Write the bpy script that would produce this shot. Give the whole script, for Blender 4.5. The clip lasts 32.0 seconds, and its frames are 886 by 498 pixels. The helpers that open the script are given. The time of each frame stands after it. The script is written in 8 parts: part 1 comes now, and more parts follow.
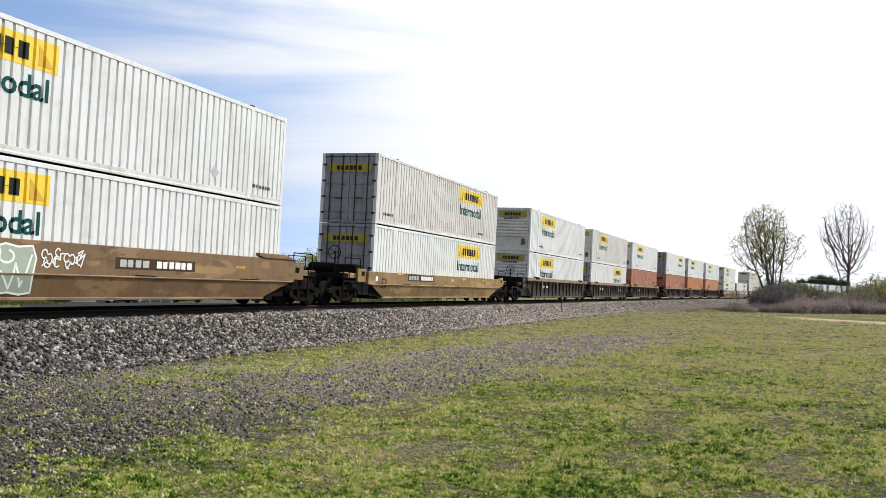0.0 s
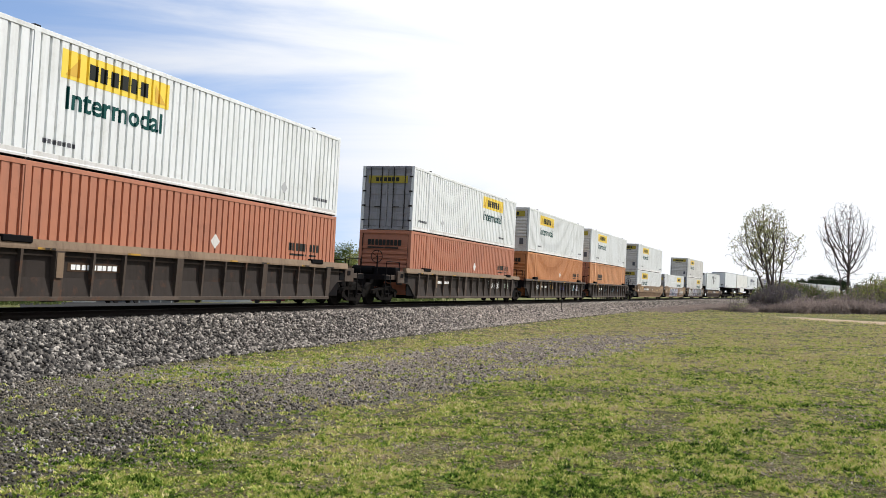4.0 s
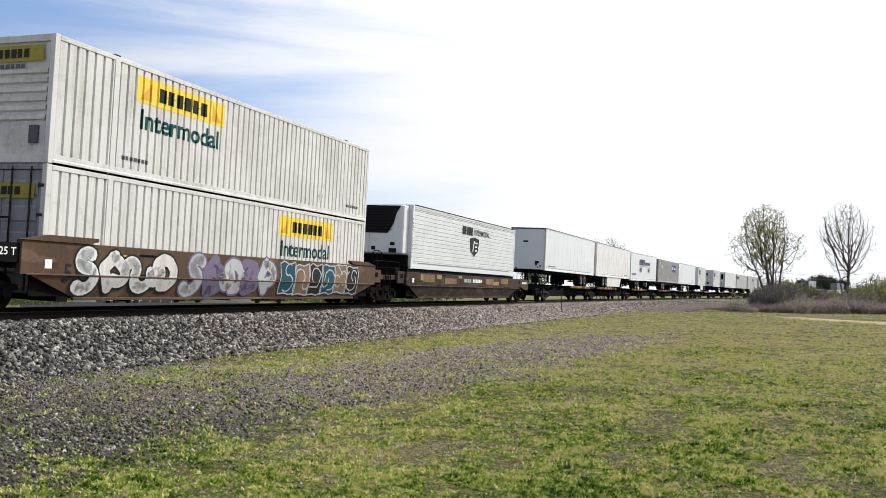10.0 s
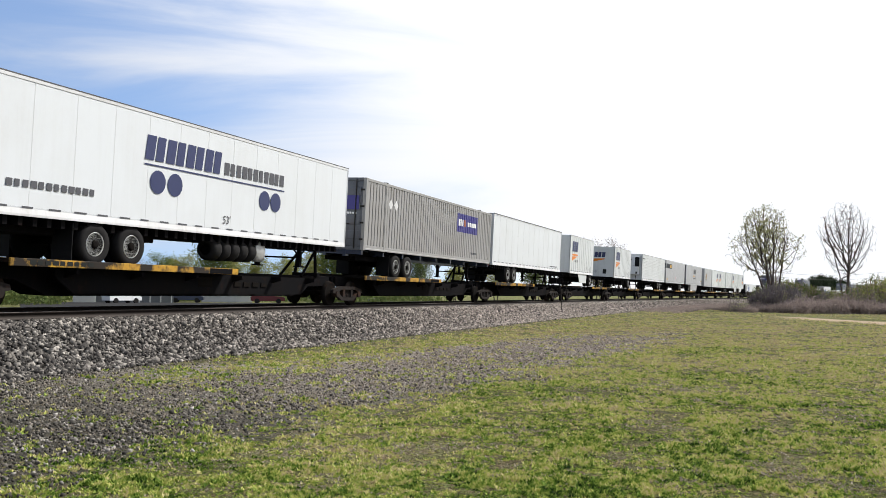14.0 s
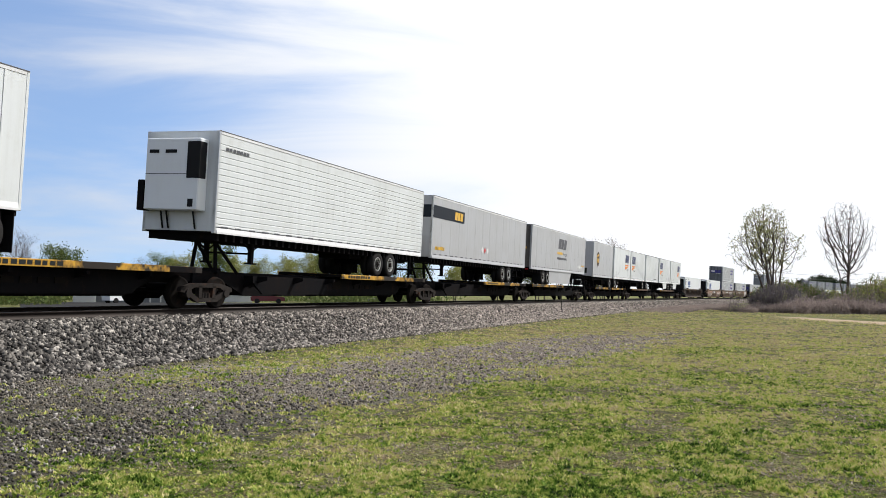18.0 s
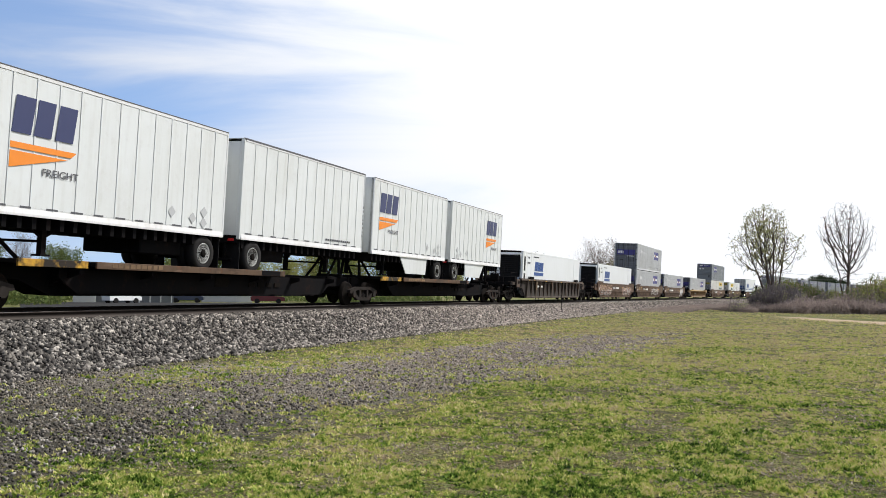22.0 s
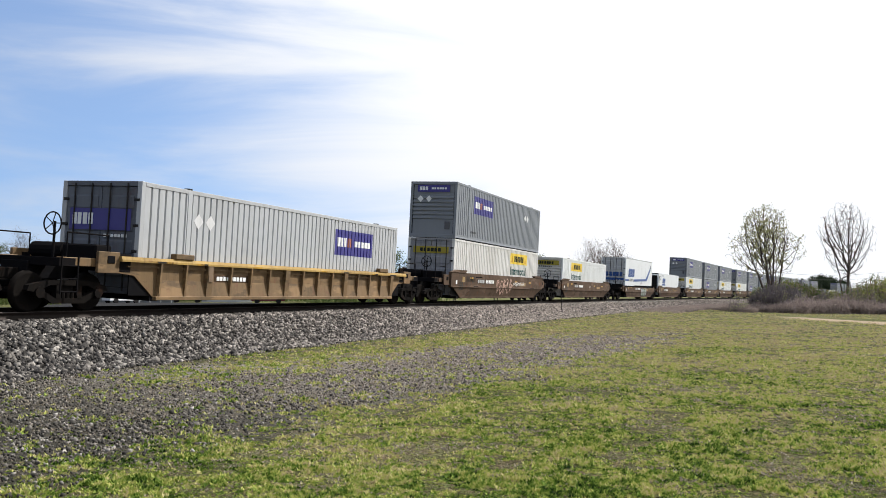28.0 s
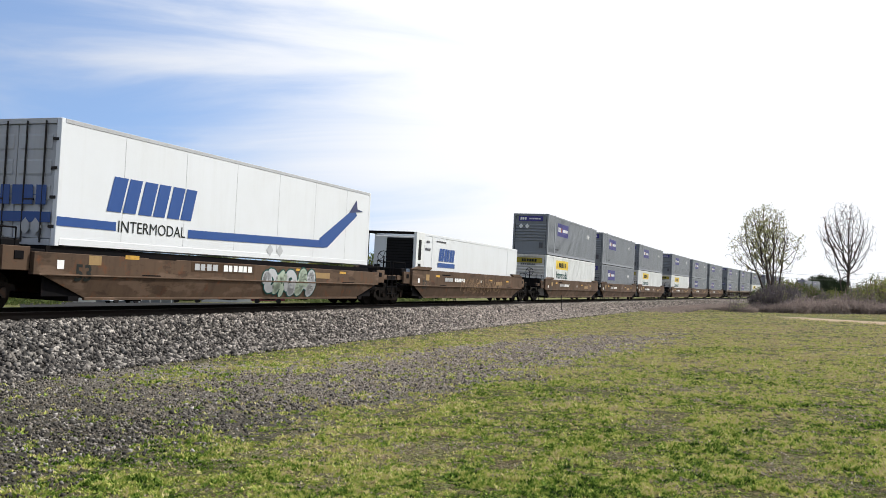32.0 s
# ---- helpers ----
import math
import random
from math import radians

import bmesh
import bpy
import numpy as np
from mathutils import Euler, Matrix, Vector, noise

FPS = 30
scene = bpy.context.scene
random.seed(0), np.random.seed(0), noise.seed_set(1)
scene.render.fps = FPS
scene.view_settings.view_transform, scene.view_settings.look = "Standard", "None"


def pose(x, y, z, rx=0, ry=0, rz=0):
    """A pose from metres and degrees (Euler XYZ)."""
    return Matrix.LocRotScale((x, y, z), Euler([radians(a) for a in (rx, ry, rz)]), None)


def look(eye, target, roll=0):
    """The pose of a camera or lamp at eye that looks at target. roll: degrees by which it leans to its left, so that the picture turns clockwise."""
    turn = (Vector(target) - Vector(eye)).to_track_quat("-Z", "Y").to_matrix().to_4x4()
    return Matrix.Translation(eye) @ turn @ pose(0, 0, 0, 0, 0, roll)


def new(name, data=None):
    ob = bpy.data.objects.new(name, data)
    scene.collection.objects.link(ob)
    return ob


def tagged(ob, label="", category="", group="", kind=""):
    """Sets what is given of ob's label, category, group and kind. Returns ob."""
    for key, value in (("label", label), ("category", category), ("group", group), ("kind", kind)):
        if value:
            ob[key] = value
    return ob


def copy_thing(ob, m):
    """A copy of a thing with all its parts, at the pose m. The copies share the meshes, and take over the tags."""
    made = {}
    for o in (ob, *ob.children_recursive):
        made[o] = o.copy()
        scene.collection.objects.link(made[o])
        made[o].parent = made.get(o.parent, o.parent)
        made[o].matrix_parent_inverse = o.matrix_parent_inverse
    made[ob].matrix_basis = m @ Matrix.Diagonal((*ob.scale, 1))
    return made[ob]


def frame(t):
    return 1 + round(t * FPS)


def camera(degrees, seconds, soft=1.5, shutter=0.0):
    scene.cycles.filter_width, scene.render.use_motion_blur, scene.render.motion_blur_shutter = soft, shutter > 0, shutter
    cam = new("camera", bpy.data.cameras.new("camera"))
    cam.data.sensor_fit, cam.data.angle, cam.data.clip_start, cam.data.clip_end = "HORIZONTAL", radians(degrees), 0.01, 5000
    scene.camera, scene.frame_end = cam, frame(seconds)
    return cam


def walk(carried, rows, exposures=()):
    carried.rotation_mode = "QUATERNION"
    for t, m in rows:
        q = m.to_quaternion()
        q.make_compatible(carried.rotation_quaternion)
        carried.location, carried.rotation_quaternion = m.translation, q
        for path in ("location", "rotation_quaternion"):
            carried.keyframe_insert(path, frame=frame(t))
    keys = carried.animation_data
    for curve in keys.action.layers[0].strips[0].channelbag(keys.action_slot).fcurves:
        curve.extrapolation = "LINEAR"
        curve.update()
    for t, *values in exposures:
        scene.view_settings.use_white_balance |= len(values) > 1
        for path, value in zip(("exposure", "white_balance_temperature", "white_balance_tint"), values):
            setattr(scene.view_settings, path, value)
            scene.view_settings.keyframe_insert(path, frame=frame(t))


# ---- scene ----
# ---- camera ----
# Eye 1.55 m over the grass; the line lies on a wide right-hand curve, leaning to its inside.
FACE_R = 1623.2                 # radius of the train's near flank
CENTRE_X = FACE_R - 14.78       # centre of the curve
TRACK_R = FACE_R + 1.30         # centre line of the track
RAIL_Z = 1.09                  # top of rail on the centre line
BANK = 2.6                      # lean of the track, degrees

cam = camera(54.79, 32.0, soft=0.75)
EYE = pose(0, 0, 1.55) @ pose(0, 0, 0, 0, 0, 19.776) @ pose(0, 0, 0, 92.971, 0, 0) @ pose(0, 0, 0, 0, 0, 0.49)
walk(cam, [(0, EYE), (32, EYE)])

# ---- world, sun ----
SUN_AZ, SUN_EL = radians(42), radians(46)     # from +y towards +x, and height
SUN_DIR = Vector((math.sin(SUN_AZ) * math.cos(SUN_EL), math.cos(SUN_AZ) * math.cos(SUN_EL), math.sin(SUN_EL)))


def make_world():
    world = bpy.data.worlds.new("sky")
    scene.world = world
    world.use_nodes = True
    nt = world.node_tree
    nt.nodes.clear()
    n, link = nt.nodes.new, nt.links.new
    out, bg = n("ShaderNodeOutputWorld"), n("ShaderNodeBackground")
    sky = n("ShaderNodeTexSky")
    sky.sky_type, sky.sun_disc = "NISHITA", False
    sky.sun_elevation, sky.sun_rotation = SUN_EL, SUN_AZ
    sky.air_density, sky.dust_density, sky.ozone_density = 1.25, 0.0, 5.0
    co = n("ShaderNodeTexCoord")
    # clear air low down: the blue keeps on to the horizon
    lift = n("ShaderNodeVectorMath")
    lift.operation = "ADD"
    lift.inputs[1].default_value = (0, 0, 0.16)
    link(co.outputs["Generated"], lift.inputs[0])
    unit = n("ShaderNodeVectorMath")
    unit.operation = "NORMALIZE"
    link(lift.outputs["Vector"], unit.inputs[0])
    link(unit.outputs["Vector"], sky.inputs["Vector"])
    # thin high cloud in streaks, thicker and brighter towards the sun
    mp = n("ShaderNodeMapping")
    mp.inputs["Scale"].default_value = (1.0, 1.0, 6.0)
    mp.inputs["Rotation"].default_value = (radians(10), radians(-6), radians(25))
    link(co.outputs["Generated"], mp.inputs["Vector"])
    nz = n("ShaderNodeTexNoise")
    nz.inputs["Scale"].default_value, nz.inputs["Detail"].default_value = 2.6, 8.0
    nz.inputs["Roughness"].default_value, nz.inputs["Distortion"].default_value = 0.55, 0.5
    link(mp.outputs["Vector"], nz.inputs["Vector"])
    dot = n("ShaderNodeVectorMath")
    dot.operation = "DOT_PRODUCT"
    dot.inputs[1].default_value = SUN_DIR
    link(co.outputs["Generated"], dot.inputs[0])

    def ranged(x, a, c, lo, hi):
        mr = n("ShaderNodeMapRange")
        mr.interpolation_type = "SMOOTHSTEP"
        for k, v in (("From Min", a), ("From Max", c), ("To Min", lo), ("To Max", hi)):
            mr.inputs[k].default_value = v
        link(x, mr.inputs["Value"])
        return mr.outputs["Result"]
    add = n("ShaderNodeMath")
    add.operation = "ADD"
    link(nz.outputs["Fac"], add.inputs[0])
    link(ranged(dot.outputs["Value"], 0.17, 0.71, -0.03, 0.80), add.inputs[1])
    # unseen extra cloud away from the sun, added to brighten the shaded end faces
    round_back = n("ShaderNodeMath")
    round_back.operation = "ADD"
    link(add.outputs["Value"], round_back.inputs[0])
    link(ranged(dot.outputs["Value"], -0.45, 0.05, 0.28, 0.0), round_back.inputs[1])
    low = n("ShaderNodeSeparateXYZ")
    link(co.outputs["Generated"], low.inputs["Vector"])
    haze = n("ShaderNodeMath")
    haze.operation = "ADD"
    link(round_back.outputs["Value"], haze.inputs[0])
    link(ranged(low.outputs["Z"], 0.0, 0.34, 0.14, 0.0), haze.inputs[1])
    cover = ranged(haze.outputs["Value"], 0.37, 1.00, 0.15, 1.0)
    shine = ranged(dot.outputs["Value"], -0.2, 0.62, 4.9, 8.7)
    tint = n("ShaderNodeMix")
    tint.data_type = "RGBA"
    tint.blend_type = "MULTIPLY"
    tint.inputs["Factor"].default_value = 1.0
    tint.inputs["B"].default_value = (0.97, 0.99, 1.03, 1)
    link(shine, tint.inputs["A"])
    mix = n("ShaderNodeMix")
    mix.data_type = "RGBA"
    link(cover, mix.inputs["Factor"])
    hue = n("ShaderNodeMix")
    hue.data_type = "RGBA"
    hue.blend_type = "MULTIPLY"
    hue.inputs["Factor"].default_value = 1.0
    hue.inputs["B"].default_value = (1.17, 1.26, 1.38, 1)
    link(sky.outputs["Color"], hue.inputs["A"])
    link(hue.outputs["Result"], mix.inputs["A"])
    link(tint.outputs["Result"], mix.inputs["B"])
    link(mix.outputs["Result"], bg.inputs["Color"])
    bg.inputs["Strength"].default_value = 0.120
    link(bg.outputs["Background"], out.inputs["Surface"])


make_world()
sun_data = bpy.data.lights.new("sun", "SUN")
sun_data.energy, sun_data.angle, sun_data.color = 5.5, radians(0.6), (1.0, 0.975, 0.935)
sun = new("sun", sun_data)
sun.matrix_world = look(SUN_DIR * 60, (0, 0, 0))
scene.view_settings.exposure = 0.06


# ---- materials ----
def nodes_of(name):
    m = bpy.data.materials.new(name)
    m.use_nodes = True
    nt = m.node_tree
    bsdf = nt.nodes["Principled BSDF"]
    return m, nt, bsdf


def rgb(c):
    return (c[0], c[1], c[2], 1.0)


def mixed(nt, fac, a, b):
    mx = nt.nodes.new("ShaderNodeMix")
    mx.data_type = "RGBA"
    for sock, val in (("Factor", fac), ("A", a), ("B", b)):
        if isinstance(val, (int, float)):
            mx.inputs[sock].default_value = val
        elif isinstance(val, tuple):
            mx.inputs[sock].default_value = rgb(val)
        else:
            nt.links.new(val, mx.inputs[sock])
    return mx.outputs["Result"]


def noise_of(nt, vec, scale, detail=4.0, rough=0.55, lo=0.35, hi=0.65, stretch=None):
    if stretch:
        mp = nt.nodes.new("ShaderNodeMapping")
        mp.inputs["Scale"].default_value = stretch
        nt.links.new(vec, mp.inputs["Vector"])
        vec = mp.outputs["Vector"]
    nz = nt.nodes.new("ShaderNodeTexNoise")
    nz.inputs["Scale"].default_value, nz.inputs["Detail"].default_value = scale, detail
    nz.inputs["Roughness"].default_value = rough
    nt.links.new(vec, nz.inputs["Vector"])
    mr = nt.nodes.new("ShaderNodeMapRange")
    mr.inputs["From Min"].default_value, mr.inputs["From Max"].default_value = lo, hi
    nt.links.new(nz.outputs["Fac"], mr.inputs["Value"])
    return mr.outputs["Result"]


def math_of(nt, op, a, b=None):
    md = nt.nodes.new("ShaderNodeMath")
    md.operation = op
    for i, val in enumerate((a, b)):
        if val is None:
            continue
        if isinstance(val, (int, float)):
            md.inputs[i].default_value = val
        else:
            nt.links.new(val, md.inputs[i])
    return md.outputs["Value"]


def obj_vec(nt):
    return nt.nodes.new("ShaderNodeTexCoord").outputs["Object"]


def bumped(nt, bsdf, height, strength=0.3, distance=0.01):
    bp = nt.nodes.new("ShaderNodeBump")
    bp.inputs["Strength"].default_value, bp.inputs["Distance"].default_value = strength, distance
    nt.links.new(height, bp.inputs["Height"])
    nt.links.new(bp.outputs["Normal"], bsdf.inputs["Normal"])


def paint(name, col, dirt=(0.12, 0.09, 0.06), amount=0.35, rough=0.45, streak=0.5, rust=0.0, metal=0.0, vary=0.0, shine=0.5, chips=0.0):
    """Painted metal with grime patches, run-down streaks and, where wanted, rust."""
    m, nt, b = nodes_of(name)
    v = obj_vec(nt)
    info = nt.nodes.new("ShaderNodeObjectInfo")
    off = nt.nodes.new("ShaderNodeVectorMath")
    off.operation = "ADD"
    nt.links.new(v, off.inputs[0])
    rnd = math_of(nt, "MULTIPLY", info.outputs["Random"], 60.0)
    nt.links.new(rnd, off.inputs[1])
    v = off.outputs["Vector"]
    patch = noise_of(nt, v, 0.55, 6.0, 0.6, 0.42, 0.75)
    runs = noise_of(nt, v, 1.0, 4.0, 0.6, 0.48, 0.8, stretch=(5.0, 5.0, 0.35))
    fine = noise_of(nt, v, 14.0, 3.0, 0.6, 0.3, 0.7)
    fac = math_of(nt, "ADD", math_of(nt, "MULTIPLY", patch, amount * 0.6), math_of(nt, "MULTIPLY", runs, amount * streak))
    fac = math_of(nt, "MULTIPLY", fac, math_of(nt, "ADD", math_of(nt, "MULTIPLY", fine, 0.5), 0.75))
    c = mixed(nt, fac, col, dirt)
    if rust:
        spots = noise_of(nt, v, 2.6, 8.0, 0.7, 0.56, 0.66)
        c = mixed(nt, math_of(nt, "MULTIPLY", spots, rust), c, (0.13, 0.05, 0.022))
    if chips:
        faded = noise_of(nt, v, 0.9, 5.0, 0.55, 0.56, 0.60, stretch=(1.0, 0.55, 1.7))
        scuff = noise_of(nt, v, 1.7, 6.0, 0.65, 0.57, 0.62, stretch=(1.0, 0.4, 1.3))
        c = mixed(nt, math_of(nt, "MULTIPLY", faded, chips), c, tuple(min(1.0, x * 1.7 + 0.02) for x in col))
        c = mixed(nt, math_of(nt, "MULTIPLY", scuff, chips * 1.2), c, tuple(x * 0.35 for x in col))
    if vary:
        c = mixed(nt, math_of(nt, "MULTIPLY", info.outputs["Random"], vary), c, (0.50, 0.42, 0.36))
    nt.links.new(c, b.inputs["Base Color"])
    b.inputs["Metallic"].default_value = metal
    b.inputs["Specular IOR Level"].default_value = shine
    nt.links.new(math_of(nt, "ADD", math_of(nt, "MULTIPLY", fac, 0.4), rough), b.inputs["Roughness"])
    bumped(nt, b, fine, 0.08, 0.004)
    return m


def plain(name, col, rough=0.6, metal=0.0, grain=0.25, scale=8.0):
    m, nt, b = nodes_of(name)
    f = noise_of(nt, obj_vec(nt), scale, 5.0, 0.6, 0.3, 0.75)
    dark = tuple(x * 0.55 for x in col)
    nt.links.new(mixed(nt, math_of(nt, "MULTIPLY", f, grain), col, dark), b.inputs["Base Color"])
    b.inputs["Roughness"].default_value, b.inputs["Metallic"].default_value = rough, metal
    b.inputs["Specular IOR Level"].default_value = 0.5 if rough < 0.5 else 0.12
    bumped(nt, b, f, 0.15, 0.003)
    return m


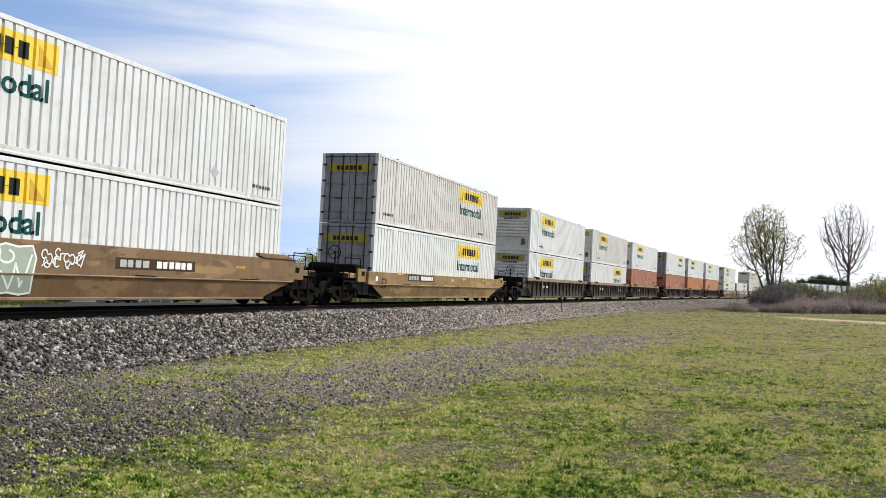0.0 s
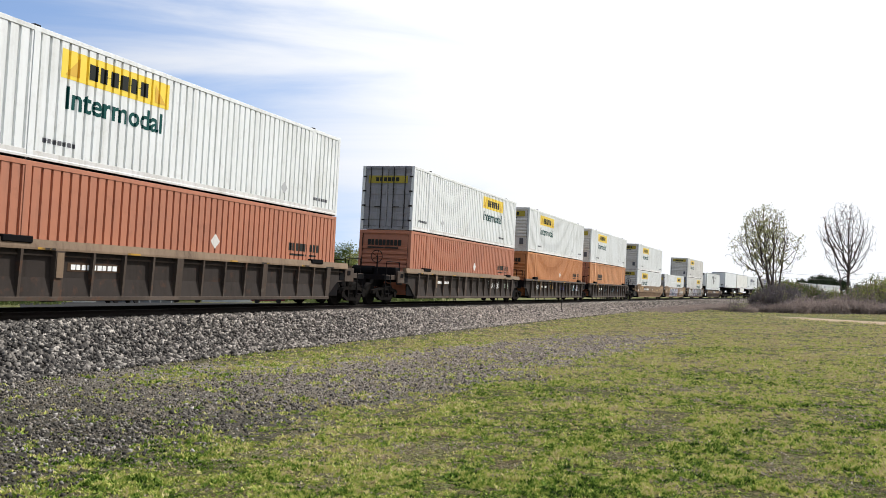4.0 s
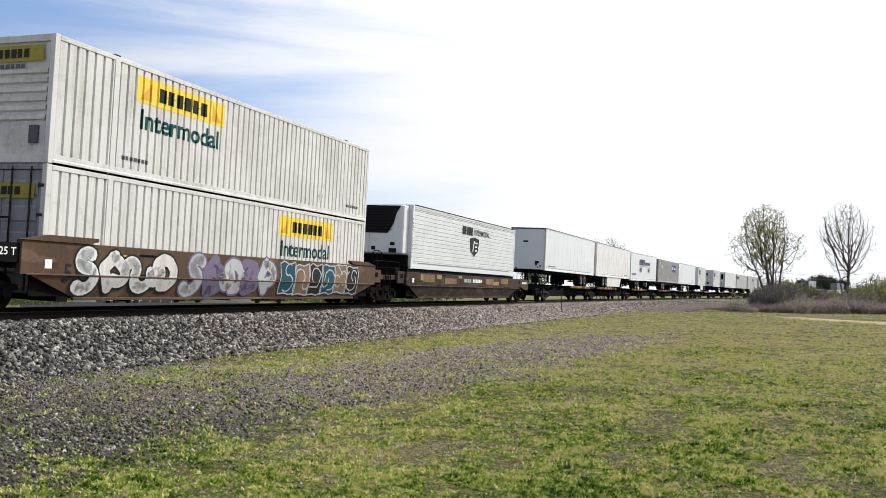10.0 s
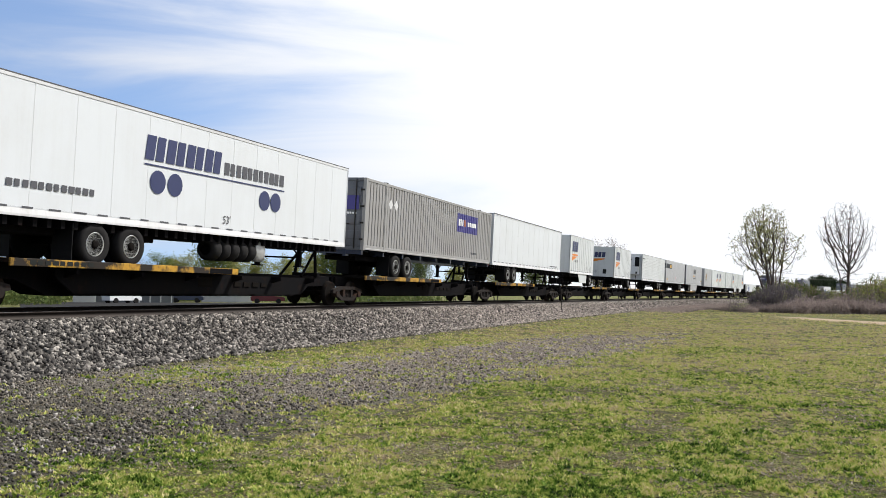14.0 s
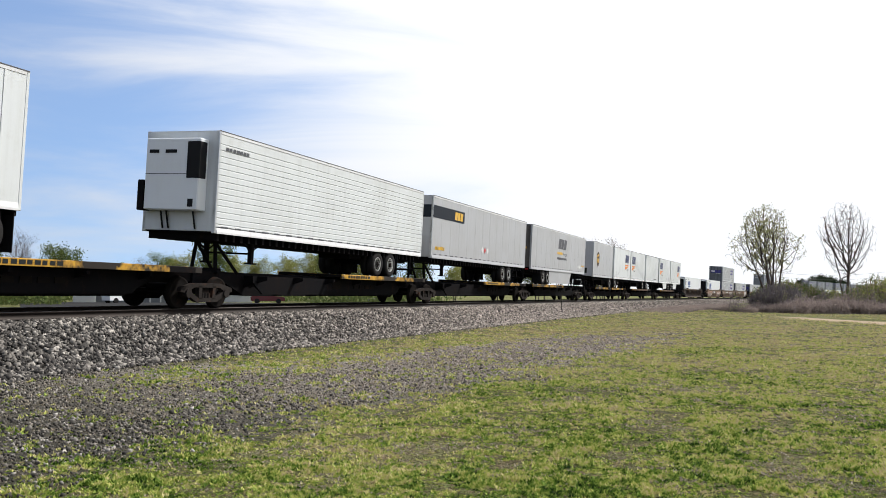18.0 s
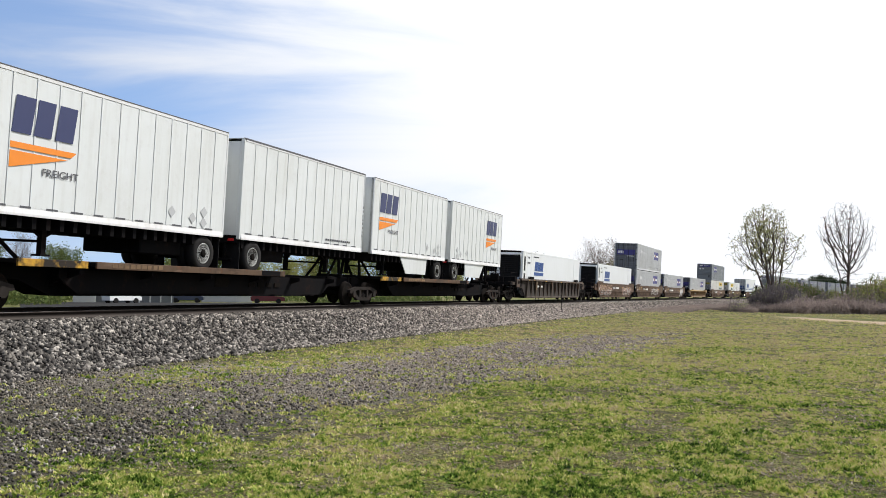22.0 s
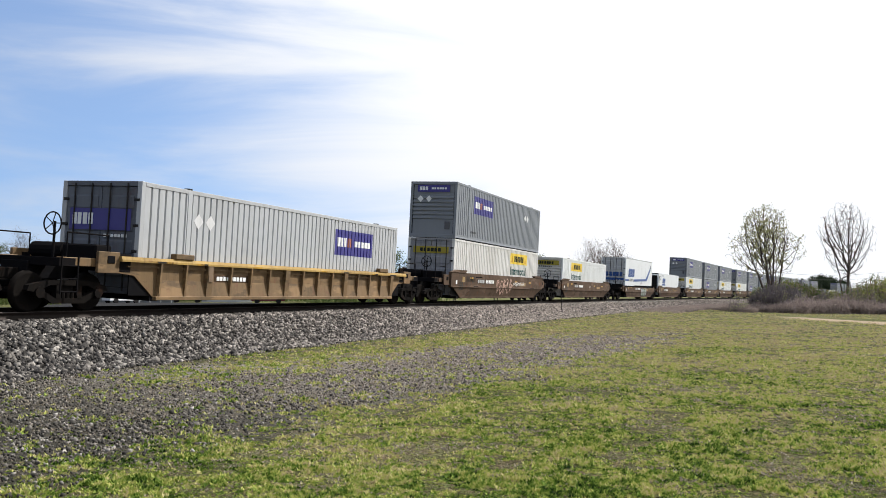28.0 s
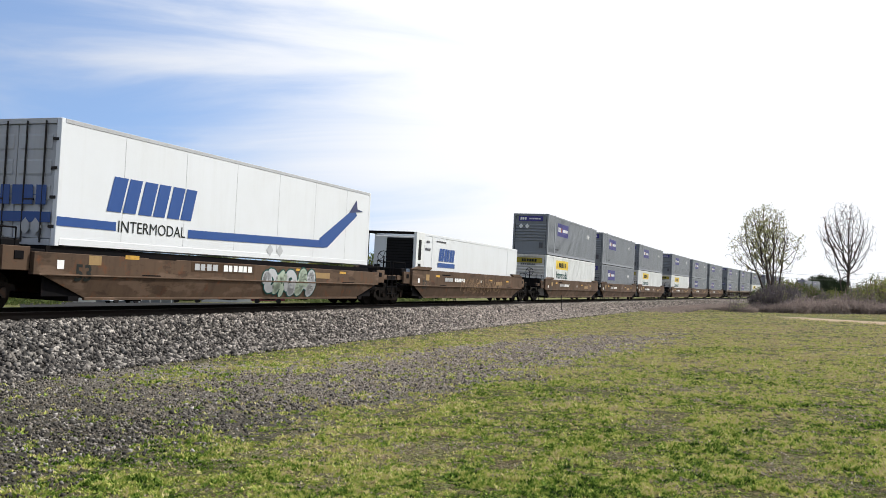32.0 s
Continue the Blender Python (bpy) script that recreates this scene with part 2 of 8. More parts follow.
M = dict(
    white=paint("white container paint", (0.695, 0.71, 0.705), (0.25, 0.24, 0.19), 0.42, 0.42, 0.8, rust=0.10),
    cream=paint("aged white container paint", (0.62, 0.61, 0.585), (0.25, 0.21, 0.17), 0.55, 0.5, 0.8, rust=0.16),
    orange=paint("orange container paint", (0.475, 0.188, 0.062), (0.17, 0.08, 0.045), 0.55, 0.5, rust=0.15),
    red_orange=paint("faded red-orange paint", (0.39, 0.145, 0.078), (0.16, 0.07, 0.05), 0.5, 0.5, rust=0.2),
    grey=paint("light grey container paint", (0.42, 0.43, 0.44), (0.16, 0.14, 0.12), 0.4, 0.45),
    dark_grey=paint("slate grey container paint", (0.185, 0.20, 0.222), (0.10, 0.11, 0.10), 0.35, 0.45),
    trailer=paint("white trailer paint", (0.655, 0.675, 0.69), (0.40, 0.38, 0.33), 0.24, 0.3, 0.4),
    door_warm=paint("stained cream door paint", (0.60, 0.52, 0.40), (0.19, 0.105, 0.05), 0.9, 0.5, 0.9, rust=0.4),
    trailer_warm=paint("yellowed white trailer paint", (0.70, 0.69, 0.665), (0.34, 0.25, 0.16), 0.40, 0.35, 0.6),
    trailer_pup=paint("white pup trailer paint", (0.61, 0.63, 0.63), (0.34, 0.33, 0.28), 0.35, 0.35, 0.7, rust=0.06),
    trailer_cold=paint("cool white trailer paint", (0.58, 0.60, 0.60), (0.30, 0.29, 0.26), 0.35, 0.4, 0.6),
    trailer_grey=paint("silver-grey trailer paint", (0.37, 0.375, 0.39), (0.25, 0.21, 0.17), 0.3, 0.35, 0.6),
    tan=paint("faded yellow-brown wagon paint", (0.172, 0.100, 0.042), (0.062, 0.037, 0.022), 0.9, 0.6, 0.35, rust=0.6, chips=0.5),
    ochre=paint("worn ochre wagon paint", (0.245, 0.15, 0.052), (0.085, 0.052, 0.028), 0.9, 0.6, 0.35, rust=0.5, chips=0.5),
    brown=paint("dull brown wagon paint", (0.092, 0.058, 0.037), (0.038, 0.027, 0.021), 0.9, 0.7, 0.4, rust=0.75, chips=0.45, shine=0.15),
    umber=paint("grey-brown wagon paint", (0.064, 0.047, 0.036), (0.029, 0.021, 0.017), 0.7, 0.75, 0.5, rust=0.5, chips=0.35, shine=0.2),
    mustard=paint("worn yellow-brown wagon paint", (0.160, 0.092, 0.034), (0.060, 0.045, 0.025), 1.0, 0.65, 0.4, rust=0.6, chips=0.5),
    mustard_top=paint("worn yellow rail paint", (0.40, 0.25, 0.055), (0.13, 0.075, 0.03), 1.1, 0.6, 0.4, rust=0.5),
    seam=plain("pale panel seam", (0.64, 0.645, 0.65), 0.6, 0.0, 0.2),
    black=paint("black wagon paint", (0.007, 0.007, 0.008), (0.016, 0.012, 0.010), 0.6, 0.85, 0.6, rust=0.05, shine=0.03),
    iron=paint("dusty cast iron", (0.008, 0.007, 0.0065), (0.017, 0.013, 0.010), 0.6, 0.85, 0.6, rust=0.10, shine=0.04),
    side_frame=paint("dusty cast steel", (0.024, 0.020, 0.018), (0.011, 0.009, 0.008), 0.9, 0.75, 0.6, rust=0.25, shine=0.08),
    rod=plain("dark door gear", (0.035, 0.032, 0.030), 0.6, 0.2),
    warm_grey=paint("weathered grey container paint", (0.29, 0.283, 0.275), (0.15, 0.125, 0.105), 0.45, 0.45),
    steel=plain("worn steel", (0.30, 0.28, 0.26), 0.4, 0.8),
    fresh_patch=paint("repainted wagon patch", (0.30, 0.19, 0.07), (0.12, 0.07, 0.035), 0.6, 0.6, 0.3, rust=0.3),
    yellow=paint("safety yellow paint", (0.60, 0.33, 0.03), (0.14, 0.09, 0.05), 0.9, 0.5, 0.8, rust=0.5),
    dark_brown=paint("dark rusty brown wagon paint", (0.046, 0.030, 0.024), (0.018, 0.013, 0.011), 0.9, 0.7, 0.4, rust=0.6, chips=0.6, shine=0.15),
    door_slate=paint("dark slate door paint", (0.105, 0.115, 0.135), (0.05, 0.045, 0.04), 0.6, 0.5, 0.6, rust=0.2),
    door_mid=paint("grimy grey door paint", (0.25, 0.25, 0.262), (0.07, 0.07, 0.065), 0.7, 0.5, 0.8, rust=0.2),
    teal=plain("dark teal spray paint", (0.02, 0.075, 0.11), 0.5, 0.0, 0.35),
    lavender=plain("dull lavender spray paint", (0.17, 0.14, 0.22), 0.5, 0.0, 0.35),
    pale_blue=plain("pale blue spray paint", (0.22, 0.36, 0.46), 0.5, 0.0, 0.4),
    end_white=paint("grimy white end paint", (0.64, 0.615, 0.57), (0.22, 0.16, 0.11), 0.65, 0.5, 0.6, rust=0.22),
    # duller yellow for the panels on the box ends
    olive=plain("grimy yellow panel", (0.38, 0.31, 0.05), 0.5, 0.0, 0.5),
    chord=paint("rust-brown top rail paint", (0.185, 0.120, 0.068), (0.070, 0.043, 0.028), 0.9, 0.6, 0.5, rust=0.4),
    # panels behind the ribs, set darker than the ribs
    panel_dark=paint("dark wagon panel", (0.028, 0.021, 0.0175), (0.015, 0.012, 0.010), 0.7, 0.75, 0.6, rust=0.25, shine=0.2),
    pale_orange=paint("pale orange post paint", (0.72, 0.38, 0.20), (0.36, 0.17, 0.09), 0.4, 0.5),
    rail_grimy=paint("grimy white rail paint", (0.62, 0.61, 0.59), (0.16, 0.13, 0.10), 0.7, 0.5, 0.5, rust=0.2),
    lip=plain("dull wheel lip", (0.42, 0.42, 0.41), 0.35, 0.3, 0.3),
    rail_white=paint("white lower rail", (0.66, 0.66, 0.66), (0.28, 0.25, 0.21), 0.5, 0.25, 0.5),
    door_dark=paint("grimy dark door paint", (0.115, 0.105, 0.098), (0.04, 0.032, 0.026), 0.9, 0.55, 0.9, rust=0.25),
    sign_yellow=plain("bright yellow panel", (0.78, 0.57, 0.05), 0.45, 0.0, 0.12),
    sign_black=plain("black lettering", (0.02, 0.022, 0.02), 0.5, 0.0, 0.1),
    sign_green=plain("dark green lettering", (0.006, 0.06, 0.055), 0.5, 0.0, 0.1),
    sign_white=plain("white lettering", (0.80, 0.80, 0.78), 0.5, 0.0, 0.2),
    sign_purple=plain("violet-blue panel", (0.035, 0.03, 0.20), 0.45, 0.0, 0.15),
    sign_blue=plain("blue lettering", (0.010, 0.058, 0.23), 0.45, 0.0, 0.1),
    pink_spray=plain("faded pink spray paint", (0.50, 0.33, 0.26), 0.6, 0.0, 0.4),
    pale_green=plain("pale green spray paint", (0.36, 0.42, 0.33), 0.5, 0.0, 0.3),
    sign_band=plain("blue-black band", (0.012, 0.016, 0.024), 0.5, 0.0, 0.1),
    sign_navy=plain("navy lettering", (0.022, 0.03, 0.10), 0.45, 0.0, 0.1),
    sign_orange=plain("orange lettering", (0.74, 0.22, 0.015), 0.45, 0.0, 0.1),
    sign_grey=plain("grey lettering", (0.10, 0.10, 0.11), 0.5, 0.0, 0.1),
    sign_brown=plain("dark brown panel", (0.06, 0.035, 0.02), 0.5, 0.0, 0.2),
    sign_gold=plain("gold panel", (0.62, 0.36, 0.03), 0.45, 0.0, 0.1),
    rubber=plain("dusty tyre rubber", (0.017, 0.016, 0.016), 0.85, 0.0, 0.4),
    seal=plain("black seal and trim", (0.009, 0.009, 0.010), 0.6, 0.0, 0.2),
    alu=plain("bare aluminium", (0.55, 0.56, 0.57), 0.35, 0.85, 0.3),
    tail_red=plain("red reflector", (0.5, 0.02, 0.02), 0.3, 0.0, 0.1),
    rail=plain("worn rail steel", (0.028, 0.022, 0.019), 0.6, 0.4, 0.4, 3.0),
    railtop=plain("worn rail head", (0.12, 0.105, 0.098), 0.55, 0.6, 0.2, 3.0),
    tie=plain("creosoted wood", (0.045, 0.036, 0.030), 0.85, 0.0, 0.5, 6.0),
    post=plain("dark weathered post", (0.05, 0.045, 0.04), 0.8),
    wood=plain("grey utility pole wood", (0.12, 0.095, 0.075), 0.85),
    glass=plain("dark window glass", (0.02, 0.025, 0.03), 0.08, 0.0, 0.05),
    wall_white=plain("white siding", (0.55, 0.55, 0.53), 0.6, 0.0, 0.15, 3.0),
    wall_grey=plain("grey siding", (0.15, 0.16, 0.17), 0.6, 0.0, 0.15, 3.0),
    roof=plain("grey shingle roof", (0.13, 0.125, 0.12), 0.8, 0.0, 0.4, 5.0),
    car_white=plain("white car paint", (0.78, 0.78, 0.78), 0.2, 0.0, 0.05),
    car_red=plain("red car paint", (0.13, 0.03, 0.03), 0.2, 0.0, 0.05),
    car_blue=plain("blue car paint", (0.045, 0.055, 0.09), 0.2, 0.0, 0.05),
    car_grey=plain("silver car paint", (0.35, 0.36, 0.38), 0.2, 0.3, 0.05),
)


def scraped(name, col, under):
    """Edge paint scraped through to dark steel in patches along its length."""
    m, nt, b = nodes_of(name)
    v = obj_vec(nt)
    left = noise_of(nt, v, 1.0, 5.0, 0.65, 0.42, 0.52, stretch=(1.0, 1.1, 1.0))
    fine = noise_of(nt, v, 9.0, 4.0, 0.6, 0.35, 0.65)
    c = mixed(nt, math_of(nt, "MULTIPLY", fine, 0.45), col, (0.20, 0.09, 0.035))
    nt.links.new(mixed(nt, left, c, under), b.inputs["Base Color"])
    b.inputs["Roughness"].default_value = 0.7
    b.inputs["Specular IOR Level"].default_value = 0.2
    bumped(nt, b, fine, 0.15, 0.004)
    return m


M["edge_paint"] = scraped("scraped yellow edge", (0.50, 0.28, 0.03), (0.022, 0.017, 0.013))


def leaf_material(name, a, b2, trans=0.25):
    m, nt, b = nodes_of(name)
    geo = nt.nodes.new("ShaderNodeNewGeometry")
    f = noise_of(nt, obj_vec(nt), 0.6, 3.0, 0.5, 0.3, 0.7)
    fac = math_of(nt, "ADD", math_of(nt, "MULTIPLY", geo.outputs["Random Per Island"], 0.7), math_of(nt, "MULTIPLY", f, 0.3))
    c = mixed(nt, fac, a, b2)
    nt.links.new(c, b.inputs["Base Color"])
    b.inputs["Roughness"].default_value, b.inputs["Specular IOR Level"].default_value = 0.8, 0.1
    tr = nt.nodes.new("ShaderNodeBsdfTranslucent")
    nt.links.new(c, tr.inputs["Color"])
    ms = nt.nodes.new("ShaderNodeMixShader")
    ms.inputs["Fac"].default_value = trans
    nt.links.new(b.outputs["BSDF"], ms.inputs[1])
    nt.links.new(tr.outputs["BSDF"], ms.inputs[2])
    nt.links.new(ms.outputs["Shader"], nt.nodes["Material Output"].inputs["Surface"])
    return m




def grass_material():
    """Blades in lush, yellowed and brown patches."""
    m, nt, b = nodes_of("grass blades")
    geo = nt.nodes.new("ShaderNodeNewGeometry")
    v = obj_vec(nt)
    big = noise_of(nt, v, 0.33, 4.0, 0.55, 0.30, 0.70)
    mid = noise_of(nt, v, 1.9, 4.0, 0.6, 0.30, 0.70)
    r = geo.outputs["Random Per Island"]
    tuft = noise_of(nt, v, 6.0, 3.0, 0.6, 0.39, 0.61)
    speck = noise_of(nt, v, 17.0, 2.0, 0.6, 0.40, 0.60)
    f = math_of(nt, "MULTIPLY", big, 0.36)
    for part_of, share in ((mid, 0.30), (r, 0.08), (tuft, 0.32), (speck, 0.32)):
        f = math_of(nt, "ADD", f, math_of(nt, "MULTIPLY", part_of, share))
    ramp = nt.nodes.new("ShaderNodeValToRGB")
    e = ramp.color_ramp.elements
    e[0].position, e[0].color = 0.18, (0.014, 0.034, 0.008, 1)
    e[1].position, e[1].color = 1.0, (0.36, 0.28, 0.19, 1)
    for p, c in ((0.40, (0.130, 0.215, 0.032, 1)), (0.60, (0.385, 0.415, 0.098, 1)), (0.82, (0.53, 0.45, 0.225, 1))):
        el = e.new(p)
        el.color = c
    # tone shifts along y: darker green nearby, yellower further off
    sep = nt.nodes.new("ShaderNodeSeparateXYZ")
    nt.links.new(v, sep.inputs["Vector"])
    mr = nt.nodes.new("ShaderNodeMapRange")
    for k, val in (("From Min", 6.0), ("From Max", 34.0), ("To Min", -0.17), ("To Max", 0.13)):
        mr.inputs[k].default_value = val
    nt.links.new(sep.outputs["Y"], mr.inputs["Value"])
    nt.links.new(math_of(nt, "ADD", f, mr.outputs["Result"]), ramp.inputs["Fac"])
    nt.links.new(ramp.outputs["Color"], b.inputs["Base Color"])
    b.inputs["Roughness"].default_value, b.inputs["Specular IOR Level"].default_value = 0.8, 0.08
    tr = nt.nodes.new("ShaderNodeBsdfTranslucent")
    nt.links.new(ramp.outputs["Color"], tr.inputs["Color"])
    ms = nt.nodes.new("ShaderNodeMixShader")
    ms.inputs["Fac"].default_value = 0.30
    nt.links.new(b.outputs["BSDF"], ms.inputs[1])
    nt.links.new(tr.outputs["BSDF"], ms.inputs[2])
    nt.links.new(ms.outputs["Shader"], nt.nodes["Material Output"].inputs["Surface"])
    return m


M["blade"] = grass_material()
M["straw"] = leaf_material("dry grass blades", (0.43, 0.37, 0.29), (0.15, 0.125, 0.092), 0.3)
M["bud"] = leaf_material("budding leaves", (0.24, 0.25, 0.10), (0.46, 0.43, 0.25), 0.5)
M["scrub_grey"] = leaf_material("grey twigs", (0.24, 0.205, 0.20), (0.10, 0.088, 0.088), 0.2)
M["yard_dark"] = plain("dark yard surface", (0.04, 0.04, 0.041), 1.0, 0.0, 0.4, 1.5)
M["yard_dark"].node_tree.nodes["Principled BSDF"].inputs["Specular IOR Level"].default_value = 0.0

M["spring"] = leaf_material("young spring leaves", (0.20, 0.24, 0.055), (0.33, 0.30, 0.12), 0.35)
M["leaf"] = leaf_material("green leaves", (0.07, 0.11, 0.03), (0.16, 0.18, 0.06), 0.3)
M["evergreen"] = leaf_material("dark evergreen leaves", (0.018, 0.032, 0.016), (0.035, 0.05, 0.022), 0.15)
M["scrub_pale"] = leaf_material("pale dry brush", (0.41, 0.335, 0.30), (0.16, 0.13, 0.12), 0.4)
M["scrub"] = leaf_material("bare scrub twigs", (0.37, 0.285, 0.235), (0.17, 0.125, 0.105), 0.4)
M["bark"] = plain("grey-brown bark", (0.10, 0.080, 0.072), 0.9, 0.0, 0.5, 5.0)


def stone_material(name, tones, dust, pale=None):
    """Stones each of their own tone; pale: a paler tone that they take on along the line between the two distances."""
    m, nt, b = nodes_of(name)
    geo = nt.nodes.new("ShaderNodeNewGeometry")
    ramp = nt.nodes.new("ShaderNodeValToRGB")
    e = ramp.color_ramp.elements
    e[0].position, e[0].color = 0.0, rgb(tones[0])
    e[1].position, e[1].color = 1.0, rgb(tones[3])
    for p, c in ((0.45, tones[1]), (0.70, tones[2])):
        el = e.new(p)
        el.color = rgb(c)
    v = obj_vec(nt)
    clump = noise_of(nt, v, 5.0, 3.0, 0.6, 0.30, 0.70)
    f = math_of(nt, "ADD", math_of(nt, "MULTIPLY", geo.outputs["Random Per Island"], 0.72), math_of(nt, "MULTIPLY", clump, 0.28))
    nt.links.new(f, ramp.inputs["Fac"])
    f = noise_of(nt, v, 30.0, 3.0)
    c = mixed(nt, math_of(nt, "MULTIPLY", f, 0.3), ramp.outputs["Color"], dust)
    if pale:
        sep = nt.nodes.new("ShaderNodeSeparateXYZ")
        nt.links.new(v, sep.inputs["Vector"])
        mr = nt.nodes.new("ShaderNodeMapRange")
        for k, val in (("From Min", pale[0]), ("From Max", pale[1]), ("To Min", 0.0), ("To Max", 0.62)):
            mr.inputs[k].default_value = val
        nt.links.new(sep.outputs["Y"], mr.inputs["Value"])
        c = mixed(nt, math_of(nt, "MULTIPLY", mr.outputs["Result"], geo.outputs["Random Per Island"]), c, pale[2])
    nt.links.new(c, b.inputs["Base Color"])
    b.inputs["Roughness"].default_value, b.inputs["Specular IOR Level"].default_value = 0.9, 0.15
    return m


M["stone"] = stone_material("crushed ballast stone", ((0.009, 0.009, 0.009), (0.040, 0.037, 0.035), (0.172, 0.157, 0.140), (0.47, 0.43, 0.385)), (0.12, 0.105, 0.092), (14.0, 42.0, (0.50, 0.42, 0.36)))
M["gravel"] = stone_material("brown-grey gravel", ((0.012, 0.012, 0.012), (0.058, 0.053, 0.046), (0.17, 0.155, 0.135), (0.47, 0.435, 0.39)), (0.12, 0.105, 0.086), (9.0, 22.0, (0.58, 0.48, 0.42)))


def ground_material():
    """Grass, bare gravel and ballast over one sheet: UV x runs along the line, UV y is the distance from its centre towards the field."""
    m, nt, b = nodes_of("grass and gravel ground")
    uv = nt.nodes.new("ShaderNodeUVMap")
    uv.uv_map = "UVMap"
    sep = nt.nodes.new("ShaderNodeSeparateXYZ")
    nt.links.new(uv.outputs["UV"], sep.inputs["Vector"])
    s, off = sep.outputs["X"], sep.outputs["Y"]
    v = obj_vec(nt)

    def ramp(x, a, c):
        mr = nt.nodes.new("ShaderNodeMapRange")
        mr.interpolation_type = "SMOOTHSTEP"
        mr.inputs["From Min"].default_value, mr.inputs["From Max"].default_value = a, c
        nt.links.new(x, mr.inputs["Value"])
        return mr.outputs["Result"]

    def times(*xs):
        r = xs[0]
        for x in xs[1:]:
            r = math_of(nt, "MULTIPLY", r, x)
        return r

    def less(x):
        return math_of(nt, "SUBTRACT", 1.0, x)

    n1 = noise_of(nt, v, 0.45, 5.0, 0.6, 0.2, 0.8)
    n2 = noise_of(nt, v, 1.7, 5.0, 0.6, 0.2, 0.8)
    n3 = noise_of(nt, v, 9.0, 4.0, 0.6, 0.25, 0.75)
    n4 = noise_of(nt, v, 30.0, 3.0, 0.7, 0.33, 0.67)
    wob = math_of(nt, "ADD", off, math_of(nt, "MULTIPLY", math_of(nt, "SUBTRACT", n2, 0.5), 1.8))
    near = less(ramp(s, 10.0, 26.0))
    # ballast shoulder
    shoulder = math_of(nt, "SUBTRACT", wob, times(near, 0.3))
    ballast = less(ramp(shoulder, 4.2, 5.0))
    far_side = ramp(off, -6.5, -5.2)
    ballast = times(ballast, far_side)
    # worn gravel road beside the line
    drift = math_of(nt, "SUBTRACT", wob, math_of(nt, "MULTIPLY", math_of(nt, "MAXIMUM", math_of(nt, "SUBTRACT", s, 6.0), 0.0), 0.10))
    road = times(ramp(math_of(nt, "ADD", drift, times(less(ramp(s, 11.0, 19.0)), 1.9)), 5.2, 6.4), less(ramp(drift, 10.2, 11.4)), less(ramp(math_of(nt, "ADD", s, times(n1, 10.0)), 32.0, 44.0)))
    road = times(road, ramp(math_of(nt, "ADD", times(n2, 0.7), times(n3, 0.6)), 0.26, 0.50))
    # stones: gaps darkened in the colour, all paler further along the line
    vor = nt.nodes.new("ShaderNodeTexVoronoi")
    vor.inputs["Scale"].default_value = 11.0
    nt.links.new(v, vor.inputs["Vector"])
    vr = nt.nodes.new("ShaderNodeSeparateColor")
    nt.links.new(vor.outputs["Color"], vr.inputs["Color"])
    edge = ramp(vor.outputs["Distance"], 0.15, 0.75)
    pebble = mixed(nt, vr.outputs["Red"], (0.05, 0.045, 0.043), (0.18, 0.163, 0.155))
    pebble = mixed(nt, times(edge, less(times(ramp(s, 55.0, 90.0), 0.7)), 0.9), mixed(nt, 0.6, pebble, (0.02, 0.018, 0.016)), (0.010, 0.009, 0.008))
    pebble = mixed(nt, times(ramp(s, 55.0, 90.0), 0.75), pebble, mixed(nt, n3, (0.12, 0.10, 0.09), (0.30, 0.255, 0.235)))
    gravel = mixed(nt, n3, (0.024, 0.022, 0.020), (0.13, 0.118, 0.104))
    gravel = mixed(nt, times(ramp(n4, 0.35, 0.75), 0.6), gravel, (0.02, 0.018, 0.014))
    gravel = mixed(nt, times(n2, 0.4), gravel, (0.060, 0.060, 0.036))
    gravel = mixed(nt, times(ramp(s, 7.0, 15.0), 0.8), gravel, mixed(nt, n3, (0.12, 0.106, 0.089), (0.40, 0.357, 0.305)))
    # grass: lush, yellowed and worn patches
    green = mixed(nt, n3, (0.034, 0.048, 0.016), (0.21, 0.23, 0.080))
    green = mixed(nt, times(ramp(n1, 0.45, 0.75), 0.85), green, (0.29, 0.285, 0.13))
    green = mixed(nt, times(ramp(n2, 0.52, 0.8), 0.75), green, (0.18, 0.14, 0.09))
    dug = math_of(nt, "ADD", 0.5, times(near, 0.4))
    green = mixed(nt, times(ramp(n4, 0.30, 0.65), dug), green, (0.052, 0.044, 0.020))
    green = mixed(nt, times(ramp(n3, 0.55, 0.78), dug), green, (0.17, 0.13, 0.075))
    # pale dirt track at the foot of the scrub
    co = nt.nodes.new("ShaderNodeSeparateXYZ")
    nt.links.new(v, co.inputs["Vector"])
    line = math_of(nt, "ADD", math_of(nt, "MULTIPLY", co.outputs["X"], 0.90), math_of(nt, "MULTIPLY", co.outputs["Y"], 0.436))
    line = math_of(nt, "ADD", line, math_of(nt, "MULTIPLY", n1, 2.0))
    dirt = times(ramp(line, 30.4, 31.2), less(ramp(line, 33.4, 34.6)), ramp(co.outputs["X"], 1.0, 4.0), less(ramp(co.outputs["X"], 30.0, 60.0)))
    col = mixed(nt, dirt, green, mixed(nt, n3, (0.46, 0.36, 0.26), (0.36, 0.27, 0.18)))
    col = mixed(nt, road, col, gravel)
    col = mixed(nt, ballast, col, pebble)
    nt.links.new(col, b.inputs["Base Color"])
    b.inputs["Roughness"].default_value, b.inputs["Specular IOR Level"].default_value = 0.95, 0.05
    h = math_of(nt, "ADD", times(less(edge), math_of(nt, "MAXIMUM", ballast, times(road, 0.5))), times(n4, 0.7))
    bumped(nt, b, h, 0.9, 0.05)
    return m


M["ground"] = ground_material()


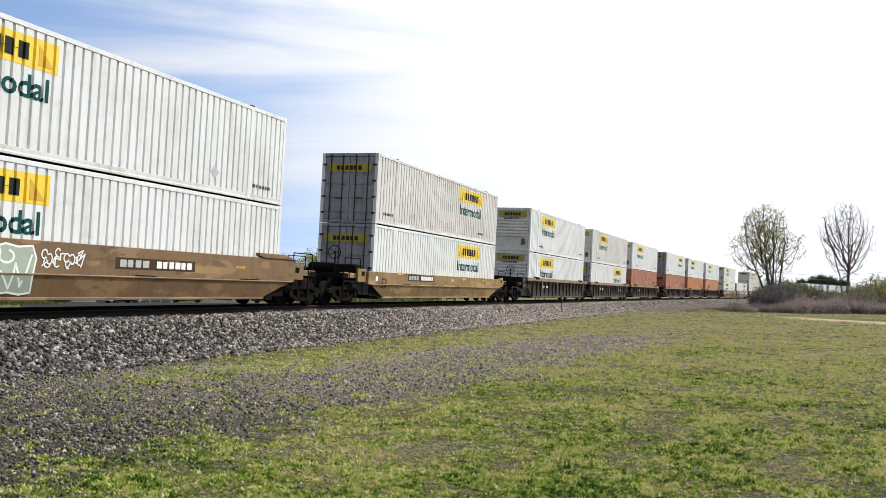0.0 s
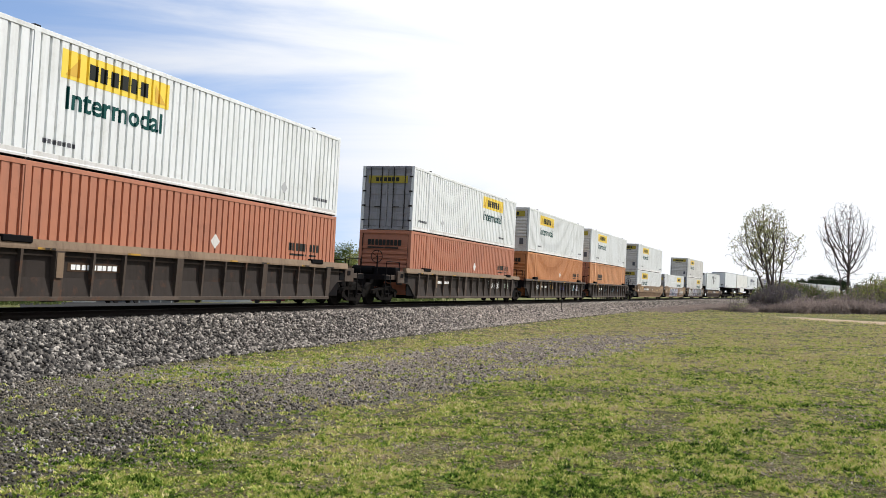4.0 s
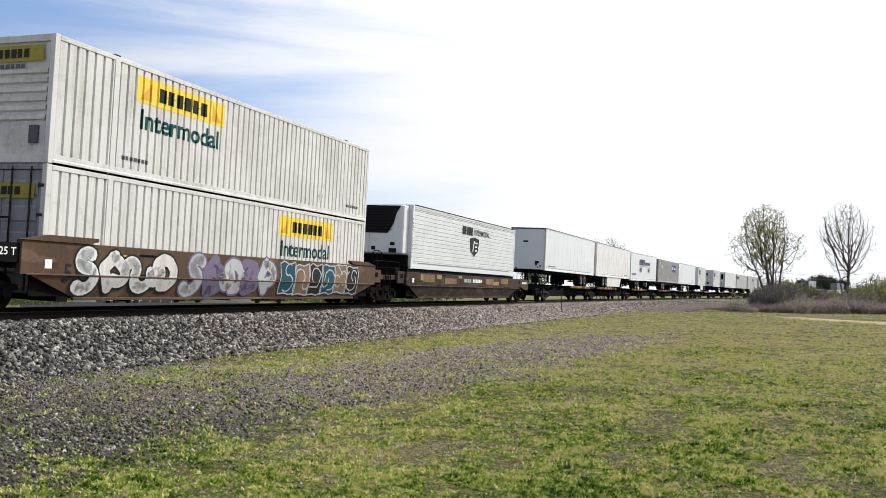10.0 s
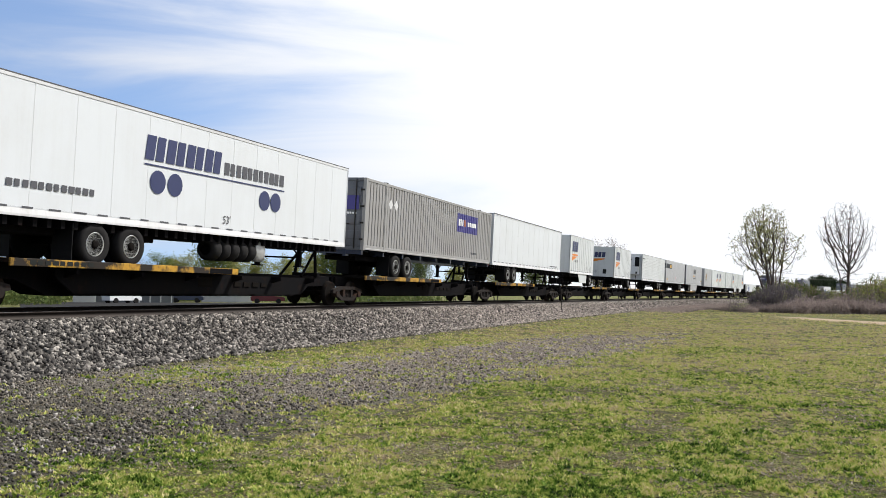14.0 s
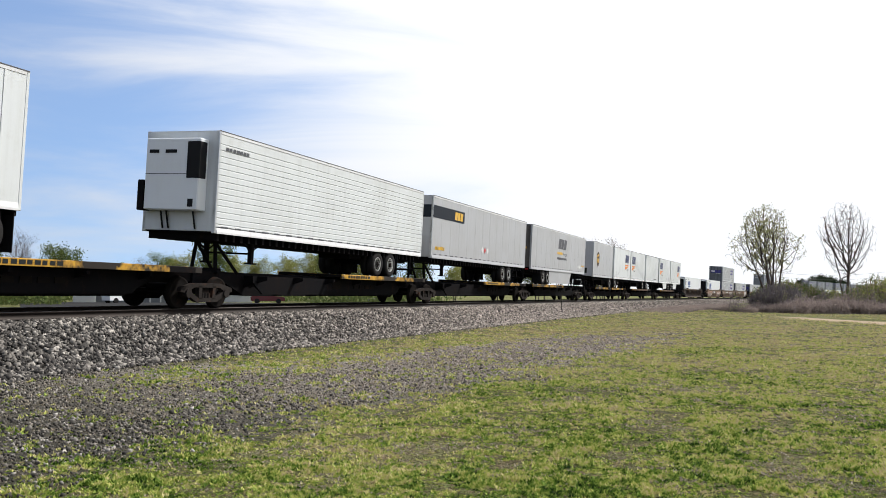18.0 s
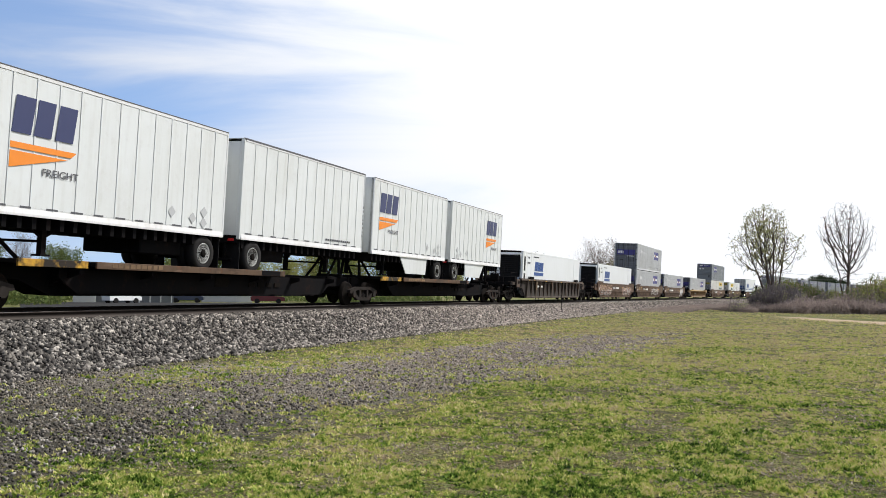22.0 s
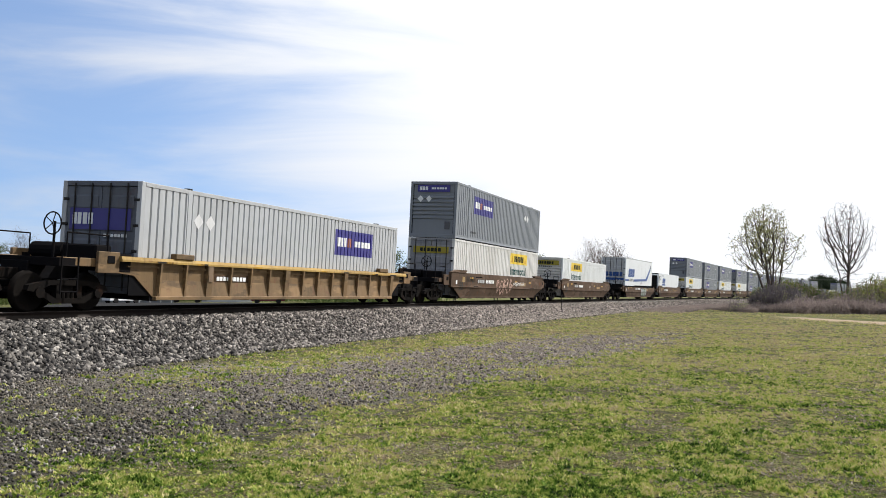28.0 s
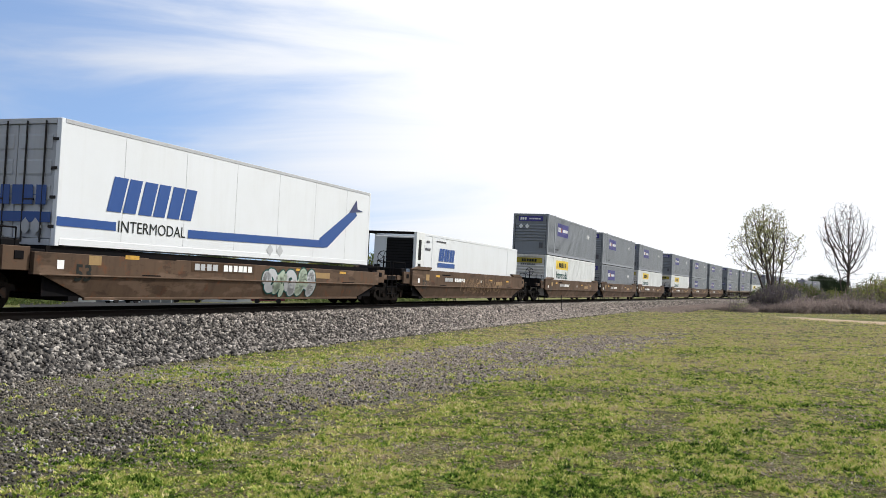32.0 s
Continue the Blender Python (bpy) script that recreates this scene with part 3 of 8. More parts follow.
# ---- mesh helpers ----
def box(bm, x0, x1, y0, y1, z0, z1, bev=0.0):
    """A box by its limits, with its edges broken by bev."""
    vs = [bm.verts.new(p) for p in ((x0, y0, z0), (x1, y0, z0), (x1, y1, z0), (x0, y1, z0), (x0, y0, z1), (x1, y0, z1), (x1, y1, z1), (x0, y1, z1))]
    fs = [bm.faces.new([vs[i] for i in q]) for q in ((3, 2, 1, 0), (4, 5, 6, 7), (0, 1, 5, 4), (1, 2, 6, 5), (2, 3, 7, 6), (3, 0, 4, 7))]
    if bev:
        bmesh.ops.bevel(bm, geom=list({e for f in fs for e in f.edges}), offset=bev, segments=1, affect="EDGES", clamp_overlap=True)
    return bm


def prism(bm, pts, axis, a, c):
    """A polygon of (u, v) pairs drawn out along axis from a to c. axis x: (y, z); y: (x, z); z: (x, y)."""
    def at(u, v, w):
        return {"x": (w, u, v), "y": (u, w, v), "z": (u, v, w)}[axis]
    lo = [bm.verts.new(at(u, v, a)) for u, v in pts]
    hi = [bm.verts.new(at(u, v, c)) for u, v in pts]
    n = len(pts)
    bm.faces.new(lo)
    bm.faces.new(list(reversed(hi)))
    for i in range(n):
        bm.faces.new((lo[i], hi[i], hi[(i + 1) % n], lo[(i + 1) % n]))
    bmesh.ops.recalc_face_normals(bm, faces=bm.faces[:])
    return bm


def tube(bm, p, q, r, seg=8, r2=None):
    """A round bar from p to q."""
    p, q = Vector(p), Vector(q)
    d = q - p
    m = Matrix.Translation((p + q) / 2) @ d.to_track_quat("Z", "Y").to_matrix().to_4x4()
    bmesh.ops.create_cone(bm, cap_ends=True, segments=seg, radius1=r, radius2=r if r2 is None else r2, depth=d.length, matrix=m)
    return bm


def lathe(bm, profile, centre, seg=20):
    """Turns (radius, x) pairs about an axle along x through centre."""
    cx, cy, cz = centre
    rings = []
    for r, x in profile:
        rings.append([bm.verts.new((cx + x, cy + r * math.cos(2 * math.pi * k / seg), cz + r * math.sin(2 * math.pi * k / seg))) for k in range(seg)])
    for a, c in zip(rings, rings[1:]):
        for k in range(seg):
            bm.faces.new((a[k], a[(k + 1) % seg], c[(k + 1) % seg], c[k])).smooth = True
    bm.faces.new(rings[0])
    bm.faces.new(list(reversed(rings[-1])))
    bmesh.ops.recalc_face_normals(bm, faces=bm.faces[:])
    return bm


def mesh_of(name, bm, mat):
    me = bpy.data.meshes.new(name)
    bm.normal_update()
    bm.to_mesh(me)
    bm.free()
    me.materials.append(mat)
    return me


def part(name, bm, mat, parent, label=""):
    """One mesh object under a thing or a part."""
    ob = new(name, bm if isinstance(bm, bpy.types.Mesh) else mesh_of(name, bm, mat))
    ob.parent = parent
    if label:
        tagged(ob, label)
    return ob


def thing(name, label, category, group="", kind=""):
    ob = new(name)
    ob.empty_display_size = 0.3
    return tagged(ob, label, category, group, kind)


def solo(name, bm, mat, label, category, kind="", group=""):
    ob = new(name, mesh_of(name, bm, mat))
    return tagged(ob, label, category, group, kind)


def mesh_np(name, verts, faces, mat):
    """A mesh from numpy arrays: verts (n, 3), faces (m, 3 or 4)."""
    me = bpy.data.meshes.new(name)
    k = faces.shape[1]
    me.vertices.add(len(verts))
    me.vertices.foreach_set("co", np.asarray(verts, np.float32).ravel())
    me.loops.add(faces.size)
    me.loops.foreach_set("vertex_index", np.asarray(faces, np.int32).ravel())
    me.polygons.add(len(faces))
    me.polygons.foreach_set("loop_start", np.arange(0, faces.size, k, dtype=np.int32))
    me.polygons.foreach_set("loop_total", np.full(len(faces), k, np.int32))
    me.update(calc_edges=True)
    me.materials.append(mat)
    return me


FONT_CACHE = {}


def letters(text, height, x, y_start, z, forward=1, bold=0.0, width=None, slant=0.0):
    """A bmesh of flat lettering in a plane of constant x; it reads along +y (forward 1) and stands on z. End faces: see turned()."""
    key = (text, bold, slant)
    if key not in FONT_CACHE:
        cu = bpy.data.curves.new("lettering", "FONT")
        cu.body, cu.size, cu.offset, cu.shear, cu.resolution_u = text, 1.0, bold, slant, 3
        ob = bpy.data.objects.new("lettering", cu)
        scene.collection.objects.link(ob)
        me = bpy.data.meshes.new_from_object(ob.evaluated_get(bpy.context.evaluated_depsgraph_get()))
        pts = [tuple(v.co) for v in me.vertices]
        fcs = [tuple(p.vertices) for p in me.polygons]
        bpy.data.objects.remove(ob)
        bpy.data.curves.remove(cu)
        bpy.data.meshes.remove(me)
        FONT_CACHE[key] = (pts, fcs)
    pts, fcs = FONT_CACHE[key]
    w0 = max(p[0] for p in pts) - min(p[0] for p in pts)
    x0 = min(p[0] for p in pts)
    k = height / 0.73
    kw = k if width is None else width / w0
    bm = bmesh.new()
    vs = [bm.verts.new((x, y_start + forward * (p[0] - x0) * kw, z + p[1] * k)) for p in pts]
    for f in fcs:
        try:
            bm.faces.new([vs[i] for i in f])
        except ValueError:
            pass
    return bm


def turned(bm, y):
    """Turns a bmesh drawn on the +x flank so that it lies on an end face at y, reading along +x."""
    for v in bm.verts:
        x0, y0, z0 = v.co
        v.co = (y0, y - x0, z0)
    return bm


# ---- the line: poses along the curve ----
def on_track(s, off=0.0, z=0.0):
    """A point at the arc length s, off metres from the centre line towards the field."""
    a = s / FACE_R
    r = TRACK_R - off
    return Vector((CENTRE_X - r * math.cos(a), r * math.sin(a), z))


def track_pose(s, lift=0.0):
    """The pose of a wagon whose middle stands at s: y along the line, x to the field, banked."""
    a = s / FACE_R
    return Matrix.Translation(on_track(s, 0, RAIL_Z)) @ pose(0, 0, 0, 0, 0, -math.degrees(a)) @ pose(0, 0, 0, 0, BANK, 0) @ pose(0, 0, lift)


# How far the train has come at each second (metres along the line, falling).
ADVANCE = [(0, 321.11), (1, 301.02), (2, 280.76), (3, 259.9), (3.5, 249.99), (5.5, 208.80), (6, 198.67), (7, 178.89), (8, 158.98),
           (9, 139.09), (10, 119.20), (11, 99.46), (12, 79.56), (13, 59.15), (14, 39.35), (14.5, 29.63), (16.5, -9.84), (17, -19.66),
           (18, -39.24), (19, -58.86), (20, -78.55), (21, -97.9), (22, -119.0), (23, -139.66), (24, -159.51), (25, -179.53), (26.5, -209.6),
           (28, -239.89), (29, -259.77), (30, -279.67), (31, -299.60), (31.3, -305.6), (31.5, -309.6), (31.7, -313.55), (31.8, -314.8), (32, -314.85)]
ROLLING = []        # (thing, place of its middle on the train)


# ---- ground ----
def ground_height(s, off):
    """Level field, ballast bed under the line."""
    d = abs(off)
    crown, toe = 2.35, 4.25
    top = RAIL_Z - 0.20
    if d <= crown:
        z = top
    elif d <= toe:
        z = 0.12 + (top - 0.12) * (toe - d) / (toe - crown)
    else:
        z = 0.12 * max(0.0, 1 - (d - toe) / 4.0)
    z -= math.tan(radians(BANK)) * off * max(0.0, 1 - max(0.0, d - crown) / 2.0) if d < 4.4 else 0.0
    if d > 4.3:
        z += 0.05 * noise.noise((s * 0.11, off * 0.13, 0.0)) * min(1.0, (d - 4.3) / 3) + 0.02 * noise.noise((s * 0.6, off * 0.6, 3.0))
    return z


def make_ground():
    ss = [-2600, -1500, -900, -600, -450, -330, -240, -170, -120, -80, -50, -35, -25, -18, -12]
    ss += [-8 + 0.8 * k for k in range(85)]
    ss += [61 + 2.5 * k for k in range(50)]
    ss += [190, 200, 215, 235, 260, 290, 330, 380, 450, 540, 660, 820, 1050, 1400, 1900, 2600]
    offs = [-2400, -1500, -900, -600, -400, -260, -160, -100, -60, -40, -28, -20, -14, -10, -7.5, -6]
    offs += [-5, -4.25, -3.6, -3, -2.35, -1.6, -0.8, 0, 0.8, 1.6, 2.35, 2.7, 3.05, 3.4, 3.75, 4.25]
    offs += [4.8 + 0.8 * k for k in range(30)]
    offs += [30, 33, 37, 42, 48, 56, 66, 80, 100, 130, 180, 260, 400, 600, 850, 1150, 1400]
    n = len(offs)
    vs = np.array([on_track(s, o, ground_height(s, o)) for s in ss for o in offs])
    idx = np.arange(len(ss) * n).reshape(len(ss), n)
    faces = np.stack([idx[:-1, :-1], idx[:-1, 1:], idx[1:, 1:], idx[1:, :-1]], -1).reshape(-1, 4)[:, ::-1]
    me = mesh_np("ground", vs, faces, M["ground"])
    uv = me.uv_layers.new(name="UVMap")
    flat = np.array([(s, o) for s in ss for o in offs], np.float32)
    uv.data.foreach_set("uv", flat[faces.ravel()].ravel())
    me.polygons.foreach_set("use_smooth", np.ones(len(faces), bool))
    return tagged(new("ground", me), "mown spring grass with worn gravel beside the ballast", "ground", kind="structure")


ground = make_ground()


def make_rail(off, name):
    """A rail swept along the curve."""
    prof = [(-0.075, -0.17), (0.075, -0.17), (0.07, -0.155), (0.012, -0.13), (0.012, -0.045), (0.036, -0.035), (0.036, -0.006), (0.028, 0), (-0.028, 0),
            (-0.036, -0.006), (-0.036, -0.035), (-0.012, -0.045), (-0.012, -0.13), (-0.07, -0.155)]
    ss = [-300 + 6 * k for k in range(130)]
    vs = []
    for s in ss:
        m = track_pose(s)
        vs += [m @ Vector((off + x, 0, z)) for x, z in prof]
    n = len(prof)
    f = [(i * n + k, i * n + (k + 1) % n, (i + 1) * n + (k + 1) % n, (i + 1) * n + k) for i in range(len(ss) - 1) for k in range(n)]
    me = mesh_np(name, np.array(vs), np.array(f), M["rail"])
    me.materials.append(M["railtop"])
    for k, p in enumerate(me.polygons):
        if k % n in (6, 7, 8):
            p.material_index = 1
    return me


track = thing("track", "single railway track, steel rails on dark wooden sleepers", "railway track", kind="structure")
part("rail", make_rail(0.7525, "rail"), None, track)
part("rail", make_rail(-0.7525, "rail"), None, track)


# ---- wagons and their loads: pieces ----
WIDE = 1.295      # half the width of a container or trailer
PITCH = 0.28


def groove(y, start, depth=0.052):
    """How deep a corrugated flank lies at y."""
    u = ((y - start) / PITCH) % 1.0
    if u < 0.73:
        return 0.0
    if u < 0.78:
        return depth * (u - 0.73) / 0.05
    if u < 0.95:
        return depth
    return depth * (1.0 - u) / 0.05


def groove_breaks(y0, y1, start):
    ys = []
    k = math.floor((y0 - start) / PITCH) - 1
    while start + k * PITCH < y1:
        ys += [start + (k + u) * PITCH for u in (0.0, 0.73, 0.78, 0.95)]
        k += 1
    return [y for y in ys if y0 + 1e-4 < y < y1 - 1e-4]


def corrugated(bm, y0, y1, z0, z1, x, start, side=1, depth=0.052):
    """A corrugated sheet on the flank at x."""
    ys = [y0] + groove_breaks(y0, y1, start) + [y1]
    rows = [(bm.verts.new((side * (x - groove(y, start, depth)), y, z0)), bm.verts.new((side * (x - groove(y, start, depth)), y, z1))) for y in ys]
    for a, c in zip(rows, rows[1:]):
        q = (a[0], c[0], c[1], a[1])
        bm.faces.new(q if side > 0 else q[::-1])
    return bm


def draped(bm, start, depth=0.052):
    """Lets a flat bmesh on a flank follow the corrugation."""
    ys = [v.co.y for v in bm.verts]
    for y in groove_breaks(min(ys), max(ys), start):
        bmesh.ops.bisect_plane(bm, geom=bm.verts[:] + bm.edges[:] + bm.faces[:], plane_co=(0, y, 0), plane_no=(0, 1, 0))
    for v in bm.verts:
        v.co.x -= groove(v.co.y, start, depth)
    return bm


def flat(x, y0, y1, z0, z1):
    """A thin upright plate on a flank at x."""
    bm = bmesh.new()
    return box(bm, x - 0.002, x, y0, y1, z0, z1)


def sheet(x, y0, y1, z0, z1):
    bm = bmesh.new()
    bm.faces.new([bm.verts.new(p) for p in ((x, y0, z0), (x, y1, z0), (x, y1, z1), (x, y0, z1))])
    return bm


def bars(x, y0, y1, z, h, count, gap=0.35, slant=0.0):
    """A row of plain bars on a thin line, which stand for writing that is not given."""
    bm = bmesh.new()
    step = (y1 - y0) / count
    ends = []
    for k in range(count):
        w = step * (1 - gap * 0.7) * (0.82 + 0.22 * ((k * 7 + 3) % 5) / 4)
        ends.append(min(y1, y0 + k * step + w))
        box(bm, x - 0.002, x + 0.002, y0 + k * step, ends[-1], z, z + h)
    box(bm, x - 0.0025, x + 0.0015, y0, ends[-1], z + h * 0.488, z + h * 0.512)
    for v in bm.verts:
        v.co.y += slant * (v.co.z - z)
    return bm


def name_bars(t, mat, label, x, y0, y1, z, h, count, gap=0.2, slant=0.0, end=None):
    """Large name shown as plain upright bars, each a part of its own; end: the y of an end face that they lie on."""
    step = (y1 - y0) / count
    for k in range(count):
        a, c = y0 + k * step, y0 + (k + 1 - gap * (0.8 + 0.4 * (k % 2))) * step
        bm = poly(x, [(a, z), (c, z), (c + slant * h, z + h), (a + slant * h, z + h)])
        part("name_bar", bm if end is None else turned(bm, end), mat, t, label)


def diamond(x, y, z, r):
    bm = bmesh.new()
    return prism(bm, [(y - r, z), (y, z - r), (y + r, z), (y, z + r)], "x", x - 0.002, x + 0.002)


def poly(x, pts):
    bm = bmesh.new()
    return prism(bm, pts, "x", x - 0.002, x + 0.002)


L53, H96 = 16.15, 2.896
POST = 6.096      # 40 ft lifting posts from the middle


def container(skin, brand, end, dirty_end=None, far=False):
    """A 53 ft container, middle at the origin, base at z 0. end: 'front' or 'doors' is turned to -y."""
    labels = {
        "white": "white corrugated intermodal container with yellow panel and green lettering",
        "cream": "grimy off-white intermodal container with yellow panel",
        "orange": "orange corrugated intermodal container with small dark lettering",
        "red_orange": "faded red-orange corrugated intermodal container",
        "grey": "light grey corrugated container with violet-blue panel",
        "warm_grey": "weathered grey corrugated container with violet-blue panel",
        "dark_grey": "slate grey container with violet-blue panel and white diamonds"}
    t = thing("shipping_container", labels[skin], "shipping container", "containers on the train")
    mat = M[skin]
    hl, start = L53 / 2, -L53 / 2 + 0.16
    depth = 0.052
    x = WIDE - 0.012
    # corrugated flanks between posts
    for side in (1, -1):
        bm = bmesh.new()
        if brand == "crate":
            box(bm, *sorted((side * (x - 0.03), side * (x - 0.05))), -hl + 0.12, hl - 0.12, 0.20, H96 - 0.10)
        else:
            corrugated(bm, -hl + 0.12, hl - 0.12, 0.20, H96 - 0.10, x, start, side, depth)
        part("side_wall", bm, mat, t)
        for k in range(27) if brand == "crate" and side > 0 else ():
            bm = bmesh.new()
            yk = -hl + 0.40 + k * (L53 - 0.8) / 26
            prism(bm, [(x - 0.031, yk - 0.06), (x, yk - 0.03), (x, yk + 0.03), (x - 0.031, yk + 0.06)], "z", 0.22, H96 - 0.12)
            part("side_post", bm, M["pale_orange"], t)
    if brand == "crate":
        start, depth = -1000.0, 0.0
    for x0, x1 in ((WIDE - 0.14, WIDE), (-WIDE, -WIDE + 0.14)):
        for yc in (-hl + 0.075, hl - 0.075):
            bm = bmesh.new()
            box(bm, x0, x1, yc - 0.075, yc + 0.075, 0.0, H96, 0.008)
            part("corner_post", bm, mat, t)
    for yc in (-POST, POST):
        for x0, x1 in ((WIDE - 0.05, WIDE + 0.002), (-WIDE - 0.002, -WIDE + 0.05)):
            bm = bmesh.new()
            box(bm, x0, x1, yc - 0.09, yc + 0.09, 0.0, H96 - 0.02, 0.006)
            part("lifting_post", bm, M["pale_orange"] if brand == "crate" else mat, t)
    for x0, x1 in ((WIDE - 0.06, WIDE + 0.001), (-WIDE - 0.001, -WIDE + 0.06)):
        bm = bmesh.new()
        box(bm, x0, x1, -hl + 0.15, hl - 0.15, H96 - 0.12, H96 - 0.01, 0.006)
        part("top_rail", bm, mat, t)
    for x0, x1 in ((WIDE - 0.06, WIDE + 0.003), (-WIDE - 0.003, -WIDE + 0.06)):
        bm = bmesh.new()
        sd = 1 if x0 > 0 else -1
        prism(bm, [(sd * (WIDE - 0.06), 0.03), (sd * (WIDE + 0.012), 0.03), (sd * (WIDE + 0.012), 0.08), (sd * (WIDE - 0.006), 0.10), (sd * (WIDE - 0.006), 0.20), (sd * (WIDE - 0.06), 0.225)], "y", -hl + 0.15, hl - 0.15)
        part("bottom_rail", bm, M["rail_grimy"] if brand == "yellow" else M["pale_orange"] if brand in ("orange", "crate") else mat, t, "grimy lower rail")
    bm = bmesh.new()
    box(bm, -WIDE + 0.03, WIDE - 0.03, -hl + 0.02, hl - 0.02, H96 - 0.03, H96 - 0.005)
    part("roof", bm, mat, t)
    bm = bmesh.new()
    box(bm, -WIDE + 0.05, WIDE - 0.05, -hl + 0.05, hl - 0.05, 0.06, 0.16)
    part("floor", bm, M["black"], t)
    for yc in () if far else (-POST, POST):
        for xs in (WIDE - 0.10,):
            bm = bmesh.new()
            box(bm, xs - 0.09, xs + 0.09, yc - 0.09, yc + 0.09, H96 - 0.06, H96 + 0.035, 0.015)
            part("corner_fitting", bm, M["seal"], t, "black steel lifting fitting")
            bm = bmesh.new()
            box(bm, WIDE - 0.12, WIDE + 0.008, yc - 0.085, yc + 0.085, -0.015, 0.075, 0.01)
            part("corner_fitting", bm, M["iron"], t, "rusty lower corner fitting")
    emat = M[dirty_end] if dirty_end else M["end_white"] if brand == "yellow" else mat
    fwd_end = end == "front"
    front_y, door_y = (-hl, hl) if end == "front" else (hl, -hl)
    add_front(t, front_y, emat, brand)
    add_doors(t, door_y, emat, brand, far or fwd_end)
    # livery on the field-side flank
    fwd = end == "front"
    y_of = lambda d0, d1: (-hl + d0, -hl + d1) if fwd else (hl - d1, hl - d0)
    if brand == "yellow":
        a, c = y_of(2.7, 6.4)
        part("logo_panel", draped(sheet(x + 0.004, a, c, 1.96, 2.62), start, depth), M["sign_yellow"], t, "bright yellow panel")
        part("emblem", draped(poly(x + 0.007, [(a + 0.12, 2.05), (a + 0.55, 2.05), (a + 0.55, 2.5)]), start, depth), M["sign_gold"], t, "dull gold emblem")
        part("emblem", draped(poly(x + 0.007, [(c - 0.55, 2.5), (c - 0.55, 2.05), (c - 0.12, 2.05)]), start, depth), M["sign_gold"], t, "dull gold emblem")
        part("lettering", draped(bars(x + 0.008, a + 0.85, c - 0.75, 2.10, 0.36, 6, 0.3), start, depth), M["sign_black"], t, "black name bars")
        part("lettering", draped(letters("Intermodal", 0.52, x + 0.005, a + 0.18, 1.30, bold=0.02, width=3.3), start, depth), M["sign_green"], t, "dark green word")
        d0, d1 = y_of(2.3, 3.3)
        part("marking", draped(bars(x + 0.005, d0, d1, 0.42, 0.10, 7), start, depth), M["sign_grey"], t, "small grey marking")
        e0, e1 = y_of(12.2, 12.6)
        part("placard", diamond(x + 0.004, (e0 + e1) / 2, 0.62, 0.2), M["grey"], t, "pale diamond placard")
        e0, e1 = y_of(14.4, 15.4)
        part("marking", draped(bars(x + 0.005, e0, e1, 0.42, 0.10, 6), start, depth), M["sign_grey"], t, "small grey marking")
    elif brand == "orange":
        a, c = y_of(12.9, 15.0)
        part("lettering", draped(bars(x + 0.005, a, c, 1.50, 0.26, 9, 0.25), start, depth), M["sign_black"], t, "dark name bars")
        part("marking", draped(bars(x + 0.005, a + 0.1, c, 1.34, 0.06, 2, 0.1), start, depth), M["sign_black"], t, "dark underline")
        e0, e1 = y_of(8.6, 9.0)
        part("placard", diamond(x + 0.004, (e0 + e1) / 2, 1.55, 0.22), M["cream"], t, "pale diamond placard")
    elif brand == "crate":
        part("lettering", bars(x + 0.006, -hl + 3.2, -hl + 5.0, 1.62, 0.30, 9, 0.22, 0.06), M["sign_black"], t, "dark name bars")
        part("marking", bars(x + 0.006, -hl + 3.1, -hl + 5.1, 1.45, 0.10, 2, 0.05), M["sign_black"], t, "dark underline")
    elif brand == "violet":
        a, c = y_of(2.7, 5.95) if fwd else y_of(2.4, 5.6)
        part("logo_panel", draped(sheet(x + 0.004, a, c, 1.50, 2.45), start, depth), M["sign_purple"], t, "violet-blue panel")
        part("lettering", draped(bars(x + 0.008, a + 0.2, a + 0.95, 1.82, 0.34, 3, 0.2), start, depth), M["sign_white"], t, "white name bars")
        part("lettering", draped(bars(x + 0.008, a + 1.0, a + 1.4, 1.82, 0.34, 2, 0.3), start, depth), M["red_orange"], t, "dull orange name bars")
        part("lettering", draped(bars(x + 0.008, a + 1.6, c - 0.15, 1.86, 0.22, 5, 0.3), start, depth), M["sign_white"], t, "white small bars")
        for d in (12.6, 13.15) if fwd else (13.2, 13.75):
            e0, e1 = y_of(d, d)
            part("placard", diamond(x + 0.004, e0, 2.05, 0.22), M["rail_white"], t, "white diamond placard")
        d0, d1 = y_of(2.3, 3.3)
        part("marking", draped(bars(x + 0.005, d0, d1, 0.42, 0.10, 7), start, depth), M["sign_grey"], t, "small grey marking")
    return t


